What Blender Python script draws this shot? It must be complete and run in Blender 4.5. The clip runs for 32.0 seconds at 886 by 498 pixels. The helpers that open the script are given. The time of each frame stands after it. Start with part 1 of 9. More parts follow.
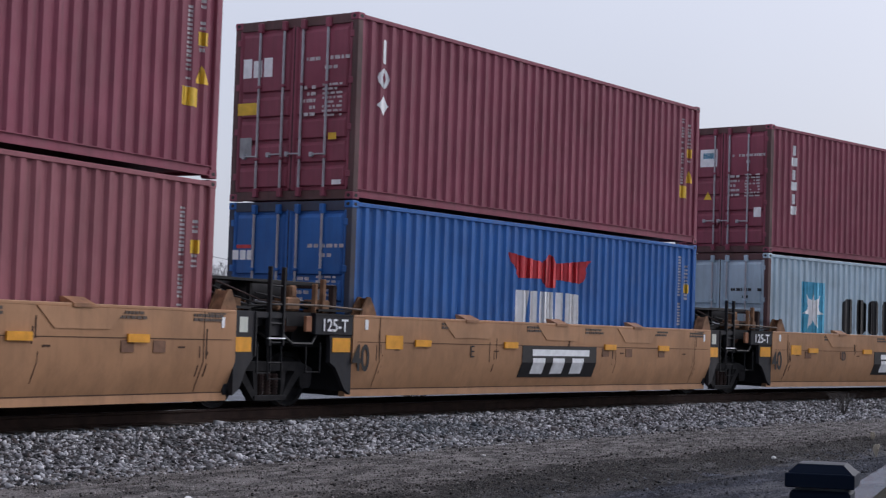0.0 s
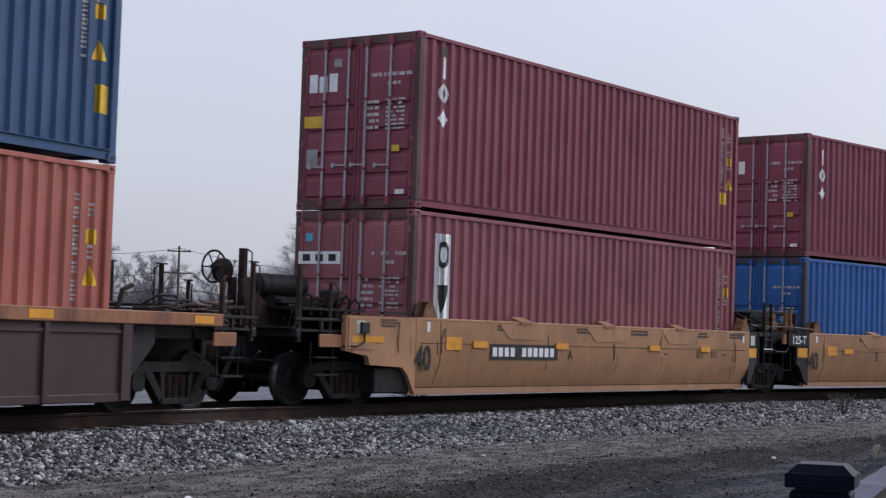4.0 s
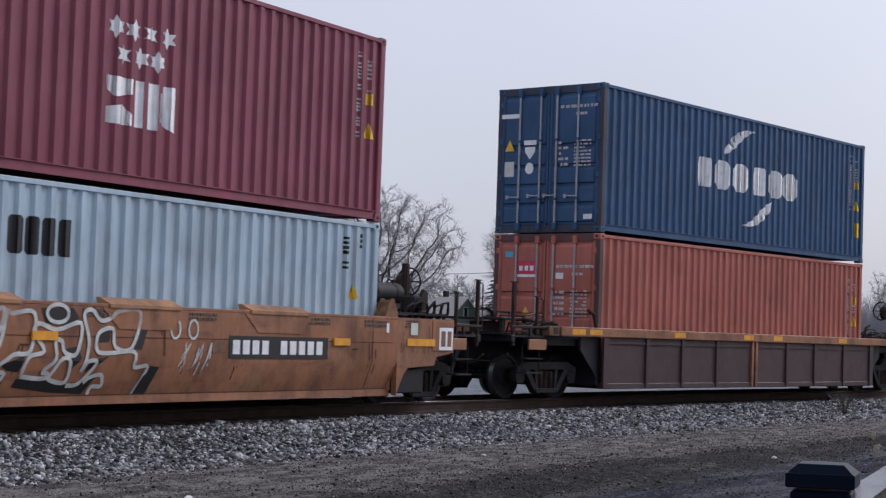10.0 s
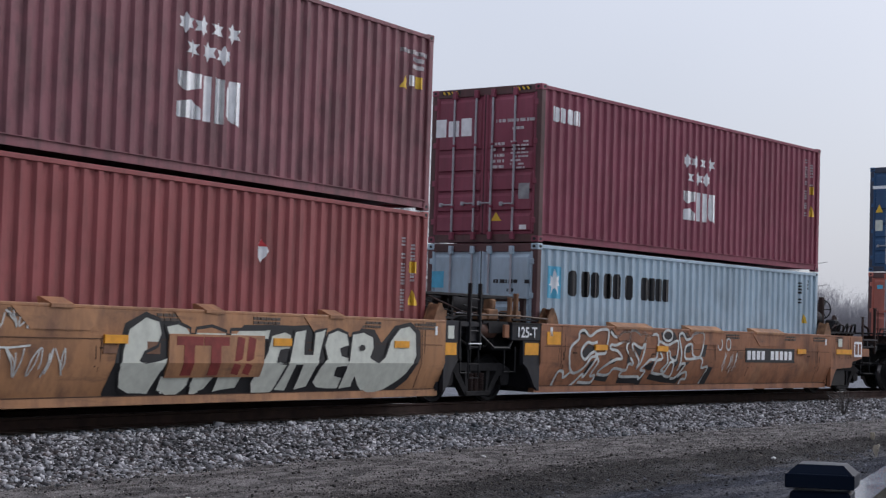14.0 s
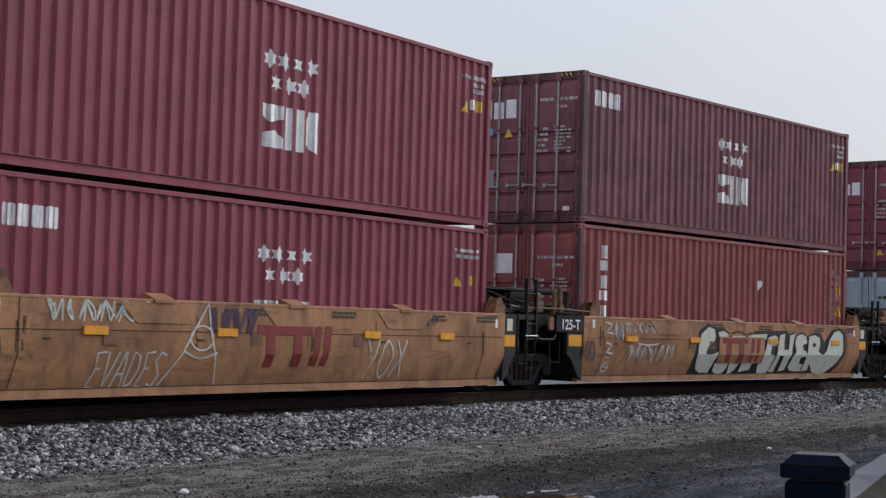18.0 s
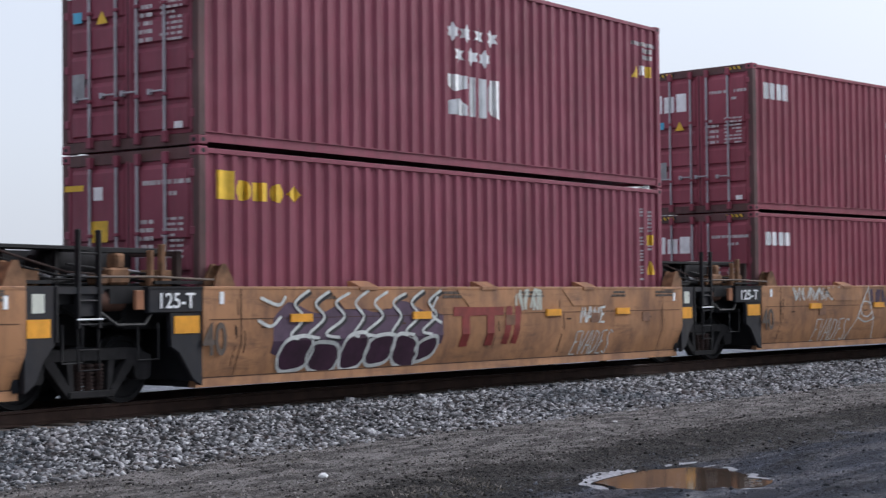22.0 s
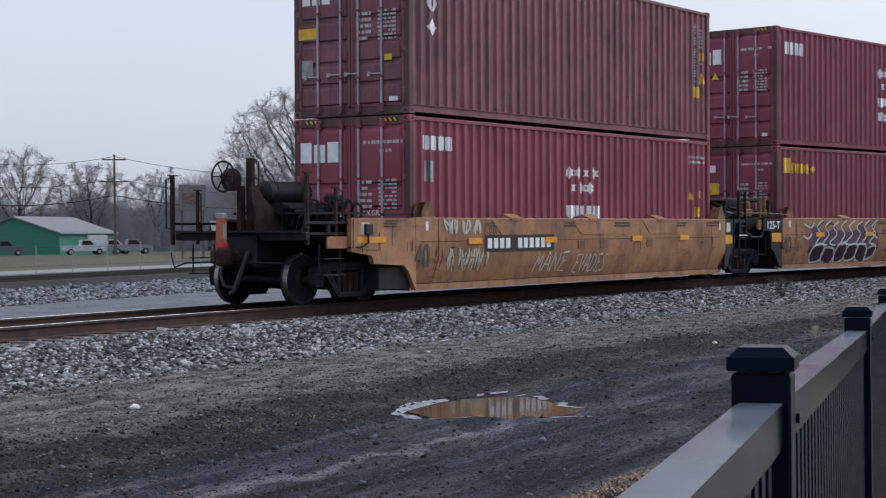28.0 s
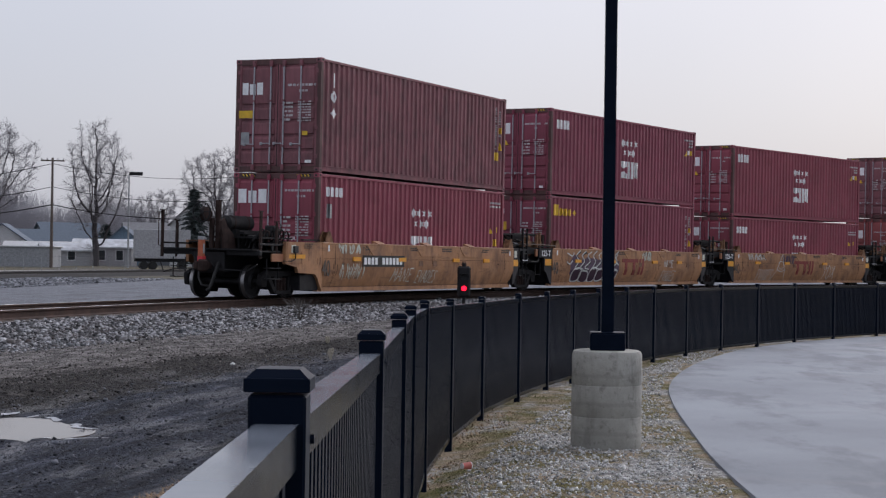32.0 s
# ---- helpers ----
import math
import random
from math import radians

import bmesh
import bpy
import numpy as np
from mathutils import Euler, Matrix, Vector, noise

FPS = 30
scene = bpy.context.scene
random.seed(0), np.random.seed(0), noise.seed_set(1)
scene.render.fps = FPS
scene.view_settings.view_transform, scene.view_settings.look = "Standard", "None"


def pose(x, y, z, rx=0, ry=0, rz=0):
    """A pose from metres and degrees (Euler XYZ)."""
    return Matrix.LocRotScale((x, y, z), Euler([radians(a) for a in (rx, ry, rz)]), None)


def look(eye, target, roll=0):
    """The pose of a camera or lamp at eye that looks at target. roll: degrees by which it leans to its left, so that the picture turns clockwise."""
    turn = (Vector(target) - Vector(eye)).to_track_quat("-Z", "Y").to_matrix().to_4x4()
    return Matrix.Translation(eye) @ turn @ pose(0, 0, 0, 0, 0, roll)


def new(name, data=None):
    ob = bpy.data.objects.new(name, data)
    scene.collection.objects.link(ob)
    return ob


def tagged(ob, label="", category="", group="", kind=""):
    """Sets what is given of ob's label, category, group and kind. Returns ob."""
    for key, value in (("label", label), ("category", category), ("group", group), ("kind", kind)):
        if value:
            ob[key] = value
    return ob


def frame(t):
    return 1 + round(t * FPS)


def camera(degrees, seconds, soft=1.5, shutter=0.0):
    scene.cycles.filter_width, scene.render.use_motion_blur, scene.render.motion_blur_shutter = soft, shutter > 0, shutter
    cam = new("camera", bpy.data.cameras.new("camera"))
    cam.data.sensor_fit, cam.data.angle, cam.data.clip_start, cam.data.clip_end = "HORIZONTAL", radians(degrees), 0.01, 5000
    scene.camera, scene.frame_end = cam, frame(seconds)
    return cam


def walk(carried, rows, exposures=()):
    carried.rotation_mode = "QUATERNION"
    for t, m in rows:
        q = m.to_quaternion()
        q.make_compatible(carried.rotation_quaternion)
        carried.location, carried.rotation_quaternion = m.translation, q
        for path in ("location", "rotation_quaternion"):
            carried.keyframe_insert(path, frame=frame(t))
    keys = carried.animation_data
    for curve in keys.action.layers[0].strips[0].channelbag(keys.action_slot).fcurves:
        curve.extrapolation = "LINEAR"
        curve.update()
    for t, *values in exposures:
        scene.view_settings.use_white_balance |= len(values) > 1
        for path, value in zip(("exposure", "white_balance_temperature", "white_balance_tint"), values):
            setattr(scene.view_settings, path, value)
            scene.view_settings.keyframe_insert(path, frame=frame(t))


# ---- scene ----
import collections

# The camera stands beside a fence and pans; the line it films runs on a wide curve.
EYE = Vector((0, -14.94, 1.10))


def view(yaw, pitch, roll):
    a, p = radians(yaw), radians(pitch)
    return look(EYE, EYE + Vector((math.cos(a), math.sin(a), math.tan(p))), roll)


cam = camera(29.2, 32.0, soft=1.25, shutter=0.2)
walk(cam, [
    (0, view(21.77, 3.03, 1.45)), (1, view(21.78, 3.04, 1.44)), (2, view(21.78, 3.04, 1.46)), (3, view(21.78, 3.03, 1.48)),
    (4, view(21.77, 3.03, 1.50)), (4.5, view(21.76, 3.03, 1.51)), (6.5, view(21.74, 3.03, 1.41)), (7, view(21.74, 3.03, 1.39)),
    (8, view(21.75, 3.05, 1.40)), (9, view(21.76, 3.04, 1.46)), (10, view(21.79, 3.02, 1.51)), (11, view(21.77, 3.03, 1.46)),
    (12, view(21.74, 3.04, 1.37)), (13, view(21.78, 3.07, 1.36)), (14, view(21.76, 3.06, 1.38)), (14.5, view(21.75, 3.07, 1.38)),
    (16.5, view(21.69, 2.80, 1.26)), (17, view(21.68, 2.78, 1.28)), (18, view(21.60, 2.76, 1.29)), (18.5, view(21.53, 2.78, 1.30)),
    (19, view(21.50, 2.78, 1.31)), (20, view(21.60, 2.78, 1.32)), (20.5, view(21.63, 2.78, 1.33)), (21, view(21.65, 2.76, 1.33)),
    (21.5, view(22.86, 2.48, 0.49)), (22, view(25.89, 2.02, -0.97)), (22.5, view(28.70, 1.57, -0.98)), (23, view(29.85, 1.70, -0.94)),
    (23.5, view(29.54, 1.64, -0.91)), (24, view(29.35, 1.61, -0.87)), (24.5, view(29.33, 1.54, -0.92)), (25, view(29.22, 1.45, -0.93)),
    (25.5, view(29.03, 1.45, -0.97)), (27.5, view(22.35, -0.34, -0.43)), (28, view(19.69, -0.40, -0.68)), (28.5, view(16.33, -0.16, -0.53)),
    (29, view(13.65, -0.15, -0.29)), (29.5, view(11.51, -0.00, -0.08)), (30, view(9.91, 0.10, 0.17)), (30.5, view(8.49, 0.14, 0.33)),
    (31, view(6.93, 0.19, 0.54)), (31.5, view(5.25, 0.27, 0.74)), (32, view(3.66, 0.33, 0.85))],
    [(0, 0.07, 5980, 15), (12.0, 0.07, 5980, 16), (14.5, 0.07, 6050, 12), (16.5, 0.07, 6200, 11), (20.8, 0.07, 6200, 11), (22.0, 0.42, 6000, 11), (23.2, 0.60, 5750, 7), (25.5, 0.58, 5480, 7), (27.5, 0.30, 5800, 11), (29.5, 0.20, 6080, 14), (30.2, 0.25, 6140, 14), (31, 0.08, 6160, 15), (32, 0.04, 6160, 15)])
# ---- light: an overcast winter sky ----
world = bpy.data.worlds.new("overcast_sky")
scene.world = world
world.use_nodes = True
wn, wl = world.node_tree.nodes, world.node_tree.links
wn.clear()
w_out = wn.new("ShaderNodeOutputWorld")
w_bg = wn.new("ShaderNodeBackground")
w_bg2 = wn.new("ShaderNodeBackground")
w_add = wn.new("ShaderNodeAddShader")
w_sky = wn.new("ShaderNodeTexSky")
w_sky.sky_type = "NISHITA"
w_sky.sun_disc = False
w_sky.sun_elevation, w_sky.sun_rotation = radians(35), radians(125)
w_sky.dust_density = 4.0
w_bg.inputs["Strength"].default_value = 0.03
wl.new(w_sky.outputs[0], w_bg.inputs["Color"])
# cloud deck: pale grey, a little brighter upwards and towards the veiled sun
w_tc = wn.new("ShaderNodeTexCoord")
w_ramp = wn.new("ShaderNodeValToRGB")
w_ramp.color_ramp.elements[0].position, w_ramp.color_ramp.elements[0].color = 0.0, (0.385, 0.41, 0.455, 1)
w_ramp.color_ramp.elements[1].position, w_ramp.color_ramp.elements[1].color = 0.5, (0.63, 0.636, 0.660, 1)
w_noise = wn.new("ShaderNodeTexNoise")
w_noise.inputs["Scale"].default_value, w_noise.inputs["Detail"].default_value = 2.2, 3
w_mul = wn.new("ShaderNodeMath")
w_mul.operation, w_mul.inputs[1].default_value = "MULTIPLY_ADD", 0.45
w_side = wn.new("ShaderNodeVectorMath")
w_side.operation, w_side.inputs[1].default_value = "DOT_PRODUCT", (0.20, 0.05, 0.9)
wl.new(w_tc.outputs["Generated"], w_side.inputs[0])
wl.new(w_tc.outputs["Generated"], w_noise.inputs["Vector"])
wl.new(w_noise.outputs["Fac"], w_mul.inputs[0])
wl.new(w_side.outputs["Value"], w_mul.inputs[2])
w_clamp = wn.new("ShaderNodeMapRange")
w_clamp.inputs["From Min"].default_value, w_clamp.inputs["From Max"].default_value = 0.17, 1.17
wl.new(w_mul.outputs[0], w_clamp.inputs["Value"])
wl.new(w_clamp.outputs[0], w_ramp.inputs["Fac"])
wl.new(w_ramp.outputs["Color"], w_bg2.inputs["Color"])
w_bg2.inputs["Strength"].default_value = 0.88
wl.new(w_bg.outputs[0], w_add.inputs[0])
wl.new(w_bg2.outputs[0], w_add.inputs[1])
wl.new(w_add.outputs[0], w_out.inputs["Surface"])

sun = new("sun", bpy.data.lights.new("sun", "SUN"))
sun.data.energy, sun.data.angle, sun.data.color = 1.2, radians(24), (1.0, 0.99, 1.0)
sun.matrix_world = look((0, 0, 0), (-0.72, 0.50, -0.62))

# ---- building helpers ----
class Shape:
    """Collects boxes, rods and prisms into one mesh."""

    def __init__(self):
        self.v, self.f = [], []

    def add(self, verts, faces):
        n = len(self.v)
        self.v += [tuple(q) for q in verts]
        self.f += [tuple(i + n for i in face) for face in faces]
        return self

    def box(self, x0, x1, y0, y1, z0, z1, c=0.0):
        if c <= 0:
            return self.add([(x, y, z) for z in (z0, z1) for y in (y0, y1) for x in (x0, x1)],
                            [(0, 2, 3, 1), (4, 5, 7, 6), (0, 1, 5, 4), (2, 6, 7, 3), (0, 4, 6, 2), (1, 3, 7, 5)])
        bm = bmesh.new()
        bmesh.ops.create_cube(bm, size=1)
        for q in bm.verts:
            q.co = Vector((x0 if q.co.x < 0 else x1, y0 if q.co.y < 0 else y1, z0 if q.co.z < 0 else z1))
        bmesh.ops.bevel(bm, geom=list(bm.edges), offset=c, segments=1, affect="EDGES")
        bm.verts.index_update()
        self.add([q.co for q in bm.verts], [[q.index for q in face.verts] for face in bm.faces])
        bm.free()
        return self

    def rod(self, a, b, r, seg=8, r2=None, caps=True):
        a, b = Vector(a), Vector(b)
        d = (b - a).normalized()
        side = d.orthogonal().normalized()
        up = d.cross(side)
        r2 = r if r2 is None else r2
        ring = [(math.cos(2 * math.pi * k / seg), math.sin(2 * math.pi * k / seg)) for k in range(seg)]
        vs = [a + (side * c + up * s) * r for c, s in ring] + [b + (side * c + up * s) * r2 for c, s in ring]
        fs = [(k, (k + 1) % seg, seg + (k + 1) % seg, seg + k) for k in range(seg)]
        if caps:
            fs += [tuple(reversed(range(seg))), tuple(range(seg, 2 * seg))]
        return self.add(vs, fs)

    def pipe(self, pts, r, seg=6):
        """One bent tube along points."""
        pts = [Vector(q) for q in pts]
        rows = []
        side = (pts[1] - pts[0]).orthogonal().normalized()
        for j, q in enumerate(pts):
            d = (pts[min(j + 1, len(pts) - 1)] - pts[max(j - 1, 0)]).normalized()
            side = (side - d * side.dot(d))
            side = side.normalized() if side.length > 1e-4 else d.orthogonal().normalized()
            up = d.cross(side)
            rows += [q + (side * math.cos(2 * math.pi * k / seg) + up * math.sin(2 * math.pi * k / seg)) * r for k in range(seg)]
        n = len(pts)
        fs = [(j * seg + k, j * seg + (k + 1) % seg, (j + 1) * seg + (k + 1) % seg, (j + 1) * seg + k) for j in range(n - 1) for k in range(seg)]
        return self.add(rows, fs + [tuple(reversed(range(seg))), tuple(range((n - 1) * seg, n * seg))])

    def prism(self, poly, axis, lo, hi):
        """poly: outline in the two other axes, in x, y, z order; drawn out along axis from lo to hi."""
        def at(q, w):
            return {"x": (w, q[0], q[1]), "y": (q[0], w, q[1]), "z": (q[0], q[1], w)}[axis]
        n = len(poly)
        fs = [(k, (k + 1) % n, n + (k + 1) % n, n + k) for k in range(n)]
        return self.add([at(q, lo) for q in poly] + [at(q, hi) for q in poly], fs + [tuple(reversed(range(n))), tuple(range(n, 2 * n))])

    def lathe(self, profile, centre, seg=24):
        """profile: (y, r) pairs, turned round a line along y through centre."""
        n = len(profile)
        vs = [(centre[0] + r * math.cos(2 * math.pi * k / seg), centre[1] + y, centre[2] + r * math.sin(2 * math.pi * k / seg))
              for k in range(seg) for y, r in profile]
        fs = [(k * n + j, ((k + 1) % seg) * n + j, ((k + 1) % seg) * n + j + 1, k * n + j + 1) for k in range(seg) for j in range(n - 1)]
        return self.add(vs, fs)

    def strip(self, a, b):
        """Quads between two lines of points of equal number."""
        n = len(a)
        return self.add(list(a) + list(b), [(k, k + 1, n + k + 1, n + k) for k in range(n - 1)])

    def mesh(self, name, mats, smooth=32, mend=True):
        me = bpy.data.meshes.new(name)
        me.from_pydata(self.v, [], self.f)
        if mend:
            bm = bmesh.new()
            bm.from_mesh(me)
            bmesh.ops.recalc_face_normals(bm, faces=list(bm.faces))
            bm.to_mesh(me)
            bm.free()
        for m in mats if isinstance(mats, (list, tuple)) else [mats]:
            me.materials.append(m)
        me.polygons.foreach_set("use_smooth", [True] * len(me.polygons))
        me.set_sharp_from_angle(angle=radians(smooth))
        return me


def part(name, shape, material, parent, label="", kind=""):
    """One mesh object under a thing or a part."""
    me = shape if isinstance(shape, bpy.types.Mesh) else shape.mesh(name, material)
    ob = new(name, me)
    ob.parent = parent
    return tagged(ob, label=label, kind=kind)


def thing(name, m, label, category, group="", kind=""):
    ob = new(name)
    ob.empty_display_size = 0.3
    ob.matrix_basis = m
    return tagged(ob, label, category, group, kind)


def whole(name, shape, material, label, category="", group="", kind="", m=None):
    ob = new(name, shape if isinstance(shape, bpy.types.Mesh) else shape.mesh(name, material))
    if m is not None:
        ob.matrix_basis = m
    return tagged(ob, label, category, group, kind)


def bulk(name, verts, faces, material, sides=3):
    """A large mesh straight from arrays; faces all with the same number of sides."""
    me = bpy.data.meshes.new(name)
    me.vertices.add(len(verts))
    me.vertices.foreach_set("co", np.asarray(verts, dtype=np.float32).ravel())
    flat = np.asarray(faces, dtype=np.int32)
    me.loops.add(flat.size)
    me.loops.foreach_set("vertex_index", flat.ravel())
    me.polygons.add(len(flat))
    me.polygons.foreach_set("loop_start", np.arange(len(flat), dtype=np.int32) * sides)
    me.update(calc_edges=True)
    for m in material if isinstance(material, (list, tuple)) else [material]:
        me.materials.append(m)
    return me


# ---- the line of the track: straight, then a curve to the right ----
RADIUS, CURVE_END, CANT = 135.22, 118.0, radians(0.5)


def grade(u):
    """The line climbs gently round the curve."""
    return 0.0021 * np.clip(np.asarray(u) - 30.0, 0, 120)


def line_at(u):
    """Place and heading of the track's middle, u metres along it."""
    if u <= 0:
        return Vector((u, 0, 0)), 0.0
    a = min(u, CURVE_END) / RADIUS
    q = Vector((RADIUS * math.sin(a), RADIUS * (math.cos(a) - 1), float(grade(u))))
    if u > CURVE_END:
        q += Vector((math.cos(a), -math.sin(a), 0)) * (u - CURVE_END)
    return q, -a


def beside(u, v, z=0.0):
    q, h = line_at(u)
    return q + Vector((-math.sin(h) * v, math.cos(h) * v, z))


def lateral(x, y):
    """Distance from the track's middle, positive on the far side (arrays)."""
    r = np.hypot(x, y + RADIUS) - RADIUS
    return np.where(x <= 0, y, r)


def canted(u, v, z):
    c, s = math.cos(CANT), math.sin(CANT)
    return beside(u, v * c - z * s, v * s + z * c)


# distance that the train has rolled at each time
ROLL_T = [0, 1, 2, 3, 4, 4.5, 6.5, 8, 9, 10, 11, 12, 13, 14, 14.5, 16.5, 18, 19, 20, 21, 22, 23, 24, 25, 25.5, 27.5, 29, 30, 31, 32]
ROLL_S = [0.01, 4.45, 8.79, 13.16, 17.56, 19.76, 28.42, 34.97, 39.36, 43.69, 48.07, 52.46, 56.8, 61.14, 63.34, 72.28, 78.88,
          83.26, 87.62, 91.97, 96.32, 100.63, 104.94, 109.29, 111.44, 119.98, 126.41, 130.66, 134.87, 139.06]
# middles of the ten wells' containers along the train, front to rear, at the start
UNITS = [46.70, 31.01, 15.28, -4.42, -24.19, -40.18, -55.83, -71.64, -87.43]
REACH = [7.87, 7.87, 7.75, 7.7, 7.8, 7.87, 7.87, 7.87, 7.8]


def rolled(t):
    return float(np.interp(t, ROLL_T, ROLL_S))


def unit_pose(i, t):
    u = UNITS[i] + rolled(t)
    a, b = line_at(u - REACH[i])[0], line_at(u + REACH[i])[0]
    return Matrix.Translation((a + b) / 2) @ Matrix.Rotation(math.atan2(b.y - a.y, b.x - a.x), 4, "Z") @ Matrix.Rotation(CANT, 4, "X")


MOVERS, WHEELS = [], []


def train_thing(name, i, lift, label, category, group="", side=0.0):
    ob = thing(name, unit_pose(i, 0) @ Matrix.Translation((0, side, lift)), label, category, group)
    MOVERS.append((ob, i, lift, side))
    return ob

# ---- materials ----
class Mat:
    """A short way to wire a node material."""

    def __init__(self, name):
        self.m = bpy.data.materials.new(name)
        self.m.use_nodes = True
        self.n, self.l = self.m.node_tree.nodes, self.m.node_tree.links
        self.b = self.n["Principled BSDF"]
        self.tc = self.n.new("ShaderNodeTexCoord")

    def put(self, socket, value):
        if hasattr(value, "is_output"):
            self.l.new(value, socket)
        else:
            socket.default_value = value

    def noise(self, scale, detail=4, rough=0.55, vec=None, stretch=None):
        n = self.n.new("ShaderNodeTexNoise")
        n.inputs["Scale"].default_value, n.inputs["Detail"].default_value, n.inputs["Roughness"].default_value = scale, detail, rough
        src = self.tc.outputs["Object"] if vec is None else vec
        if stretch:
            mp = self.n.new("ShaderNodeMapping")
            mp.inputs["Scale"].default_value = stretch
            self.l.new(src, mp.inputs["Vector"])
            src = mp.outputs[0]
        self.l.new(src, n.inputs["Vector"])
        return n.outputs["Fac"]

    def cells(self, scale, feature="F1", out="Distance", vec=None):
        n = self.n.new("ShaderNodeTexVoronoi")
        n.feature = feature
        n.inputs["Scale"].default_value = scale
        self.l.new(self.tc.outputs["Object"] if vec is None else vec, n.inputs["Vector"])
        return n.outputs[out]

    def ramp(self, fac, lo, hi, a=0.0, b=1.0):
        n = self.n.new("ShaderNodeMapRange")
        n.inputs["From Min"].default_value, n.inputs["From Max"].default_value = lo, hi
        n.inputs["To Min"].default_value, n.inputs["To Max"].default_value = a, b
        self.l.new(fac, n.inputs["Value"])
        return n.outputs[0]

    def mix(self, fac, a, b, mode="MIX"):
        n = self.n.new("ShaderNodeMix")
        n.data_type, n.blend_type = "RGBA", mode
        self.put(n.inputs[0], fac)
        self.put(n.inputs[6], a if hasattr(a, "is_output") else (*a, 1))
        self.put(n.inputs[7], b if hasattr(b, "is_output") else (*b, 1))
        return n.outputs[2]

    def math(self, op, a, b=0.0):
        n = self.n.new("ShaderNodeMath")
        n.operation = op
        self.put(n.inputs[0], a)
        self.put(n.inputs[1], b)
        return n.outputs[0]

    def bump(self, height, strength=0.3, distance=0.02):
        n = self.n.new("ShaderNodeBump")
        n.inputs["Strength"].default_value, n.inputs["Distance"].default_value = strength, distance
        self.l.new(height, n.inputs["Height"])
        self.l.new(n.outputs[0], self.b.inputs["Normal"])

    def random(self):
        return self.n.new("ShaderNodeObjectInfo").outputs["Random"]

    def island(self):
        return self.n.new("ShaderNodeNewGeometry").outputs["Random Per Island"]

    def done(self, color, rough=0.6, metal=0.0, spec=None):
        self.put(self.b.inputs["Base Color"], color if hasattr(color, "is_output") else (*color, 1))
        self.put(self.b.inputs["Roughness"], rough)
        self.put(self.b.inputs["Metallic"], metal)
        if spec is not None:
            self.b.inputs["Specular IOR Level"].default_value = spec
        return self.m


def paint(name, base, fade=0.25, rust=0.35, rough=0.55, dirt=0.45, spec=0.35, stain=0.0, stain_c=(0.060, 0.036, 0.026)):
    """Weathered paint on steel: faded patches, vertical streaks, grime and small rust spots."""
    k = Mat(name)
    big = k.ramp(k.noise(0.7, 3), 0.35, 0.7)
    streak = k.ramp(k.noise(1.0, 5, 0.6, stretch=(7, 7, 0.35)), 0.48, 0.75)
    pale = tuple(min(1, c * (1 + fade) + 0.035 * fade) for c in base)
    dark = tuple(c * 0.55 + 0.012 for c in base)
    c = k.mix(big, base, pale)
    c = k.mix(k.math("MULTIPLY", streak, dirt), c, dark)
    fine = k.ramp(k.noise(38, 6, 0.7), 0.66, 0.74)
    c = k.mix(k.math("MULTIPLY", fine, rust), c, (0.10, 0.045, 0.025))
    blot = k.ramp(k.noise(1.7, 6, 0.68, stretch=(1.3, 1.3, 0.7)), 0.44, 0.68)
    c = k.mix(k.math("MULTIPLY", blot, 0.18 + stain), c, stain_c)
    drip = k.ramp(k.noise(1.0, 6, 0.7, stretch=(9, 9, 0.7)), 0.52, 0.72)
    c = k.mix(k.math("MULTIPLY", drip, 0.16 + stain * 0.12), c, stain_c)
    if stain > 0.4:
        scuff = k.ramp(k.noise(1.0, 6, 0.7, stretch=(0.8, 0.8, 5.0)), 0.55, 0.68)
        c = k.mix(k.math("MULTIPLY", scuff, 0.55), c, (0.115, 0.062, 0.048))
        worn = k.ramp(k.noise(0.55, 5, 0.65), 0.60, 0.70)
        c = k.mix(k.math("MULTIPLY", worn, 0.35), c, (0.50, 0.29, 0.16))
    k.bump(k.noise(9, 4), 0.10, 0.02)
    return k.done(c, k.ramp(k.noise(3, 4), 0.3, 0.7, rough - 0.08, rough + 0.15), 0.0, spec)


def plain(name, base, rough=0.6, metal=0.0, vary=0.25, scale=6.0, bump=0.1, spec=0.4):
    k = Mat(name)
    c = k.mix(k.ramp(k.noise(scale, 5), 0.3, 0.7), tuple(x * (1 - vary) for x in base), tuple(min(1, x * (1 + vary)) for x in base))
    if bump:
        k.bump(k.noise(scale * 6, 4), bump, 0.01)
    return k.done(c, rough, metal, spec)


MAROON = paint("maroon_container_paint", (0.240, 0.057, 0.088))
MAROON_PALE = paint("faded_maroon_paint", (0.285, 0.094, 0.112))
MAROON_RED = paint("red_maroon_paint", (0.268, 0.061, 0.088))
RED_OXIDE = paint("red_oxide_paint", (0.290, 0.078, 0.078), dirt=0.5, stain=0.12)
MAROON_BROWN = paint("brown_maroon_paint", (0.235, 0.089, 0.104), rust=0.9, dirt=0.8, stain=0.38, stain_c=(0.070, 0.044, 0.045))
BLUE = paint("bright_blue_paint", (0.026, 0.125, 0.385))
NAVY = paint("dull_navy_paint", (0.031, 0.088, 0.192))
ICE = paint("pale_grey_blue_paint", (0.41, 0.52, 0.60), dirt=0.3)
ORANGE = paint("orange_red_paint", (0.44, 0.138, 0.102))
OCHRE = paint("ochre_yellow_wagon_paint", (0.385, 0.195, 0.092), fade=0.32, rust=0.8, dirt=0.30, stain=0.50, stain_c=(0.105, 0.055, 0.045))
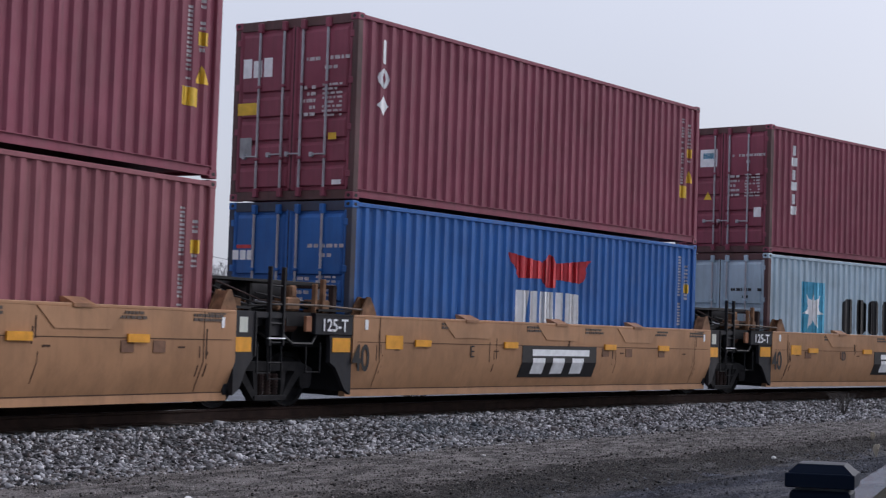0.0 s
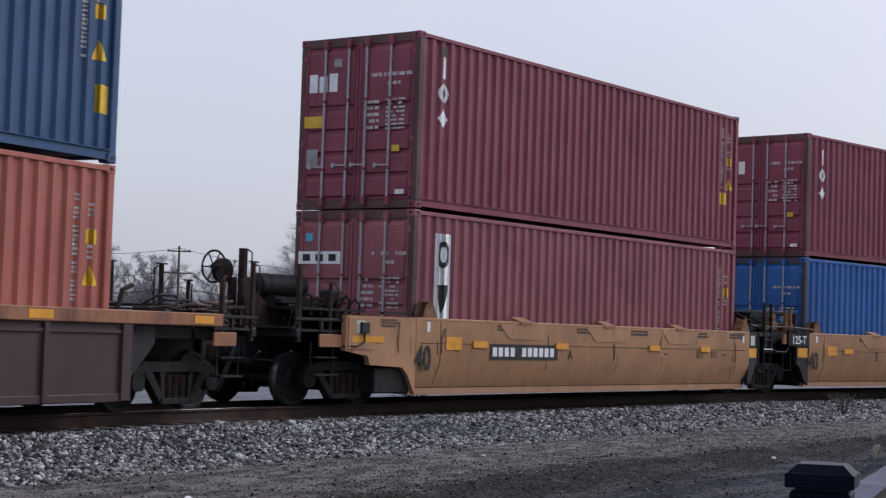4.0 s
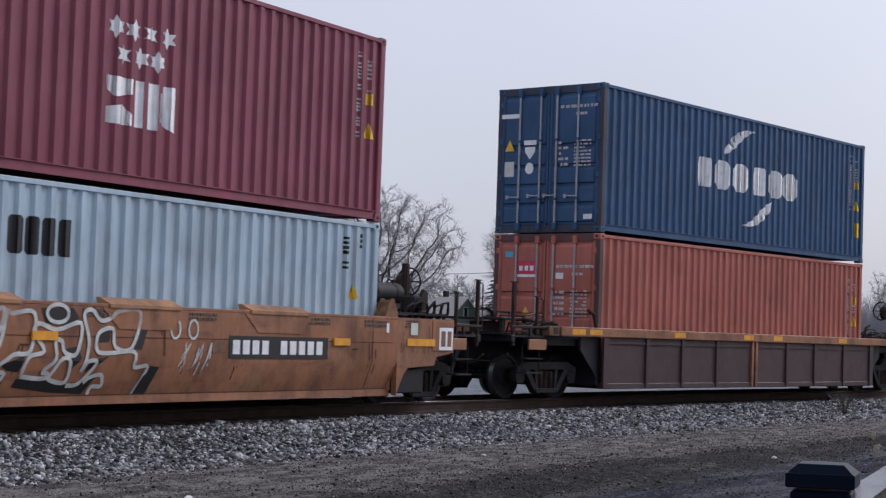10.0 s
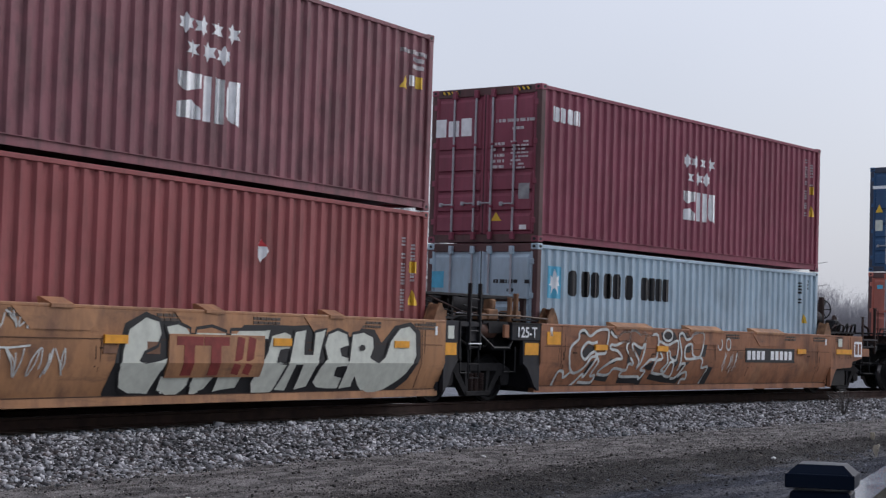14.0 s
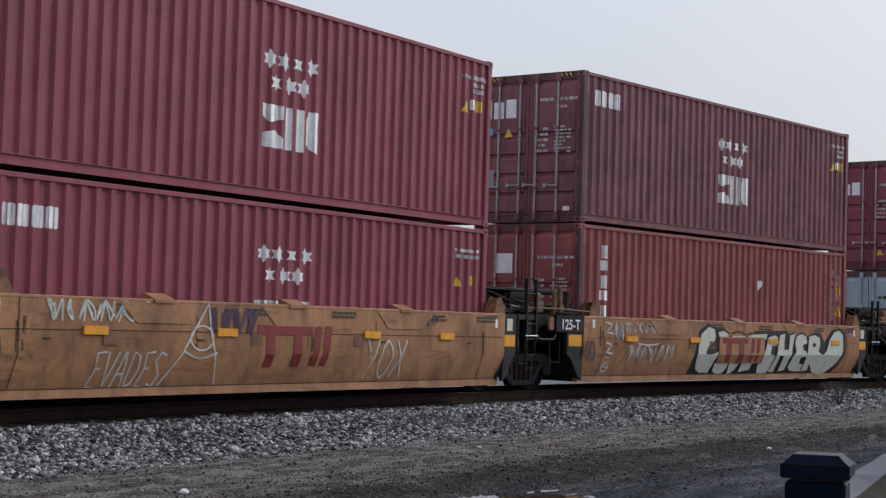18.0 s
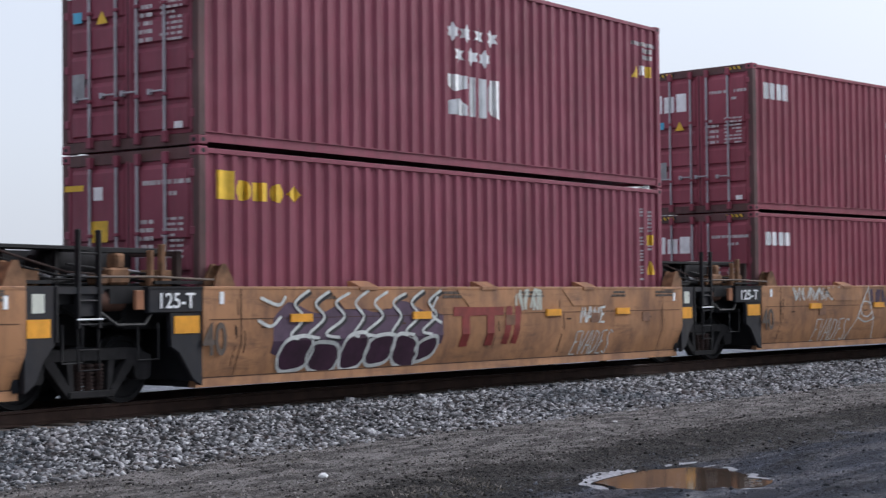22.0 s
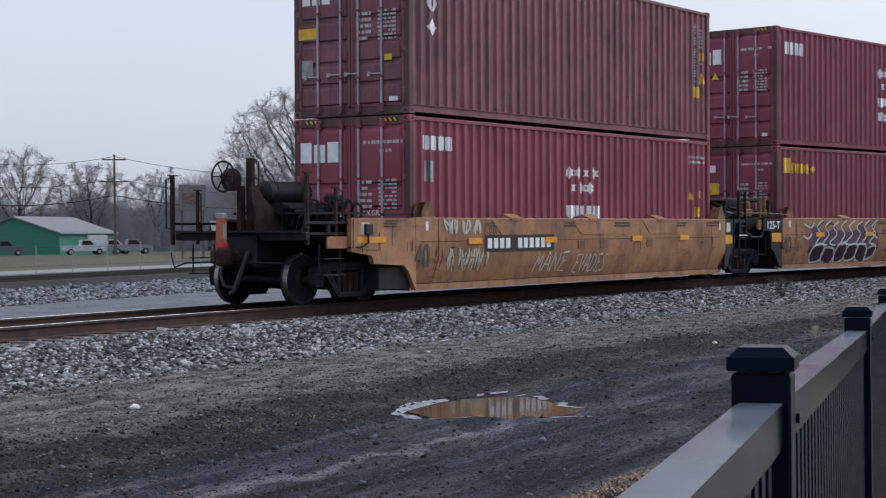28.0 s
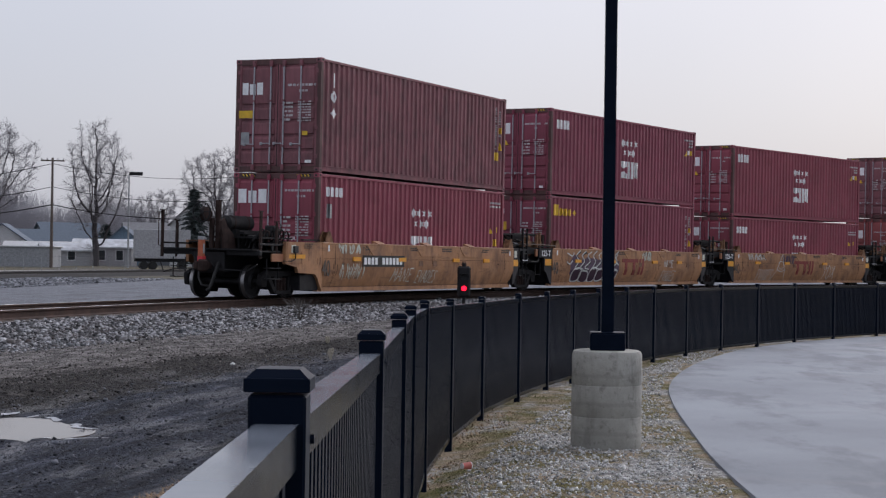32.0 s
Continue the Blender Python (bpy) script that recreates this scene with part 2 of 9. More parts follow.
OCHRE_CLEAN = paint("clean_ochre_yellow_paint", (0.43, 0.232, 0.118), fade=0.2, rust=0.5, dirt=0.15, stain=0.12, stain_c=(0.13, 0.075, 0.045))
OCHRE_RUST = paint("rusty_ochre_wagon_paint", (0.315, 0.137, 0.068), fade=0.3, rust=0.9, dirt=0.28, stain=0.5, stain_c=(0.075, 0.038, 0.030))
POST = paint("grimy_corner_post_paint", (0.110, 0.052, 0.052), rust=0.9, dirt=0.7, stain=0.45, stain_c=(0.045, 0.032, 0.028))
SEAL = plain("dirty_black_door_seal", (0.022, 0.018, 0.020), 0.8, 0.0, 0.3)
POST_BLUE = paint("grimy_blue_corner_post_paint", (0.040, 0.050, 0.082), rust=0.9, dirt=0.6, stain=0.4, stain_c=(0.055, 0.040, 0.035))
BROWN = paint("brown_wagon_paint", (0.060, 0.034, 0.036), fade=0.12, rust=0.9, dirt=0.12)
CHARCOAL = paint("charcoal_wagon_paint", (0.0105, 0.012, 0.0165), rust=0.4, spec=0.3)
DARK_STEEL = plain("grimy_dark_steel", (0.0145, 0.014, 0.0155), 0.62, 0.0, 0.4, spec=0.28)
TRUCK_STEEL = plain("dusty_truck_steel", (0.022, 0.021, 0.022), 0.8, 0.0, 0.4, spec=0.2)
RUST_STEEL = plain("rusted_steel", (0.038, 0.023, 0.020), 0.85, 0.0, 0.45, spec=0.25)
WHEEL_STEEL = plain("bright_worn_wheel_steel", (0.30, 0.29, 0.29), 0.34, 0.9, 0.2)
ZINC = plain("galvanised_bar", (0.42, 0.42, 0.45), 0.5, 0.35, 0.15)
RUBBER = plain("black_hose_rubber", (0.012, 0.012, 0.012), 0.55)
CODE = plain("faded_white_code_paint", (0.50, 0.47, 0.48), 0.65, 0, 0.35, 14.0)
WHITE = plain("white_marking_paint", (0.87, 0.88, 0.89), 0.6, 0, 0.12)
YELLOW = plain("yellow_marking_paint", (0.75, 0.48, 0.04), 0.55, 0, 0.15)
REFLECTOR = plain("orange_reflective_tape", (0.80, 0.36, 0.03), 0.4, 0, 0.15)
BLACK = plain("black_marking_paint", (0.016, 0.016, 0.018), 0.55, 0, 0.2)
RED = plain("red_marking_paint", (0.55, 0.04, 0.05), 0.5, 0, 0.15)
PINK = plain("crimson_marking_paint", (0.62, 0.05, 0.11), 0.5, 0, 0.15)
SKYBLUE = plain("sky_blue_marking_paint", (0.10, 0.42, 0.62), 0.5, 0, 0.15)
GREEN = plain("green_tag", (0.03, 0.25, 0.11), 0.5)
GREY = plain("grey_patch_paint", (0.30, 0.31, 0.32), 0.6)
DARKRED = plain("dark_red_marking_paint", (0.22, 0.035, 0.03), 0.6, 0, 0.25)
PURPLE = plain("dull_purple_spray_paint", (0.085, 0.050, 0.085), 0.6, 0, 0.3)
SPRAY = plain("pale_spray_paint", (0.58, 0.60, 0.58), 0.6, 0, 0.25)
CREAM = plain("cream_spray_paint", (0.62, 0.64, 0.56), 0.6, 0, 0.12)
k = Mat("black_powder_coating")
weight = k.n.new("ShaderNodeLayerWeight")
weight.inputs["Blend"].default_value = 0.5
gloss = k.ramp(k.math("POWER", weight.outputs["Facing"], 3.0), 0.0, 1.0, 0.02, 0.07)
k.l.new(gloss, k.b.inputs["Specular IOR Level"])
# navy-black coating; some blue of the reflected sky is put into its colour
FENCE = k.done(k.mix(k.ramp(k.noise(9, 4), 0.3, 0.7), (0.0042, 0.0074, 0.0155), (0.0064, 0.0106, 0.0215)), k.ramp(k.noise(5, 4), 0.3, 0.7, 0.26, 0.36), 0.0)
# the flat rails' upper faces are coloured pale for the sky they reflect
k = Mat("sky_topped_black_rail_coating")
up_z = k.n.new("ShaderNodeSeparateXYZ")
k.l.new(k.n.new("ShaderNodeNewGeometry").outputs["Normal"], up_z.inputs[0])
sky_sheen = k.math("MULTIPLY", k.ramp(up_z.outputs["Z"], 0.6, 0.95), k.ramp(k.noise(7, 5), 0.25, 0.7, 0.75, 1.0))
RAIL_COAT = k.done(k.mix(sky_sheen, (0.0040, 0.0060, 0.0100), (0.17, 0.195, 0.235)), k.ramp(k.noise(5, 4), 0.3, 0.7, 0.12, 0.20), 0.0, 0.2)
RAIL_COAT.node_tree.nodes["Principled BSDF"].inputs["IOR"].default_value = 1.28
HOUSE_WHITE = plain("white_siding", (0.60, 0.61, 0.62), 0.7)
# green and dark siding are lightened in colour to stand for distance haze
HOUSE_GREEN = plain("haze_paled_green_siding", (0.105, 0.165, 0.140), 0.7)
HOUSE_DARK = plain("haze_paled_dark_siding", (0.13, 0.14, 0.155), 0.7)
HOUSE_PALE = plain("pale_grey_siding", (0.36, 0.36, 0.37), 0.8)
HOUSE_BLUE = plain("slate_blue_siding", (0.16, 0.23, 0.30), 0.8)
ROOF_SNOW = plain("snow_dusted_roofing", (0.55, 0.57, 0.60), 0.85, 0, 0.3, 0.8)
SHED_GREEN = plain("teal_green_sheet_metal", (0.045, 0.20, 0.14), 0.5)
ROOF_GREY = plain("weathered_grey_roofing", (0.22, 0.22, 0.23), 0.8)
ROOF_PALE = plain("pale_worn_shingles", (0.40, 0.385, 0.37), 0.85)
ROOF_BLUE = plain("slate_blue_roofing", (0.12, 0.15, 0.19), 0.8)
WINDOW_DARK = plain("dark_window_glass", (0.02, 0.025, 0.03), 0.1, 0.0, 0.1, 3.0, 0)
TIMBER = plain("weathered_timber", (0.13, 0.105, 0.09), 0.9, 0, 0.3)
# bark, twigs, needles and brush are far off; haze is mixed into their colours
BARK = plain("haze_paled_bark", (0.075, 0.068, 0.072), 0.95, 0, 0.3)
TWIG = plain("haze_paled_twigs", (0.225, 0.215, 0.230), 0.95, 0, 0.3)
NEEDLE = plain("haze_paled_conifer_needles", (0.070, 0.086, 0.086), 0.9, 0, 0.4)
WEED = plain("dark_dry_weed", (0.095, 0.085, 0.080), 0.95, 0, 0.35)
BRUSH = plain("haze_paled_winter_brush", (0.30, 0.29, 0.315), 0.95, 0, 0.35)

# ---- ground ----
def verge_height(x):
    return np.interp(x, [-5, 1.88, 4.37, 7.29, 9.95, 14.5], [-0.18, -0.25, -0.32, -0.37, -0.42, -0.5])


def ground_height(x, y):
    v = lateral(x, y)
    gz = verge_height(x)
    z = np.interp(v, [-11.2, -7.8, -7.2, -4.4, -3.3, -2.3, 2.3, 3.4, 10, 300], [-0.55, -0.55, -0.46, -0.38, -0.33, -0.21, -0.21, -0.4, -0.5, -0.6])
    z = z + grade(np.where(x > 0, RADIUS * np.arctan2(np.maximum(x, 0), y + RADIUS), 0)) * np.clip((5.5 - np.abs(v)) / 2.5, 0, 1) * (y > -RADIUS * 0.8)
    k = np.clip((-11.2 - v) / 1.4, 0, 1)
    return z * (1 - k) + gz * k


PATH = [(-2.9, -14.86), (-0.55, -14.79), (1.88, -14.64), (4.37, -14.48), (7.29, -14.29), (9.95, -14.12), (12.4, -14.02), (14.9, -14.06), (17.02, -14.25), (19.34, -14.57), (21.15, -14.89), (22.71, -15.23), (24.31, -15.62), (26.01, -16.09), (27.59, -16.59), (29.49, -17.26), (31.45, -18.05), (33.36, -18.94), (35.23, -19.92), (37.05, -21.0), (38.97, -22.28), (40.84, -23.68), (42.66, -25.23), (44.33, -26.82), (45.9, -28.5)]


def hollow_at(x):
    """How much deeper the ground lies along the near part of the fence."""
    return np.interp(x, [0, 4.37, 7.29, 9.95, 12.4, 14.9, 17.2], [0.04, 0.06, 0.09, 0.12, 0.13, 0.07, 0])


def steps(lo, hi, fine_lo, fine_hi, fine):
    a = list(np.arange(fine_lo, fine_hi, fine))
    s, q = fine, fine_lo
    while q > lo:
        s *= 1.35
        q -= s
        a.insert(0, max(q, lo))
    s, q = fine, fine_hi
    while q < hi:
        a.append(min(q, hi))
        s *= 1.35
        q += s
    return np.array(a + [hi])


gx, gy = steps(-2500, 2500, 4, 62, 0.22), steps(-2500, 2500, -19, 4, 0.16)
GX, GY = np.meshgrid(gx, gy)
GZ = ground_height(GX, GY)
GV = lateral(GX, GY)
rng = np.random.default_rng(5)


def lumps(x, y, seed, size):
    r = np.random.default_rng(seed)
    z = 0 * x
    for _ in range(10):
        a, f, ph = r.uniform(0, 6.28), r.uniform(0.6, 1.7) / size, r.uniform(0, 6.28)
        z = z + np.sin((x * np.cos(a) + y * np.sin(a)) * 6.28 * f + ph)
    return z / 10


near = ((GX > 3) & (GX < 64) & (GY > -19.5) & (GY < 5)).astype(float)
road = np.clip((GV + 12) / 0.8, 0, 1) * np.clip((-7.4 - GV) / 0.8, 0, 1)
ruts = np.exp(-((GV + 9.9) / 0.35) ** 2) + np.exp(-((GV + 8.3) / 0.3) ** 2)
PUDDLES = [(15.9, -9.72, 1.0, 0.62, 0.2), (10.15, -9.42, 0.42, 0.05, -0.3)]
hollow = 0 * GX
for px, py, pa, pb, pr in PUDDLES:
    dx, dy = GX - px, GY - py
    q = ((dx * math.cos(pr) + dy * math.sin(pr)) / pa) ** 2 + ((-dx * math.sin(pr) + dy * math.cos(pr)) / pb) ** 2
    hollow = np.maximum(hollow, np.exp(-q * 0.8))
GZ = GZ - near * (hollow_at(GX) + 0.02) * np.exp(-((GY - np.interp(GX, [q[0] for q in PATH], [q[1] for q in PATH]) - 0.05) / 0.42) ** 2)
GZ = GZ + near * (0.018 * lumps(GX, GY, 1, 0.9) + 0.012 * lumps(GX, GY, 2, 0.4) + rng.normal(0, 0.005, GX.shape))
GZ = GZ + near * road * (0.02 * lumps(GX, GY, 3, 2.6) - 0.035 * np.clip(ruts, 0, 1) - 0.085 * hollow + rng.normal(0, 0.006, GX.shape))
GZ = GZ + near * np.exp(-((GV + 7.3) / 0.35) ** 2) * (0.02 + 0.03 * lumps(GX, GY, 6, 0.8))



def surface_height(x, y):
    """Height of the finished ground sheet."""
    i = np.clip(np.searchsorted(gx, x) - 1, 0, len(gx) - 2)
    j = np.clip(np.searchsorted(gy, y) - 1, 0, len(gy) - 2)
    a, b = (x - gx[i]) / (gx[i + 1] - gx[i]), (y - gy[j]) / (gy[j + 1] - gy[j])
    return (GZ[j, i] * (1 - a) + GZ[j, i + 1] * a) * (1 - b) + (GZ[j + 1, i] * (1 - a) + GZ[j + 1, i + 1] * a) * b


k = Mat("trackside_ground")
pos = k.tc.outputs["Object"]
flat = k.n.new("ShaderNodeVectorMath")
flat.operation, flat.inputs[1].default_value = "MULTIPLY_ADD", (1, 1, 0)
flat.inputs[2].default_value = (0, RADIUS, 0)
k.l.new(pos, flat.inputs[0])
leng = k.n.new("ShaderNodeVectorMath")
leng.operation = "LENGTH"
k.l.new(flat.outputs[0], leng.inputs[0])
v = k.math("SUBTRACT", leng.outputs["Value"], RADIUS)
sep = k.n.new("ShaderNodeSeparateXYZ")
k.l.new(flat.outputs[0], sep.inputs[0])
along = k.math("MULTIPLY", k.math("ARCTAN2", sep.outputs["X"], sep.outputs["Y"]), RADIUS)
comb = k.n.new("ShaderNodeCombineXYZ")
k.l.new(along, comb.inputs[0])
k.l.new(v, comb.inputs[1])
run = comb.outputs[0]
v_true = v
v = k.math("ADD", v, k.ramp(k.noise(1.1, 5, 0.65), 0.2, 0.8, -0.75, 0.75))
stone_cell = k.cells(19.0, "F1", "Color")
stone_grey = k.n.new("ShaderNodeSeparateColor")
k.l.new(stone_cell, stone_grey.inputs[0])
# ballast bed, coloured near black for the shade in gaps between loose stones
ballast = k.mix(stone_grey.outputs[0], (0.008, 0.008, 0.009), (0.085, 0.086, 0.090))
ballast = k.mix(k.ramp(k.noise(3, 4), 0.45, 0.7, 0, 0.5), ballast, (0.07, 0.055, 0.05))
grass = k.mix(k.ramp(k.noise(15, 8, 0.85), 0.36, 0.64), (0.014, 0.0135, 0.0135), (0.24, 0.225, 0.22))
grass = k.mix(k.ramp(k.noise(1.4, 4), 0.45, 0.7, 0, 0.35), grass, (0.065, 0.060, 0.055))
tuft = k.mix(k.ramp(k.noise(2.3, 6, 0.7, run, (0.6, 1.6, 1)), 0.44, 0.58), (0.038, 0.036, 0.035), (0.35, 0.328, 0.318))
grass = k.mix(0.55, grass, tuft)
grass = k.mix(k.ramp(k.noise(70, 4, 0.8), 0.5, 0.72, 0, 0.5), grass, (0.24, 0.222, 0.212))
mud = k.mix(k.ramp(k.noise(16, 8, 0.85), 0.40, 0.62), (0.0030, 0.0038, 0.0060), (0.054, 0.062, 0.090))
mud = k.mix(k.ramp(k.noise(1.0, 6, 0.70, run, (0.28, 2.2, 1)), 0.52, 0.66, 0, 0.65), mud, k.mix(k.ramp(k.noise(30, 6, 0.8), 0.4, 0.62), (0.036, 0.042, 0.060), (0.24, 0.26, 0.33)))
mud = k.mix(k.ramp(k.noise(1.0, 6, 0.70, run, (0.20, 1.3, 1)), 0.52, 0.60, 0, 0.9), mud, (0.005, 0.006, 0.008))
mud = k.mix(k.ramp(k.noise(120, 2, 0.8), 0.62, 0.70, 0, 0.8), mud, (0.24, 0.24, 0.25))
strip_v = k.math("ABSOLUTE", k.math("ADD", v_true, k.ramp(k.noise(1.3, 4), 0.2, 0.8, 9.25, 9.75)))
strip = k.math("MULTIPLY", k.ramp(strip_v, 0.11, 0.03), k.math("MULTIPLY", k.ramp(along, 9.0, 10.5), k.ramp(along, 17.5, 15.0)))
mud = k.mix(k.math("MULTIPLY", strip, k.ramp(k.noise(18, 6, 0.8), 0.35, 0.6)), mud, (0.27, 0.27, 0.285))
verge = k.mix(stone_grey.outputs[1], (0.20, 0.19, 0.18), (0.60, 0.585, 0.56))
verge = k.mix(k.ramp(k.noise(1.3, 5, 0.6), 0.41, 0.53), verge, k.mix(k.ramp(k.noise(2.1, 4), 0.42, 0.58), k.mix(k.ramp(k.noise(40, 4), 0.35, 0.65), (0.085, 0.08, 0.032), (0.24, 0.21, 0.085)), k.mix(k.ramp(k.noise(40, 4), 0.35, 0.65), (0.19, 0.145, 0.095), (0.48, 0.385, 0.265))))
yard = k.mix(k.ramp(k.noise(9, 5, 0.7), 0.3, 0.7), (0.125, 0.132, 0.15), (0.31, 0.325, 0.36))
yard = k.mix(k.ramp(k.noise(1.0, 6, 0.75, run, (0.6, 0.9, 1)), 0.46, 0.60, 0, 0.5), yard, (0.085, 0.09, 0.10))
field = k.mix(k.ramp(k.noise(0.08, 4), 0.35, 0.65), (0.14, 0.125, 0.075), (0.11, 0.105, 0.10))
rut_v = k.math("ABSOLUTE", k.math("ADD", v_true, k.ramp(k.noise(0.9, 4), 0.2, 0.8, 10.95, 11.35)))
mud = k.mix(k.math("MULTIPLY", k.ramp(rut_v, 0.20, 0.07), k.math("MULTIPLY", k.ramp(along, 8.5, 9.5, 0, 0.45), k.ramp(along, 17.0, 14.0))), mud, (0.004, 0.005, 0.007))
c = k.mix(k.ramp(v, -12.5, -12.0), verge, mud)
bank = k.mix(k.ramp(k.noise(12, 8, 0.85), 0.42, 0.60), (0.004, 0.004, 0.0045), (0.066, 0.061, 0.058))
c = k.mix(k.ramp(v, -8.4, -8.0), c, bank)
damp = k.mix(k.ramp(k.noise(5, 6, 0.8), 0.40, 0.62), (0.020, 0.017, 0.016), (0.120, 0.104, 0.092))
c = k.mix(k.ramp(v, -7.25, -6.75), c, k.mix(k.ramp(v, -7.0, -5.7, 0.42, 0.0), grass, damp))
c = k.mix(k.ramp(v, -4.5, -3.7), c, ballast)
c = k.mix(k.ramp(v, 2.6, 4.0), c, yard)
c = k.mix(k.ramp(v, 44, 50), c, field)
wet = k.math("MULTIPLY", k.ramp(v, -12.6, -12.0), k.ramp(v, -7.3, -7.9))
wetness = k.math("MULTIPLY", wet, k.ramp(k.noise(1.0, 4, 0.6, run, (0.3, 1.9, 1)), 0.46, 0.60))
k.bump(k.math("ADD", k.noise(13, 8, 0.8), k.math("MULTIPLY", k.cells(24.0), 0.5)), 0.9, 0.06)
GROUND = k.done(c, k.math("SUBTRACT", 0.95, k.math("MULTIPLY", wetness, 0.52)), 0.0, 0.18)

nx, ny = len(gx), len(gy)
idx = np.arange(nx * ny).reshape(ny, nx)
quads = np.stack([idx[:-1, :-1], idx[:-1, 1:], idx[1:, 1:], idx[1:, :-1]], -1).reshape(-1, 4)
gm = bulk("ground", np.stack([GX, GY, GZ], -1).reshape(-1, 3), quads, GROUND, 4)
gm.polygons.foreach_set("use_smooth", [True] * len(gm.polygons))
tagged(new("ground", gm), "dark muddy gravel road, dead grass verge and grey ballast", "ground", kind="structure")

# muddy water standing in the road
k = Mat("muddy_water")
water_c = k.mix(k.ramp(k.noise(2.5, 3), 0.35, 0.65), (0.055, 0.037, 0.027), (0.085, 0.058, 0.042))
WATER = k.done(water_c, 0.07)
WATER.node_tree.nodes["Principled BSDF"].inputs["IOR"].default_value = 1.31
k = Mat("thin_pale_ice")
FROST = k.done(k.mix(k.ramp(k.noise(14, 6, 0.75), 0.40, 0.56), (0.09, 0.095, 0.105), (0.44, 0.46, 0.50)), 0.35, 0.0, 0.5)
for px, py, pa, pb, pr in PUDDLES:
    r = np.random.default_rng(int(px * 10))
    n = 72
    ph = r.uniform(0, 6.28, 6)
    ring = []
    for j in range(n):
        a = 2 * math.pi * j / n
        w = 1 + sum(0.16 / (q + 1) * math.sin((q + 2) * a + ph[q]) for q in range(6))
        ex, ey = 1.3 * pa * w * math.cos(a), 1.3 * pb * w * math.sin(a)
        ring.append((px + ex * math.cos(pr) - ey * math.sin(pr), py + ex * math.sin(pr) + ey * math.cos(pr)))
    z0 = -0.586
    sh = Shape().prism(ring, "z", z0 - 0.05, z0)
    if pa > 0.8:
        def shore(x, y):
            """Where the line from the middle of the puddle to (x, y) leaves the water."""
            for f in np.arange(0.3, 1.5, 0.02):
                if surface_height(np.array(px + (x - px) * f), np.array(py + (y - py) * f)) > z0:
                    return float(f)
            return 1.0
        edge_f = [shore(*q) for q in ring]
        rim = Shape()
        for j in range(n):
            a = 2 * math.pi * j / n
            edge_side = 0.94 * math.sin(a) - 0.34 * math.cos(a)
            if edge_side > 0.45 or (edge_side < -0.2 and j % 9 < 4) or j % 11 == 3:
                quad = []
                for q, inner in ((j, True), ((j + 1) % n, True), ((j + 1) % n, False), (j, False)):
                    wide = (0.05 + 0.07 * abs(math.sin(0.41 * q + ph[1])) + 0.05 * abs(math.sin(1.3 * q + ph[2]))) * (0.8 if edge_side > 0.6 else 0.4)
                    f = edge_f[q] + (-0.05 if inner else wide)
                    x, y = px + (ring[q][0] - px) * f, py + (ring[q][1] - py) * f
                    quad.append((x, y, max(z0 + 0.004, float(surface_height(np.array(x), np.array(y))) + 0.004)))
                rim.add(quad, [(0, 1, 2, 3)])
        whole("ice_rim", rim, FROST, "thin pale ice along the rim of the puddle", "ice", kind="structure")
    whole("puddle", sh, WATER, "shallow brown puddle standing in the muddy road", "puddle", kind="structure")

# ---- railway line ----
railway = thing("railway_track", Matrix(), "rusty steel rails on dark timber ties in grey ballast", "railway track", kind="structure")
RAIL_SIDE = plain("rusty_rail_steel", (0.060, 0.034, 0.026), 0.8, 0.1, 0.35, 4.0, 0.2)
RAIL_TOP = plain("polished_rail_head", (0.42, 0.41, 0.41), 0.34, 1.0, 0.1, 4.0, 0)
PROFILE = [(-0.075, -0.185), (0.075, -0.185), (0.075, -0.172), (0.012, -0.150), (0.012, -0.045), (0.036, -0.034), (0.036, -0.006), (0.028, 0.0), (-0.028, 0.0), (-0.036, -0.006), (-0.036, -0.034), (-0.012, -0.045), (-0.012, -0.150), (-0.075, -0.172)]


def sweep(profile, us, at, closed=True):
    sh = Shape()
    rows = [[at(u, a, b) for a, b in profile] for u in us]
    n = len(profile)
    sh.v = [tuple(q) for row in rows for q in row]
    m = n if closed else n - 1
    sh.f = [(i * n + j, i * n + (j + 1) % n, (i + 1) * n + (j + 1) % n, (i + 1) * n + j) for i in range(len(us) - 1) for j in range(m)]
    return sh


RUN = [-60 + 1.5 * j for j in range(175)]
for side in (-0.753, 0.753):
    part("rail", sweep(PROFILE, RUN, lambda u, a, b: canted(u, side + a, b)), RAIL_SIDE, railway)
    part("running_band", sweep([(-0.016, -0.002), (0.016, -0.002), (0.014, 0.0015), (-0.014, 0.0015)], RUN, lambda u, a, b: canted(u, side + a, b)), RAIL_TOP, railway, "polished bright rail head")
tie_mesh = Shape().box(-0.115, 0.115, -1.30, 1.30, -0.40, -0.182, 0.012).mesh("tie", TIMBER)
for j in range(260):
    u = -10 + 0.53 * j
    q, h = line_at(u)
    tie = new("tie", tie_mesh)
    tie.parent = railway
    tie.matrix_basis = Matrix.Translation(q) @ Matrix.Rotation(h + random.uniform(-0.012, 0.012), 4, "Z") @ Matrix.Rotation(CANT, 4, "X")

# the second line, beyond a grey gravel yard
yard_line = thing("railway_siding", Matrix(), "weathered far rails across a grey gravel yard", "railway track", kind="structure")
SIDING_R, SIDING_C = 400.0, Vector((75, -379.4, 0))


def siding(u, v, z):
    a = u / SIDING_R
    return SIDING_C + Vector((math.sin(a), math.cos(a), 0)) * (SIDING_R + v) + Vector((0, 0, z - 0.12))


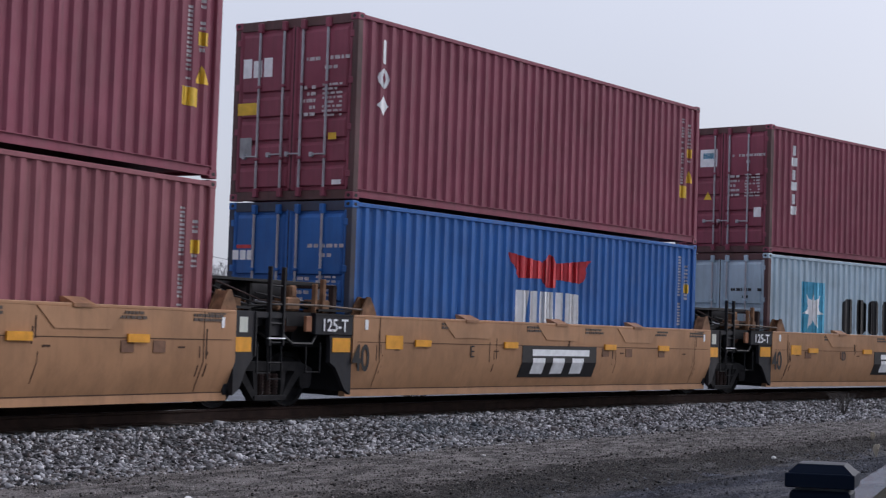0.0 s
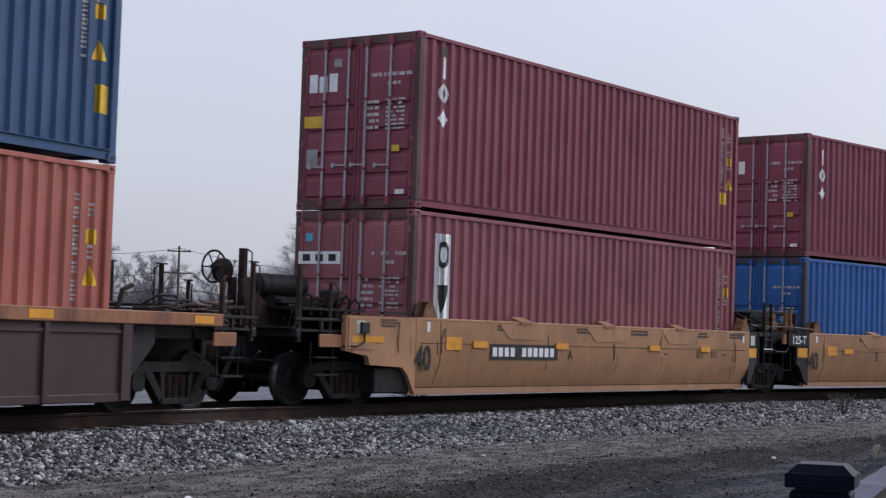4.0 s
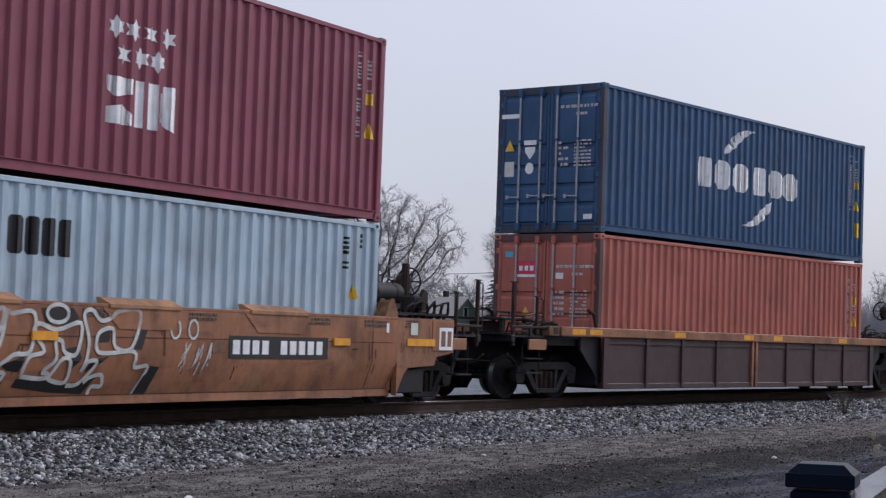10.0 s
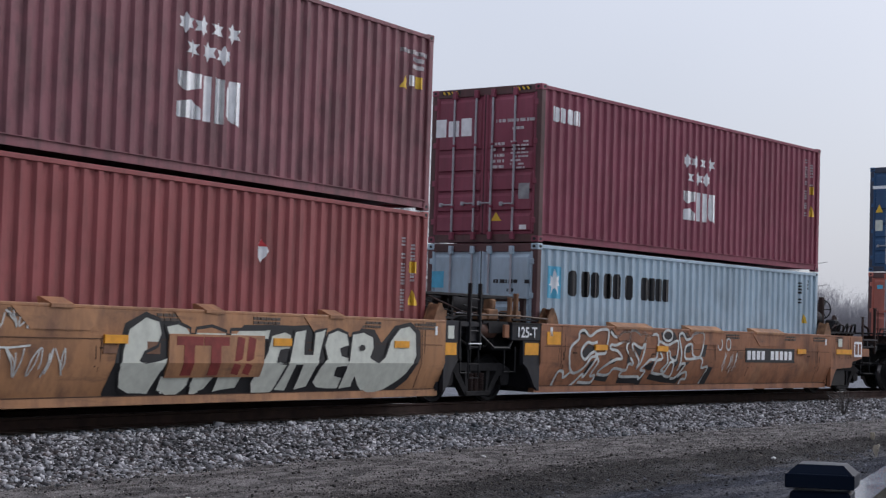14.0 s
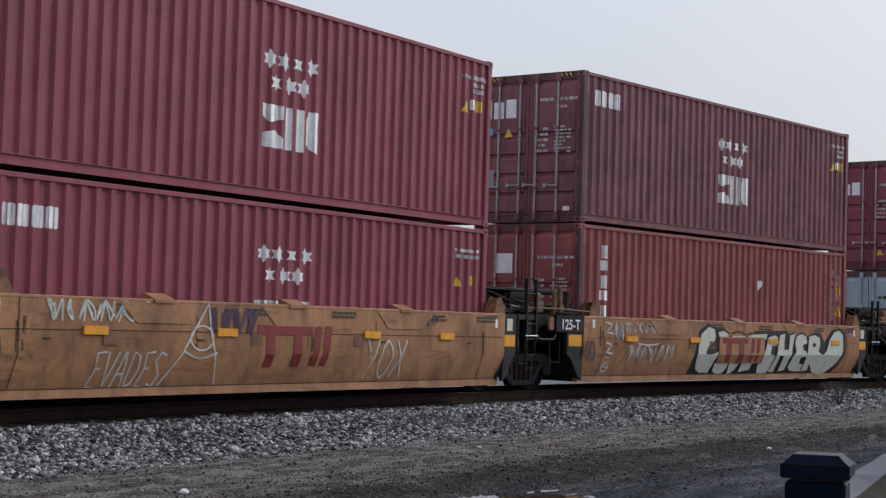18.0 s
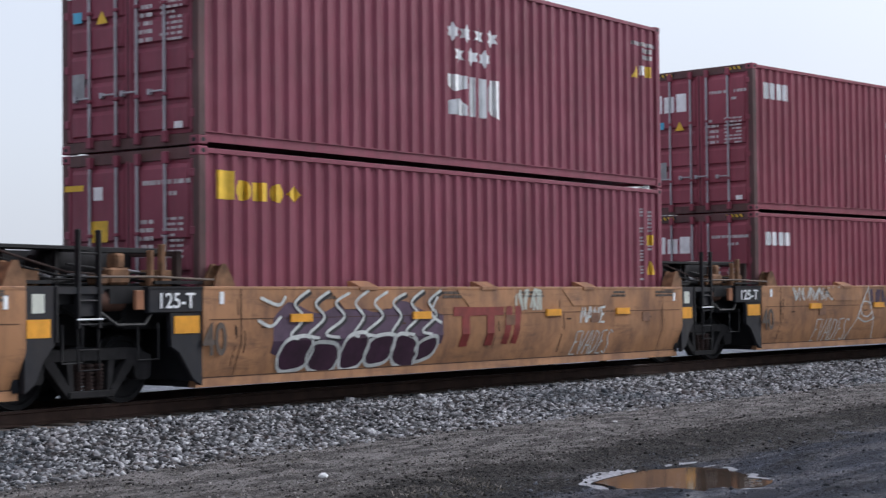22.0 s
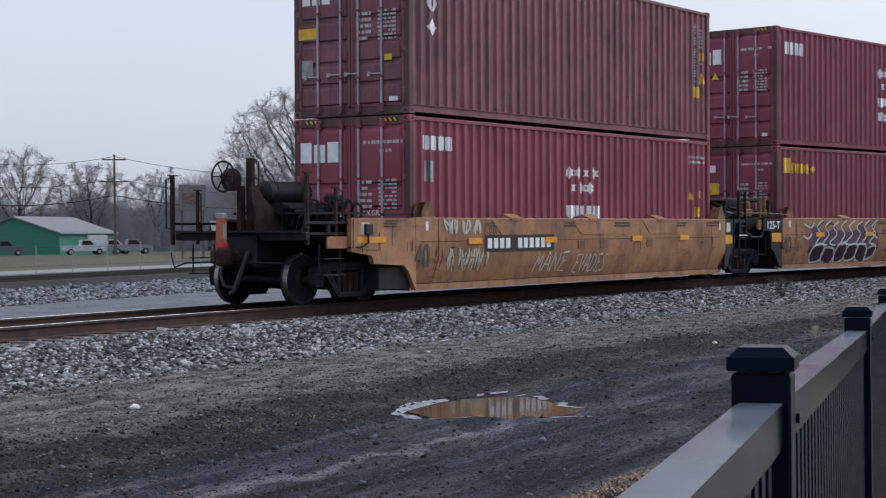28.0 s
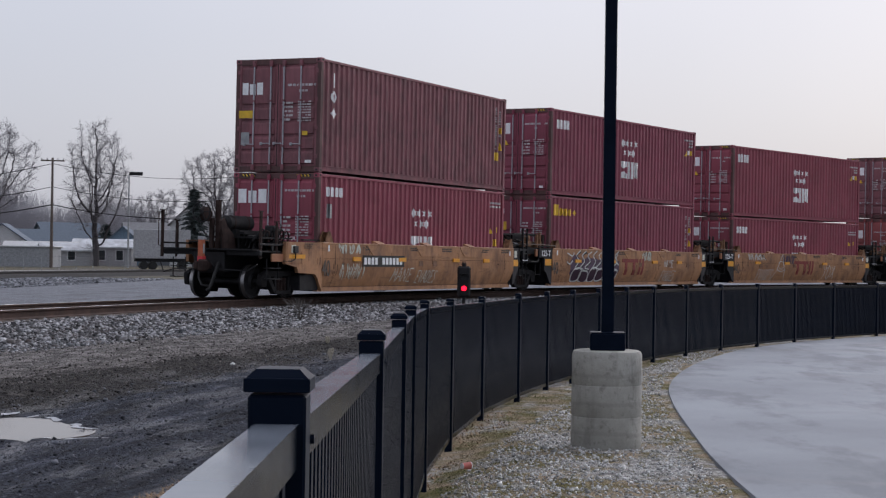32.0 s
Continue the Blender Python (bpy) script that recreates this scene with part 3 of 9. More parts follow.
for side in (-0.753, 0.753):
    part("rail", sweep(PROFILE, [-55 + 2.5 * j for j in range(64)], lambda u, a, b: siding(u, side + a * 1.1, b)), DARK_STEEL, yard_line)
# far ballast, its colour darkened to include the rails' shadows
part("roadbed", sweep([(-2.0, -0.55), (-1.4, -0.16), (1.4, -0.16), (2.0, -0.55)], [-55 + 2.5 * j for j in range(64)], siding, False), plain("rail_shaded_far_ballast", (0.028, 0.027, 0.027), 0.95, 0, 0.4, 5.0, 0.4), yard_line)

# edge of the car park on the near side
LOT_EDGE = [(2.0, -16.9), (8.0, -16.4), (12.1, -16.25), (15.0, -16.26), (19.0, -16.3), (22.0, -16.44), (25.5, -16.93), (28.5, -17.6), (31.3, -18.35), (34.0, -19.5), (36.4, -20.8), (38.6, -22.4), (41.0, -24.6), (44.0, -27.8)]


for _ in range(3):  # round the corners
    LOT_EDGE = LOT_EDGE[:1] + [(a[0] * p + b[0] * (1 - p), a[1] * p + b[1] * (1 - p)) for a, b in zip(LOT_EDGE, LOT_EDGE[1:]) for p in (0.75, 0.25)] + LOT_EDGE[-1:]


def off_lot(x, y):
    return y > np.interp(x, [q[0] for q in LOT_EDGE], [q[1] for q in LOT_EDGE]) + 0.10


# ---- loose ballast stones on the shoulder ----
k = Mat("crushed_ballast_stone")
isl = k.island()
stone = k.mix(k.math("POWER", isl, 1.9), (0.020, 0.021, 0.023), (0.60, 0.598, 0.615))
stone = k.mix(k.ramp(k.noise(5.0, 3), 0.54, 0.66, 0, 0.6), stone, (0.11, 0.08, 0.07))
stone = k.mix(k.ramp(k.noise(0.22, 3), 0.54, 0.64, 0, 0.35), stone, (0.10, 0.125, 0.15))
k.bump(k.noise(60, 4), 0.3, 0.01)
BALLAST = k.done(stone, 0.9, 0.0, 0.25)


def scatter_stones(name, n, u_range, v_list, size, seed, lift=0.0, material=None, label="loose grey crushed stone ballast along the rails", even=1.5, dry=False, plot=None):
    r = np.random.default_rng(seed)
    base = np.array([(1, 0, 0), (-1, 0, 0), (0, 1, 0), (0, -1, 0), (0, 0, 1), (0, 0, -1)], float)
    tri = np.array([(0, 2, 4), (2, 1, 4), (1, 3, 4), (3, 0, 4), (2, 0, 5), (1, 2, 5), (3, 1, 5), (0, 3, 5)])
    u = u_range[0] + (u_range[1] - u_range[0]) * r.random(n) ** even
    w = r.random(n)
    v = np.interp(w, np.linspace(0, 1, len(v_list)), v_list)
    x = np.where(u > 0, np.sin(u / RADIUS) * (RADIUS + v), u)
    y = np.where(u > 0, np.cos(u / RADIUS) * (RADIUS + v) - RADIUS, v)
    if plot:
        x, y = r.uniform(plot[0], plot[1], n), r.uniform(plot[2], plot[3], n)
    inside = off_lot(x, y)
    x, y = x[inside], y[inside]
    n = len(x)
    if dry:
        keep = np.ones(n, bool)
        for px, py, pa, pb, pr in PUDDLES:
            dx, dy = x - px, y - py
            keep &= ((dx * math.cos(pr) + dy * math.sin(pr)) / pa) ** 2 + ((-dx * math.sin(pr) + dy * math.cos(pr)) / pb) ** 2 > 1.5
        x, y = x[keep], y[keep]
        n = len(x)
    z = surface_height(x, y) + lift
    s = size * r.lognormal(0, 0.32, n)
    pts = base[None] * r.uniform(0.55, 1.25, (n, 6, 1)) + r.normal(0, 0.16, (n, 6, 3))
    q = r.normal(size=(n, 4))
    q /= np.linalg.norm(q, axis=1)[:, None]
    a, b, c, d = q.T
    rot = np.stack([np.stack([1 - 2 * (c * c + d * d), 2 * (b * c - a * d), 2 * (b * d + a * c)], -1),
                    np.stack([2 * (b * c + a * d), 1 - 2 * (b * b + d * d), 2 * (c * d - a * b)], -1),
                    np.stack([2 * (b * d - a * c), 2 * (c * d + a * b), 1 - 2 * (b * b + c * c)], -1)], 1)
    pts = np.einsum("nij,nkj->nki", rot, pts) * s[:, None, None]
    pts[..., 2] *= 0.8
    pts += np.stack([x, y, z + s * 0.35], -1)[:, None]
    faces = (tri[None] + 6 * np.arange(n)[:, None, None]).reshape(-1, 3)
    return tagged(new(name, bulk(name, pts.reshape(-1, 3), faces, material or BALLAST)), label, "stones", kind="stuff")


scatter_stones("ballast_stones", 92000, (5, 82), [-4.7, -4.15, -3.9, -3.5, -3.1, -2.75, -2.4, -2.1, -1.8, -1.4, -1.1], 0.0265, 3, -0.012)
scatter_stones("ballast_stones", 12000, (8, 82), [-0.7, 0.7, 1.6, 2.4], 0.025, 4, -0.012)

k = Mat("dark_road_stone")
MUDSTONE = k.done(k.mix(k.math("POWER", k.island(), 2.2), (0.014, 0.016, 0.021), (0.19, 0.20, 0.23)), 0.85, 0.0, 0.3)
k = Mat("yard_gravel_stone")
YARDSTONE = k.done(k.mix(k.math("POWER", k.island(), 1.5), (0.035, 0.038, 0.044), (0.42, 0.435, 0.47)), 0.95, 0.0, 0.2)
k = Mat("verge_grit")
VERGESTONE = k.done(k.mix(k.math("POWER", k.island(), 2.2), (0.016, 0.015, 0.0145), (0.42, 0.39, 0.375)), 0.95, 0.0, 0.2)
k = Mat("dark_soil_clod")
CLOD = k.done(k.mix(k.math("POWER", k.island(), 2.0), (0.018, 0.017, 0.017), (0.17, 0.155, 0.145)), 0.95, 0.0, 0.15)
k = Mat("pale_verge_gravel")
PALESTONE = k.done(k.mix(k.island(), (0.22, 0.22, 0.215), (0.80, 0.80, 0.79)), 0.9, 0.0, 0.25)
scatter_stones("road_stones", 34000, (6, 50), [-12.2, -11.0, -10.0, -9.2, -8.5, -7.6], 0.0085, 8, -0.003, MUDSTONE, "small dark stones pressed into the muddy road", 1.5, True)
scatter_stones("road_stones", 1300, (7, 62), [-11.6, -10.0, -8.6, -7.7], 0.022, 9, -0.006, MUDSTONE, "larger loose stones on the muddy road", 1.4, True)
scatter_stones("yard_stones", 34000, (0, 1), [0, 1], 0.05, 12, -0.01, YARDSTONE, "coarse grey gravel of the railway yard", 1.0, False, (22, 110, 9.5, 18.2))
scatter_stones("yard_stones", 5000, (14, 70), [2.2, 2.6, 3.0, 3.6], 0.03, 13, -0.01, YARDSTONE, "loose grey gravel beyond the rails", 1.0)
scatter_stones("verge_gravel", 27000, (7, 36), [-16.2, -15.4, -14.9, -14.4, -14.0, -13.6], 0.0105, 10, 0.0, PALESTONE, "pale gravel between fence and car park", 1.6)


def scatter_blades(name, n, u_range, v_list, tall, seed, material, label, even=1.5, flat=0.6, wide=0.008):
    """Short dead grass: single bent blades."""
    r = np.random.default_rng(seed)
    u = u_range[0] + (u_range[1] - u_range[0]) * r.random(n) ** even
    v = np.interp(r.random(n), np.linspace(0, 1, len(v_list)), v_list)
    x, y = np.sin(u / RADIUS) * (RADIUS + v), np.cos(u / RADIUS) * (RADIUS + v) - RADIUS
    clump = (lumps(x, y, seed, 0.7) > r.normal(-0.08, 0.22, n)) & off_lot(x, y)
    x, y = x[clump], y[clump]
    n = len(x)
    z = surface_height(x, y) - 0.005
    a, h = r.uniform(0, 6.28, n), tall * r.lognormal(0, 0.4, n)
    lean = r.uniform(0.55, 1.0, n) * flat
    base = np.stack([x, y, z], -1)
    tip = base + np.stack([np.cos(a) * h * lean, np.sin(a) * h * lean, h * (1.05 - lean)], -1)
    side = np.stack([-np.sin(a), np.cos(a), 0 * a], -1) * (wide * r.uniform(0.6, 1.5, n))[:, None]
    pts = np.stack([base - side, base + side, tip], 1).reshape(-1, 3)
    return tagged(new(name, bulk(name, pts, np.arange(3 * n).reshape(-1, 3), material)), label, "grass", kind="stuff")


k = Mat("dead_grass_blade")
DEADGRASS = k.done(k.mix(k.ramp(k.noise(2.3, 5, 0.7), 0.42, 0.60), k.mix(k.island(), (0.050, 0.046, 0.034), (0.15, 0.135, 0.10)), k.mix(k.island(), (0.13, 0.115, 0.105), (0.40, 0.355, 0.325))), 0.95, 0.0, 0.15)
k = Mat("straw_and_green_blade")
STRAW = k.done(k.mix(k.ramp(k.noise(1.1, 4), 0.42, 0.58), k.mix(k.island(), (0.055, 0.070, 0.022), (0.20, 0.20, 0.075)), k.mix(k.island(), (0.16, 0.125, 0.07), (0.52, 0.43, 0.28))), 0.95, 0.0, 0.15)
k = Mat("tan_straw_blade")
TAN = k.done(k.mix(k.island(), (0.20, 0.135, 0.085), (0.52, 0.38, 0.25)), 0.95, 0.0, 0.15)
scatter_blades("fence_grass", 26000, (8, 20), [-13.4, -12.8, -12.3, -12.0, -11.75], 0.05, 25, TAN, "tan matted straw between fence and road", 1.2, 0.9, 0.008)
scatter_blades("verge_grass", 60000, (6, 60), [-7.6, -7.0, -6.2, -5.4, -4.8, -4.3], 0.035, 21, DEADGRASS, "short matted dead grass beside the ballast", 1.5, 1.0, 0.006)
scatter_stones("verge_stones", 21000, (6, 66), [-7.2, -6.7, -6.4, -5.9, -5.3, -4.8, -4.3], 0.0115, 14, -0.003, VERGESTONE, "small grit and stones in the dead grass", 1.5)
scatter_stones("soil_clods", 9000, (6, 60), [-8.2, -7.8, -7.5, -7.2, -6.9], 0.013, 15, -0.004, CLOD, "dark soil clods along the edge of the grass", 1.5)
scatter_blades("lot_grass", 46000, (4, 36), [-15.8, -14.7, -14.1, -13.8, -13.55, -13.3, -12.9], 0.038, 23, STRAW, "patchy straw and green grass by the fence", 1.5, 1.0, 0.007)
scatter_blades("lot_grass", 18000, (2, 18), [-13.8, -13.2, -12.7], 0.035, 24, STRAW, "patchy straw grass outside the fence", 1.5, 1.0, 0.007)
scatter_blades("straw_patch", 1800, (13.8, 15.2), [-7.9, -7.62, -7.35], 0.05, 25, DEADGRASS, "pale straw tuft at the road edge", 1.0, 0.95, 0.006)
# ---- shipping containers ----
WID = 2.62
BODY_X0, BODY_X1 = -6.096 + 0.10, 6.096 - 0.10
RIBS = 43
PITCH = (BODY_X1 - BODY_X0) / RIBS


def wave(x):
    """Depth of the pressed side panel behind its outer face, at x."""
    q = ((x - BODY_X0) / PITCH) % 1.0
    return float(np.interp(q, [0, 0.32, 0.46, 0.86, 1.0], [0, 0, 0.042, 0.042, 0]))


WAVE_X = sorted(BODY_X0 + PITCH * (j + q) for j in range(RIBS) for q in (0, 0.32, 0.46, 0.86)) + [BODY_X1]
MESHES = {}
SHELL = {"side_panel", "roof", "floor", "front_wall", "top_rail", "bottom_rail", "end_header", "end_sill", "corner_post", "corner_casting", "gasket", "door"}


def kept(key, make):
    if key not in MESHES:
        MESHES[key] = make()
    return MESHES[key]


def side_sheet(y, z0, z1):
    s = -1 if y < 0 else 1
    return Shape().strip([(x, y - s * wave(x), z0) for x in WAVE_X], [(x, y - s * wave(x), z1) for x in WAVE_X])


def casting_mesh(x, y, z, sx, sy, mat):
    """A corner casting; black discs on its side and end faces paint the hand holes' shade."""
    sh = Shape().box(min(x, x - 0.178 * sx), max(x, x - 0.178 * sx), min(y, y - 0.162 * sy), max(y, y - 0.162 * sy), z, z + 0.118, 0.01)
    n = len(sh.f)
    cx, cy, cz = x - 0.09 * sx, y - 0.085 * sy, z + 0.06
    ring = [(math.cos(2 * math.pi * q / 12), math.sin(2 * math.pi * q / 12)) for q in range(12)]
    sh.prism([(cx + 0.042 * a, cz + 0.028 * b) for a, b in ring], "y", y + 0.002 * sy, y - 0.01 * sy)
    sh.prism([(cy + 0.036 * a, cz + 0.028 * b) for a, b in ring], "x", x + 0.002 * sx, x - 0.01 * sx)
    me = sh.mesh("corner_casting", [mat, BLACK])
    for poly in list(me.polygons)[n:]:
        poly.material_index = 1
    return me


def container(i, lift, height, mat, label, worn=1.0):
    """A forty-foot box: doors at the rear (-x), pressed steel sides, corner posts and castings."""
    box = train_thing("shipping_container", i, lift, label, "shipping container", "containers on the train", 0.091)
    h, w, key = height, WID / 2, mat.name
    post = POST_BLUE if mat in (NAVY, BLUE) else POST
    def P(name, make, m=mat, parent=box, label=""):
        me = kept((name, key if m is mat else m.name, h), lambda: make().mesh(name, m))
        return part(name, me, m, parent, label)
    P("side_panel", lambda: side_sheet(-w + 0.012, 0.16, h - 0.08))
    P("side_panel", lambda: side_sheet(w - 0.012, 0.16, h - 0.08)).data = kept(("far_side", key, h), lambda: side_sheet(w - 0.012, 0.16, h - 0.08).mesh("side_panel", mat))
    P("roof", lambda: Shape().strip([(x, -w + 0.05, h - 0.045 + wave(x) * 0.5) for x in WAVE_X], [(x, w - 0.05, h - 0.045 + wave(x) * 0.5) for x in WAVE_X]))
    P("floor", lambda: Shape().box(-6.0, 6.0, -w + 0.08, w - 0.08, 0.10, 0.16))
    P("front_wall", lambda: Shape().box(5.99, 6.04, -w + 0.06, w - 0.06, 0.15, h - 0.07))
    for a, b, c, d, tag in ((-w, -w + 0.06, -w + 0.004, -w + 0.075, "near"), (w - 0.06, w, w - 0.075, w - 0.004, "far")):
        P("top_rail" + tag, lambda: Shape().box(-6.0, 6.0, a, b, h - 0.09, h - 0.022, 0.006)).name = "top_rail"
        web, lip = (c + 0.030, c) if c < 0 else (d - 0.030, d)
        P("bottom_rail" + tag, lambda: Shape().prism([(lip, 0.035), (web, 0.035), (web, 0.176), (lip, 0.176), (lip, 0.163), (web + 0.006 * math.copysign(1, web), 0.163), (web + 0.006 * math.copysign(1, web), 0.047), (lip, 0.047)], "x", -6.0, 6.0)).name = "bottom_rail"
    for a, b, tag in ((-6.085, -6.0, "rear"), (6.0, 6.085, "front")):
        P("end_header" + tag, lambda: Shape().box(a, b, -w + 0.1, w - 0.1, h - 0.16, h - (0.004 if tag == "rear" else 0.055), 0.006), post if tag == "rear" else mat).name = "end_header"
        P("end_sill" + tag, lambda: Shape().box(a, b, -w + 0.1, w - 0.1, 0.002 if tag == "rear" else 0.055, 0.15, 0.006), post if tag == "rear" else mat).name = "end_sill"
    for sx in (-1, 1):
        for sy in (-1, 1):
            x, y = 6.096 * sx, w * sy
            a = (min(x, x - 0.15 * sx), max(x, x - 0.15 * sx), min(y, y - 0.12 * sy), max(y, y - 0.12 * sy))
            P("corner_post%d%d" % (sx, sy), lambda: Shape().box(a[0] + 0.006, a[1] - 0.006, a[2] + 0.004, a[3] - 0.004, 0.11, h - 0.11, 0.012), post if sx < 0 else mat).name = "corner_post"
            for z in (0, h - 0.118):
                c = part("corner_casting", kept(("casting", sx, sy, z > 1, key, h), lambda: casting_mesh(x, y, z, sx, sy, mat)), mat, box)
    P("gasket", lambda: Shape().box(-6.080, -6.04, -0.030, 0.030, 0.16, h - 0.14), SEAL)
    # two door leaves with pressed panels, hinges and locking bars
    for side in (-1, 1):
        y0, y1 = (-w + 0.12, -0.012) if side < 0 else (0.012, w - 0.12)
        def leaf():
            """One pressed sheet: raised panels between flat bands, folded round the edges."""
            x = -6.055
            zs, xs = [0.155], [0.0]
            tall = 0.60 * h
            low = (tall - 0.24) / 4
            panels = [(0.21 + q * low, low) for q in range(4)] + [(tall, h - 0.16 - tall)]
            for za, step in panels:
                zs += [za, za + 0.022, za + step - 0.11, za + step - 0.05]
                xs += [0.0, 0.042, 0.042, 0.0]
            zs, xs = zs + [h - 0.135], xs + [0.0]
            ys = [y0, y0 + 0.035, y0 + 0.07, y0 + 0.10, y1 - 0.10, y1 - 0.07, y1 - 0.035, y1]
            lift = [0.03, 0.03, 0, 1, 1, 0, 0.03, 0.03]
            sh = Shape()
            m = len(ys)
            sh.v = [(x - (lf if lf < 1 else d), y, z) for z, d in zip(zs, xs) for y, lf in zip(ys, lift)]
            sh.f = [(r * m + k, r * m + k + 1, (r + 1) * m + k + 1, (r + 1) * m + k) for r in range(len(zs) - 1) for k in range(m - 1)]
            b0 = len(sh.v)
            sh.v += [(x + 0.03, y, z) for z in (zs[0], zs[-1]) for y in (y0, y1)]
            last = (len(zs) - 1) * m
            sh.f += [(b0, b0 + 1, m - 1, 0), (b0 + 2, last, last + m - 1, b0 + 3), (b0, b0 + 2, b0 + 3, b0 + 1)]
            return sh
        door = P("door%d" % side, leaf)
        door.name = "door"
        for q in (0.2, 0.72):
            yb = side * q
            bar = P("locking_bar%d%.1f" % (side, q), lambda: Shape().rod((-6.122, yb, 0.09), (-6.122, yb, h - 0.09), 0.022, 8), ZINC, door, "galvanised locking bar")
            bar.name = "locking_bar"
            for za, zb in ((h - 0.21, h - 0.05), (0.05, 0.20), (h * 0.62, h * 0.62 + 0.05), (h * 0.22, h * 0.22 + 0.05)):
                keeper = P("keeper%d%.1f%.2f" % (side, q, za), lambda: Shape().box(-6.15, -6.07, yb - 0.045, yb + 0.045, za, zb, 0.01), mat, door)
                keeper.name = "bar_keeper"
            hz = 0.74 if q < 0.5 else 0.72
            handle = P("bar_handle%d%.1f" % (side, q), lambda: Shape().box(-6.152, -6.132, yb - 0.03, yb + 0.28, hz, hz + 0.026, 0.006).box(-6.155, -6.06, yb + 0.24, yb + 0.30, hz - 0.03, hz + 0.05, 0.008), ZINC, door, "galvanised door handle")
            handle.name = "door_handle"
        hinge_y = -w + 0.115 if side < 0 else w - 0.115
        for q in range(4):
            z = 0.35 + q * (h - 0.75) / 3
            hg = P("hinge%d%d" % (side, q), lambda: Shape().box(-6.10, -6.03, hinge_y - 0.035, hinge_y + 0.055, z, z + 0.11, 0.01), mat, door)
            hg.name = "hinge"
    return box


# ---- markings laid on the pressed sides and the doors ----
def on_door(parent, name, mat, rects, label=""):
    """Painted patches on the rear doors, (y0, y1, z0, z1), a few millimetres proud of the pressings."""
    if name == "wordmark" and len(rects) > 1:
        return [on_door(parent, name, mat, [q], label) for q in rects]
    sh = Shape()
    for y0, y1, z0, z1 in rects:
        sh.box(-6.1005, -6.0975, y0, y1, z0, z1)
    return part(name, sh, mat, parent, label, "stuff" if len(rects) > 5 else "")


def bars(x0, x1, z, n, tall, r):
    """A line of small bars that stands for a line of small writing."""
    out, x = [], x0
    step = (x1 - x0) / n
    for _ in range(n):
        if r.random() > 0.12:
            out.append((x, x + step * r.uniform(0.55, 0.8), z, z + tall))
        x += step
    return out

# ---- wagons ----
WHEEL_R = 0.42
SEAM = plain("rust_stained_weld", (0.070, 0.036, 0.022), 0.9, 0.0, 0.45)
RUST_BROWN = plain("rusty_brown_cylinder_paint", (0.085, 0.040, 0.026), 0.8, 0.0, 0.4)
PALE_ROD = plain("pale_worn_rod", (0.15, 0.115, 0.09), 0.7, 0.1, 0.3)
ROD_RUST = plain("dull_tan_rusted_rod", (0.14, 0.095, 0.075), 0.85, 0.0, 0.4)
STOP_RUST = plain("worn_rusty_orange_steel", (0.20, 0.105, 0.055), 0.85, 0.0, 0.45)


def wheelset_mesh():
    sh = Shape()
    for s in (-1, 1):
        prof = [(0.66, 0.10), (0.67, 0.16), (0.71, 0.22), (0.69, 0.34), (0.665, 0.36), (0.665, 0.445), (0.695, 0.445), (0.705, 0.425), (0.80, WHEEL_R), (0.80, 0.365), (0.775, 0.345), (0.785, 0.20), (0.84, 0.15), (0.84, 0.09), (0.70, 0.08)]
        sh.lathe([(s * y, r) for y, r in prof], (0, 0, 0), 32)
    sh.rod((0, -1.08, 0), (0, 1.08, 0), 0.075, 12)
    for s in (-1, 1):
        sh.rod((0, s * 0.98, 0), (0, s * 1.13, 0), 0.13, 12)
        for q in range(3):
            a = 2.1 * q
            sh.rod((0.06 * math.cos(a), s * 1.10, 0.06 * math.sin(a)), (0.06 * math.cos(a), s * 1.145, 0.06 * math.sin(a)), 0.018, 6)
    me = sh.mesh("wheelset", [DARK_STEEL, WHEEL_STEEL])
    for poly in me.polygons:
        c = poly.center
        if 0.70 < abs(c.y) < 0.797 and math.hypot(c.x, c.z) > 0.41:
            poly.material_index = 1
    return me


def side_frame_mesh(s):
    sh, a, b = Shape(), s * 1.02, s * 1.16
    lo, hi = min(a, b), max(a, b)
    sh.prism([(-0.98, 0.50), (-0.98, 0.60), (-0.70, 0.70), (0.70, 0.70), (0.98, 0.60), (0.98, 0.50), (0.66, 0.56), (-0.66, 0.56)], "y", lo, hi)
    for q in (-1, 1):
        sh.prism([(q * 0.76, 0.57), (q * 0.58, 0.57), (q * 0.26, 0.15), (q * 0.36, 0.12)], "y", lo, hi)
        sh.prism([(q * 0.38, 0.58), (q * 0.28, 0.58), (q * 0.26, 0.16), (q * 0.33, 0.16)], "y", lo + 0.01, hi - 0.01)
        sh.prism([(q * 0.70, 0.56), (q * 1.00, 0.56), (q * 0.98, 0.34), (q * 0.93, 0.30), (q * 0.76, 0.30), (q * 0.72, 0.36)], "y", lo + 0.015, hi - 0.015)
    sh.box(-0.36, 0.36, lo - 0.02, hi + 0.02, 0.11, 0.20, 0.012)
    return sh.mesh("side_frame", TRUCK_STEEL)


def springs_mesh(s):
    sh = Shape()
    for x in (-0.16, 0.0, 0.16):
        for j in range(7):
            z = 0.215 + j * 0.045
            sh.rod((x, s * 1.09, z), (x, s * 1.09, z + 0.024), 0.072, 10)
        sh.rod((x, s * 1.09, 0.2), (x, s * 1.09, 0.52), 0.05, 8)
    return sh.mesh("spring_nest", RUST_STEEL)


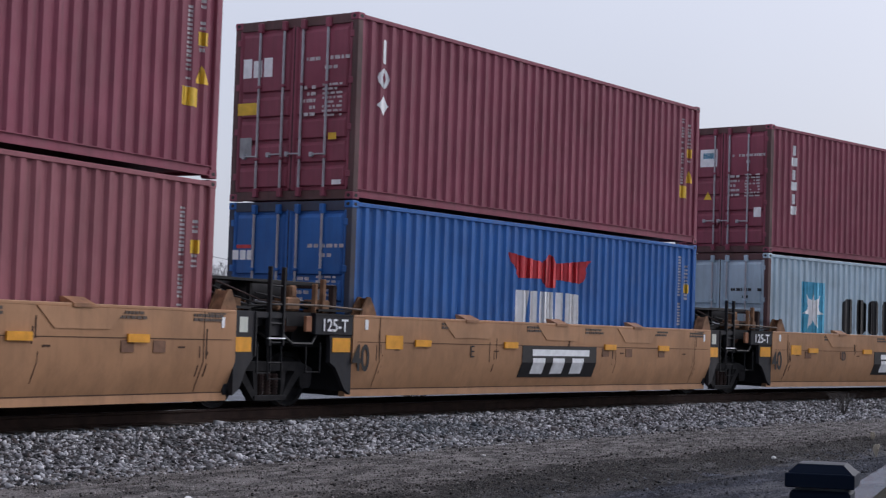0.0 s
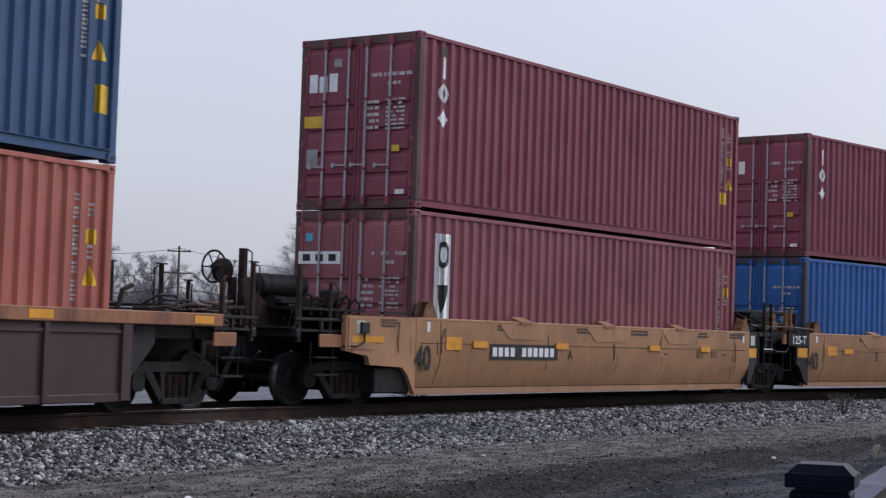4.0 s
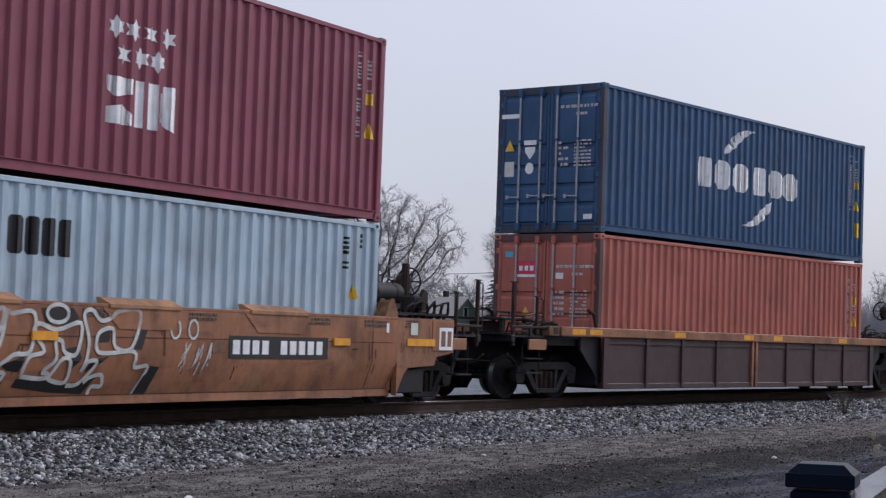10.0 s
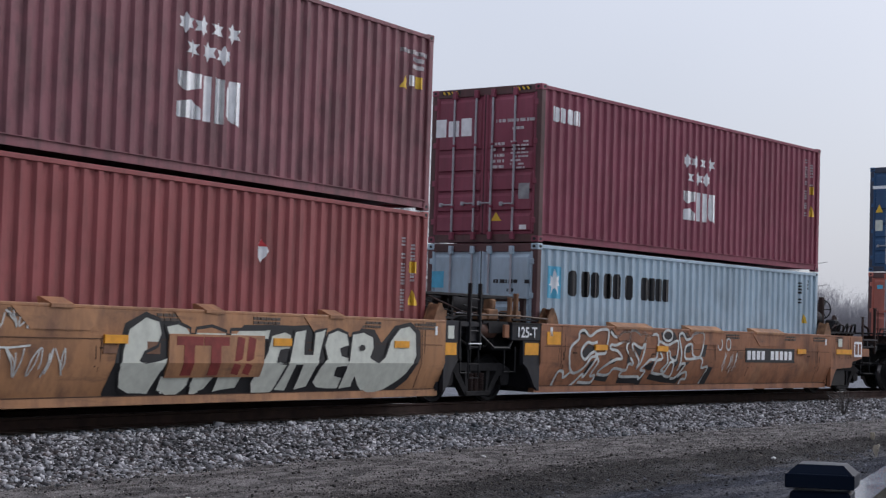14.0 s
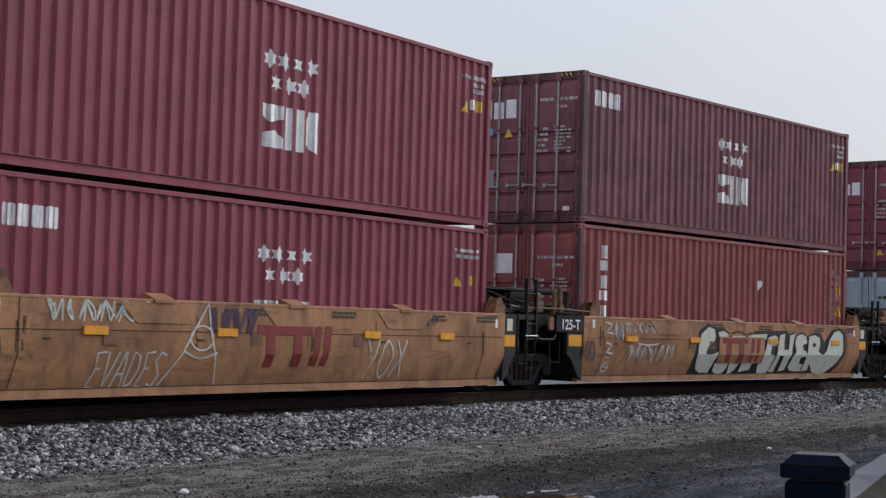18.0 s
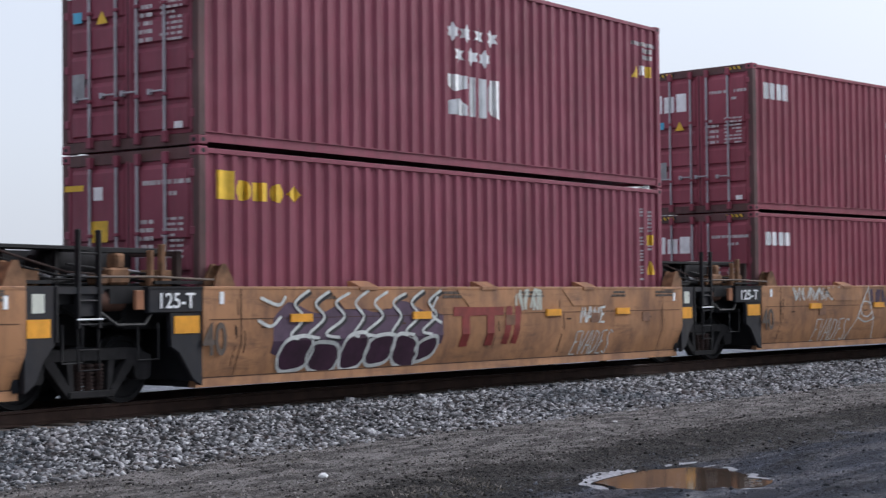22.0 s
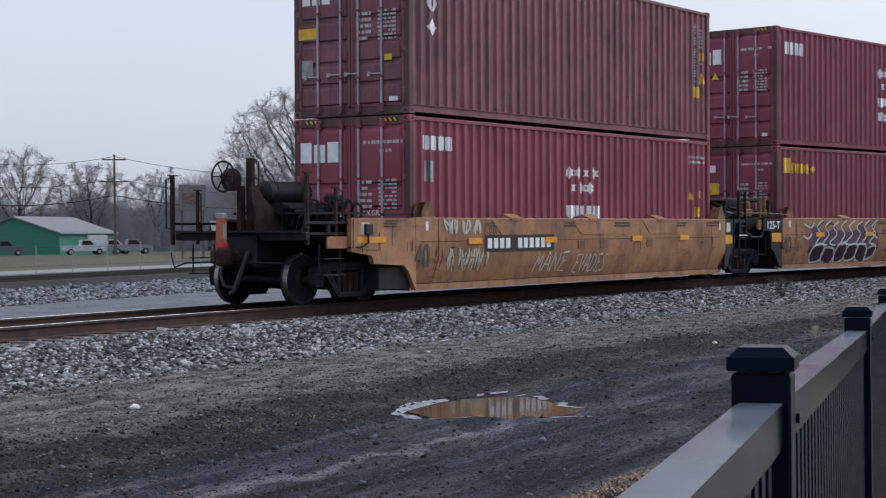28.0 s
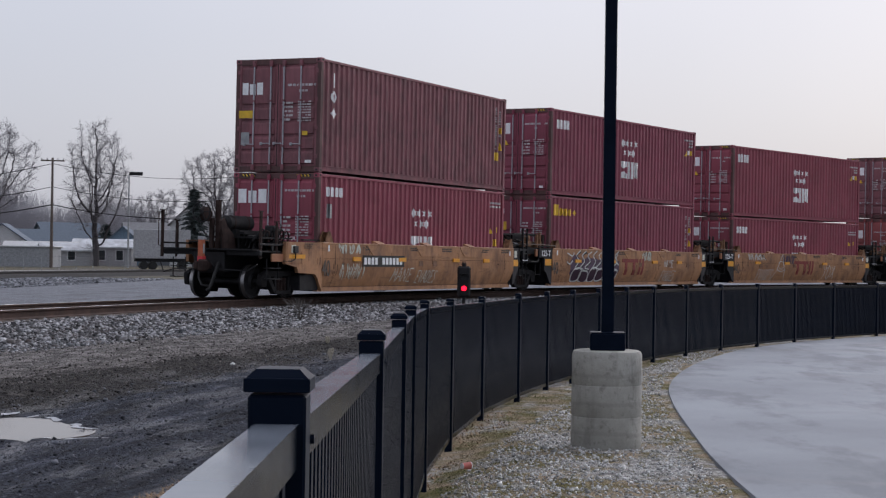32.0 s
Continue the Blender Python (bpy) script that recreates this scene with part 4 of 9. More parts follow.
def truck(parent, x):
    """A two-axle truck: bolster, two side frames with springs, two wheelsets."""
    bol = part("truck", kept(("bolster",), lambda: Shape().box(-0.20, 0.20, -1.05, 1.05, 0.50, 0.66, 0.02).box(-0.30, 0.30, -0.30, 0.30, 0.64, 0.76, 0.02)
               .rod((-0.35, -0.6, 0.42), (-0.35, 0.6, 0.42), 0.05).rod((0.35, -0.6, 0.42), (0.35, 0.6, 0.42), 0.05).mesh("truck", DARK_STEEL)), DARK_STEEL, parent, "grimy two-axle truck")
    bol.matrix_basis = pose(x, 0, 0)
    for s in (-1, 1):
        part("side_frame", kept(("side_frame", s), lambda: side_frame_mesh(s)), TRUCK_STEEL, bol)
        part("spring_nest", kept(("spring_nest", s), lambda: springs_mesh(s)), RUST_STEEL, bol, "rusted coil springs")
    for q in (-0.84, 0.84):
        ws = part("wheelset", kept(("wheelset",), wheelset_mesh), DARK_STEEL, bol, "dark wheels with bright worn treads")
        ws.matrix_basis = pose(q, 0, WHEEL_R)
        WHEELS.append((ws, q))
    return bol


def coupled_end(car, s, body, rusty, brake=True):
    """The open end of a wagon with platform, hand brake, air tank, steps, hand rails and coupler; s: +1 front, -1 rear."""
    def X(a):
        return a * s
    def bx(sh, a, b, *rest, c=0.0):
        return sh.box(min(X(a), X(b)), max(X(a), X(b)), *rest, c)
    part("centre_sill", bx(bx(Shape(), 6.2, 9.25, -0.34, 0.34, 0.62, 1.08, c=0.02), 6.3, 8.2, -1.25, 1.25, 1.02, 1.16), DARK_STEEL, car)
    part("end_beam", bx(bx(Shape(), 9.14, 9.26, -1.42, 1.42, 1.07, 1.20, c=0.012), 9.26, 9.34, -0.45, 0.45, 0.66, 1.16, c=0.02), DARK_STEEL, car)
    part("walkway", bx(bx(Shape(), 8.2, 9.12, -1.40, 1.40, 1.16, 1.20), 9.12, 9.42, -1.30, 1.30, 1.20, 1.235), DARK_STEEL, car)
    part("coupler", bx(bx(bx(Shape(), 9.3, 9.62, -0.09, 0.09, 0.72, 0.90, c=0.02), 9.58, 9.83, -0.17, 0.02, 0.66, 0.96, c=0.04), 9.60, 9.80, 0.02, 0.16, 0.70, 0.92, c=0.03), RUST_STEEL, car)
    part("air_hose", Shape().pipe([(X(9.36), -0.3, 0.88), (X(9.50), -0.32, 0.70), (X(9.62), -0.30, 0.42), (X(9.66), -0.26, 0.26), (X(9.72), -0.2, 0.20)], 0.042, 8)
         .pipe([(X(9.34), 0.25, 0.80), (X(9.46), 0.20, 0.50), (X(9.54), 0.05, 0.32), (X(9.50), -0.12, 0.30)], 0.034, 8), RUBBER, car)
    for y, a, b in ((-1.38, 9.17, 8.42), (1.38, 9.36, 8.74)):
        part("hand_rail", Shape().box(X(a) - 0.034, X(a) + 0.034, y - 0.03, y + 0.03, 1.0, 2.16, 0.006).box(X(a) - 0.10, X(a) + 0.12, y - 0.02, y + 0.02, 2.16, 2.18), RUST_STEEL, car)
        part("grab_iron", Shape().pipe([(X(a), y * 1.03, 1.28), (X(a + 0.11), y * 1.03, 1.28), (X(a + 0.11), y * 1.03, 2.10), (X(a), y * 1.03, 2.13)], 0.013), RUST_STEEL, car)
        part("grab_post", Shape().box(X(b) - 0.026, X(b) + 0.026, y - 0.024, y + 0.024, 1.0, 1.92, 0.005).box(X(b) - 0.09, X(b) + 0.09, y - 0.02, y + 0.02, 1.92, 1.94), RUST_STEEL, car)
        part("grab_iron", Shape().pipe([(X(b - 0.04), y * 1.03, 1.35), (X(b - 0.13), y * 1.03, 1.39), (X(b - 0.13), y * 1.03, 1.86), (X(b - 0.04), y * 1.03, 1.90)], 0.013), RUST_STEEL, car)
        part("step", Shape().pipe([(X(8.32), y, 1.0), (X(8.32), y, 0.50), (X(8.86), y, 0.50), (X(8.86), y, 1.0)], 0.018).box(min(X(8.32), X(8.86)), max(X(8.32), X(8.86)), y - 0.10, y + 0.10, 0.49, 0.515)
             .box(min(X(8.32), X(8.86)), max(X(8.32), X(8.86)), y - 0.09, y + 0.09, 0.76, 0.78), DARK_STEEL, car)
    for y in (-1.40, 1.40):
        part("deck_rail", bx(Shape(), 8.05, 9.28, y - 0.025, y + 0.025, 1.33, 1.375, c=0.006), DARK_STEEL, car)
        part("deck_rail_foot", bx(Shape(), 8.62, 8.68, y - 0.02, y + 0.02, 1.19, 1.335), DARK_STEEL, car)
    part("step_plate", bx(Shape(), 8.16, 8.72, -1.44, -1.40, 0.93, 1.13, c=0.008), rusty, car)
    # hand brake and air tank
    if brake:
        part("brake_stand", bx(bx(Shape(), 8.90, 9.00, -0.06, 0.06, 1.18, 2.44, c=0.01), 9.0, 9.12, 0.06, 0.16, 1.18, 1.98, c=0.01), RUST_STEEL, car)
        part("brake_gearbox", Shape().lathe([(-0.10, 0.0), (-0.10, 0.12), (-0.06, 0.19), (0.06, 0.19), (0.10, 0.12), (0.10, 0.0)], (X(9.20), 0.20, 2.08), 14), RUST_STEEL, car, "rusty brown hand brake gearbox")
        part("grab_iron", Shape().pipe([(X(8.95), -0.07, 1.75), (X(8.82), -0.07, 1.80), (X(8.82), -0.07, 2.38), (X(8.92), -0.07, 2.42)], 0.012), RUST_STEEL, car)
        part("chain_guard", Shape().prism([(X(8.60), 1.18), (X(9.14), 1.18), (X(9.16), 1.50), (X(9.26), 1.72), (X(9.26), 1.92), (X(9.12), 1.98), (X(8.98), 1.78), (X(8.80), 1.66), (X(8.60), 1.52)], "y", -0.30, -0.24), RUST_STEEL, car, "rusty curved chain guard")
        part("tank_cradle", bx(bx(Shape(), 7.30, 8.62, -0.42, -0.36, 1.18, 1.70), 7.2, 8.62, -0.55, -0.36, 1.60, 1.66), DARK_STEEL, car)
        for j in range(6):
            a = 7.25 + 0.24 * j
            part("valve_pipe", Shape().pipe([(X(a), -1.0, 1.42), (X(a + 0.04), -1.06, 1.62 + 0.05 * (j % 3)), (X(a + 0.20), -1.08, 1.70 + 0.04 * (j % 2)), (X(a + 0.30), -1.02, 1.56), (X(a + 0.34), -0.9, 1.44)], 0.022 + 0.006 * (j % 2), 6), TRUCK_STEEL if j % 2 else RUST_STEEL, car)
        part("control_valve", bx(bx(Shape(), 7.62, 7.92, -0.98, -0.70, 1.54, 1.84, c=0.04), 7.68, 7.84, -1.06, -0.98, 1.60, 1.76, c=0.02), TRUCK_STEEL, car)
        for j in range(3):
            part("looped_pipe", Shape().pipe([(X(7.3), -0.62, 1.24 + 0.02 * j), (X(7.32 + 0.1 * j), -0.62, 1.40 + 0.06 * j), (X(7.55 + 0.1 * j), -0.62, 1.50 + 0.05 * j), (X(7.95 + 0.1 * j), -0.62, 1.48 + 0.05 * j), (X(8.1 + 0.08 * j), -0.62, 1.24)], 0.026, 8), TRUCK_STEEL, car)
        hub, R = (X(9.40), 0.20, 2.13), 0.25
        ring = [(hub[0], hub[1] + R * math.cos(a), hub[2] + R * math.sin(a)) for a in [2 * math.pi * j / 20 for j in range(21)]]
        wheel = part("brake_wheel", Shape().pipe(ring, 0.018, 6), DARK_STEEL, car, "spoked brake wheel")
        for j in range(6):
            a = 2 * math.pi * j / 6
            part("spoke", Shape().rod(hub, (hub[0], hub[1] + R * math.cos(a), hub[2] + R * math.sin(a)), 0.012, 6), DARK_STEEL, wheel)
        part("hub", Shape().rod((X(9.20), hub[1], hub[2]), (X(9.43), hub[1], hub[2]), 0.05, 10), DARK_STEEL, wheel)
        part("air_tank", Shape().rod((X(7.55), 0.0, 1.88), (X(8.62), 0.0, 1.88), 0.19, 18).rod((X(7.47), 0.0, 1.88), (X(7.55), 0.0, 1.88), 0.11, 18, 0.19).rod((X(8.62), 0.0, 1.88), (X(8.70), 0.0, 1.88), 0.19, 18, 0.11), DARK_STEEL, car, "black air reservoir tank")
        for a in (7.75, 8.40):
            part("tank_bracket", bx(Shape(), a, a + 0.08, -0.24, 0.24, 1.16, 1.72), DARK_STEEL, car)
            part("tank_strap", Shape().rod((X(a), 0.0, 1.88), (X(a + 0.05), 0.0, 1.88), 0.197, 18), RUST_STEEL, car)
        part("valve_shelf", bx(Shape(), 7.1, 8.7, -1.05, 0.6, 1.50, 1.54), DARK_STEEL, car)
    pipes = Shape()
    for j in range(4):
        z = 1.28 + 0.07 * j
        pipes.pipe([(X(7.0), -0.7 + 0.12 * j, z), (X(7.9), -0.7 + 0.12 * j, z), (X(8.1), -0.8 + 0.1 * j, z + 0.14), (X(8.5), -0.8 + 0.1 * j, z + 0.14), (X(8.62), -0.8 + 0.1 * j, z - 0.1)], 0.02)
    pipes.pipe([(X(8.0), -0.85, 1.2), (X(8.0), -0.85, 1.48), (X(8.12), -0.85, 1.56), (X(8.35), -0.85, 1.56)], 0.022)
    part("brake_piping", pipes, DARK_STEEL, car)
    part("control_valve", bx(bx(Shape(), 7.2, 7.62, -1.0, -0.7, 1.20, 1.46, c=0.03), 7.05, 7.25, -1.05, -0.75, 1.18, 1.36, c=0.03), DARK_STEEL, car)
    part("uncoupling_lever", Shape().pipe([(X(9.36), -1.42, 0.86), (X(9.44), -1.2, 0.70), (X(9.44), -0.3, 0.72), (X(9.55), -0.12, 0.95)], 0.016).pipe([(X(9.36), 1.42, 0.86), (X(9.46), 1.25, 0.62), (X(9.44), 1.0, 0.70), (X(9.44), 0.3, 0.72)], 0.016), DARK_STEEL, car)


def joint_end(car, s, body):
    """A jointed end: charcoal end frame, reach to the shared truck, ladder and stops; s: +1 front, -1 rear."""
    def X(a):
        return a * s
    def bx(sh, a, b, *rest, c=0.0):
        return sh.box(min(X(a), X(b)), max(X(a), X(b)), *rest, c)
    for y in (-1, 1):
        out, inn = 1.475 * y, 1.40 * y
        lo, hi = min(out, inn), max(out, inn)
        if s < 0:
            part("end_frame", Shape().prism([(X(6.31), 1.12), (X(6.86), 1.12), (X(6.84), 0.70), (X(6.70), 0.62), (X(6.46), 0.28), (X(6.31), 0.20)], "y", lo, hi), CHARCOAL, car, "charcoal end frame")
            part("end_box", Shape().box(X(7.24), X(6.31), min(out * 1.012, inn), max(out * 1.012, inn), 1.12, 1.43, 0.012), CHARCOAL, car, "charcoal end box")
            part("box_lip", Shape().box(X(7.26), X(6.31), min(out * 1.02, inn), max(out * 1.02, inn), 1.42, 1.445), DARK_STEEL, car)
        else:
            part("end_frame", Shape().prism([(X(6.31), 1.45), (X(6.82), 1.45), (X(6.82), 0.80), (X(6.62), 0.60), (X(6.48), 0.34), (X(6.31), 0.24)], "y", lo, hi), CHARCOAL, car, "charcoal end frame")
            part("frame_rib", Shape().box(X(6.80), X(6.84), min(out * 1.015, inn), max(out * 1.015, inn), 0.80, 1.45, 0.006), DARK_STEEL, car)
    part("end_wall", bx(Shape(), 6.22, 6.32, -1.38, 1.38, 0.25, 1.40, c=0.01), CHARCOAL, car)
    part("reach_beam", bx(bx(Shape(), 6.3, 7.98, -0.42, 0.42, 0.70, 1.12, c=0.03), 6.3, 7.3, -1.1, 1.1, 0.92, 1.28, c=0.03), DARK_STEEL, car)
    part("joint_deck", bx(bx(Shape(), 6.35, 7.80, -1.25, 1.25, 1.40, 1.455), 6.5, 7.7, -1.30, -1.22, 1.24, 1.42), DARK_STEEL, car)
    part("joint_piping", Shape().pipe([(X(6.4), -1.05, 1.47), (X(6.9), -1.05, 1.58), (X(7.3), -1.0, 1.50), (X(7.9), -1.0, 1.54)], 0.02), DARK_STEEL, car)
    part("joint_piping", Shape().pipe([(X(6.45), -0.8, 1.60), (X(7.0), -0.85, 1.66), (X(7.5), -0.8, 1.56), (X(8.0), -0.9, 1.62)], 0.016), ZINC, car)
    part("side_step", Shape().pipe([(X(7.0), -1.40, 1.0), (X(7.0), -1.40, 0.55), (X(7.34), -1.40, 0.55), (X(7.34), -1.40, 1.0)], 0.016), DARK_STEEL, car)
    part("deck_box", Shape().box(min(X(6.55), X(6.85)), max(X(6.55), X(6.85)), -1.2, -0.9, 1.45, 1.66, 0.02), STOP_RUST, car)
    if s < 0:
        part("air_tank", Shape().rod((X(7.20), -0.60, 1.73), (X(8.25), -0.60, 1.73), 0.19, 18).rod((X(7.12), -0.60, 1.73), (X(7.20), -0.60, 1.73), 0.11, 18, 0.19).rod((X(8.25), -0.60, 1.73), (X(8.33), -0.60, 1.73), 0.19, 18, 0.11), TRUCK_STEEL, car, "grimy grey air reservoir tank")
        for a in (7.35, 8.05):
            part("tank_bracket", bx(Shape(), a, a + 0.07, -0.82, -0.38, 1.45, 1.62, c=0.01), STOP_RUST, car)
        part("brake_cylinder", Shape().rod((X(7.42), -1.16, 1.28), (X(7.92), -1.16, 1.28), 0.135, 14).rod((X(7.36), -1.16, 1.28), (X(7.42), -1.16, 1.28), 0.06, 10, 0.135), RUST_BROWN, car, "rusty brown brake cylinder")
        part("bracket_post", bx(bx(Shape(), 6.72, 6.80, -1.26, -1.18, 1.45, 1.98, c=0.01), 6.92, 6.99, -1.26, -1.18, 1.45, 1.90, c=0.01), STOP_RUST, car, "worn ochre bracket")
        part("valve_body", bx(bx(bx(Shape(), 7.28, 7.62, -1.22, -0.95, 1.47, 1.68, c=0.03), 7.34, 7.50, -1.20, -1.0, 1.66, 1.86, c=0.03), 7.62, 7.80, -1.2, -1.0, 1.47, 1.60, c=0.02), STOP_RUST, car, "rusty brake valve")
        part("release_rod", Shape().pipe([(X(6.12), -1.50, 1.53), (X(6.6), -1.50, 1.545), (X(7.05), -1.47, 1.565), (X(8.1), -1.40, 1.56)], 0.016, 8), PALE_ROD, car, "pale worn release rod")
        # dark sheet added behind the fittings to close the view through the end
        part("guard_plate", bx(bx(Shape(), 6.45, 8.35, -0.34, -0.30, 1.45, 1.90), 6.70, 8.30, -1.12, -1.04, 1.86, 1.93, c=0.01), DARK_STEEL, car, "added dark backing sheet and beam")
        part("brake_hose", Shape().pipe([(X(7.10), -1.42, 1.16), (X(7.28), -1.45, 0.98), (X(7.7), -1.42, 0.98), (X(8.05), -1.36, 1.22)], 0.024, 8), RUBBER, car)
        part("brake_piping", Shape().pipe([(X(6.5), -1.0, 1.50), (X(7.6), -1.0, 1.56), (X(8.3), -1.0, 1.52)], 0.018).pipe([(X(6.5), -1.1, 1.60), (X(7.3), -1.1, 1.62), (X(8.2), -1.1, 1.72)], 0.015).pipe([(X(6.6), -0.9, 1.46), (X(8.2), -0.9, 1.48)], 0.03), DARK_STEEL, car)
        part("deck_post", bx(bx(Shape(), 6.38, 6.48, -1.2, -1.1, 1.45, 1.90, c=0.01), 6.38, 6.48, -1.2, 1.2, 1.84, 1.90, c=0.01), RUST_STEEL, car)
    else:
        lad = Shape()
        for a in (7.24, 7.60):
            lad.box(min(X(a), X(a + 0.05)), max(X(a), X(a + 0.05)), -1.44, -1.37, 0.95, 2.12, 0.008)
        for z in (1.0, 1.28, 1.56, 1.84):
            lad.rod((X(7.26), -1.41, z), (X(7.62), -1.41, z), 0.014)
        part("ladder", lad, DARK_STEEL, car, "dark steel end ladder")
        # the same added dark sheet, behind the ladder end
        part("guard_plate", bx(Shape(), 6.40, 7.70, -0.34, -0.30, 1.45, 1.90), DARK_STEEL, car, "added dark backing sheet")
        part("high_step", bx(bx(bx(Shape(), 6.10, 7.75, -1.15, -0.60, 1.895, 1.935), 6.42, 6.48, -1.02, -0.96, 1.45, 1.90), 7.30, 7.36, -1.02, -0.96, 1.45, 1.90), DARK_STEEL, car, "dark steel step plate")
        for j in range(3):
            part("air_line", Shape().pipe([(X(6.1), -1.25 + 0.1 * j, 1.86 - 0.05 * j), (X(6.6), -1.30 + 0.1 * j, 1.74 - 0.07 * j), (X(7.2), -1.28 + 0.1 * j, 1.62 - 0.04 * j), (X(7.9), -1.2 + 0.1 * j, 1.60 - 0.03 * j)], 0.014, 6), TRUCK_STEEL if j else RUST_STEEL, car)
        part("lower_rung", Shape().rod((X(7.26), -1.42, 0.70), (X(7.62), -1.42, 0.70), 0.013), TRUCK_STEEL, car)
        part("lower_rung", Shape().pipe([(X(7.26), -1.40, 1.0), (X(7.26), -1.42, 0.46), (X(7.62), -1.42, 0.46), (X(7.62), -1.40, 1.0)], 0.016), TRUCK_STEEL, car)
        part("bottom_rung", Shape().rod((X(7.22), -1.44, 1.06), (X(7.66), -1.44, 1.06), 0.012), WHITE, car, "white-painted bottom rung")
        part("ladder_plate", bx(bx(Shape(), 7.26, 7.62, -1.38, -1.34, 1.1, 1.44), 6.9, 7.7, -1.42, -1.36, 1.36, 1.44), CHARCOAL, car)
        part("joint_hose", Shape().pipe([(X(7.3), -1.1, 1.2), (X(7.8), -1.15, 0.98), (X(8.3), -1.15, 1.02), (X(8.7), -1.1, 1.22)], 0.022), RUBBER, car)


def stop_bracket(car, x, s, y, mat):
    """A welded wedge that guides the container's corner casting."""
    k = 1 if y > 0 else -1
    x2 = x + (0.30 if s > 0 else 0.0)
    a, b = sorted((k * 1.245, k * 1.46)) if k < 0 else (1.41, 1.56)
    wedge = [(x2 + s * 0.02, 1.44), (x2 - s * 0.38, 1.44), (x2 - s * 0.30, 1.60), (x2 - s * 0.20, 1.74), (x2 - s * 0.13, 1.74), (x2 - s * 0.02, 1.56)]
    stop = part("container_stop", Shape().prism(wedge, "y", a, a + 0.03), mat, car, "worn ochre container corner stop")
    part("stop_plate", Shape().prism(wedge, "y", b - 0.03, b), mat, stop)
    part("stop_face", Shape().prism([(x2 - s * 0.33, 1.44), (x2 - s * 0.36, 1.44), (x2 - s * 0.20, 1.72), (x2 - s * 0.16, 1.72)], "y", a + 0.03, b - 0.03), mat, stop)
    return part("stop_bar", Shape().box(min(x + s * 0.05, x + s * 0.9), max(x + s * 0.05, x + s * 0.9), min(y, y * 0.93), max(y, y * 0.93), 1.48, 1.52), DARK_STEEL, car)


def face_y(z):
    """Outer face of a well wagon's side at height z."""
    return -float(np.interp(z, [0.17, 0.285, 0.72, 1.44], [1.335, 1.335, 1.50, 1.50]))


def ribbon(sh, pts, w, proud):
    """A sprayed or brushed stroke of even width along points (x, z)."""
    fine = []
    for (ax, az), (bx, bz) in zip(pts, pts[1:]):
        n = max(1, int(math.hypot(bx - ax, bz - az) / 0.12))
        fine += [(ax + (bx - ax) * j / n, az + (bz - az) * j / n) for j in range(n)]
    fine.append(pts[-1])
    up, dn = [], []
    for j, (x, z) in enumerate(fine):
        a, b = fine[max(j - 1, 0)], fine[min(j + 1, len(fine) - 1)]
        dx, dz = b[0] - a[0], b[1] - a[1]
        n = math.hypot(dx, dz) or 1
        ox, oz = -dz / n * w / 2, dx / n * w / 2
        for q, s in ((up, 1), (dn, -1)):
            zz = min(max(z + s * oz, 0.20), 1.435)
            q.append((x + s * ox, face_y(zz) - proud, zz))
    sh.strip(up, dn)


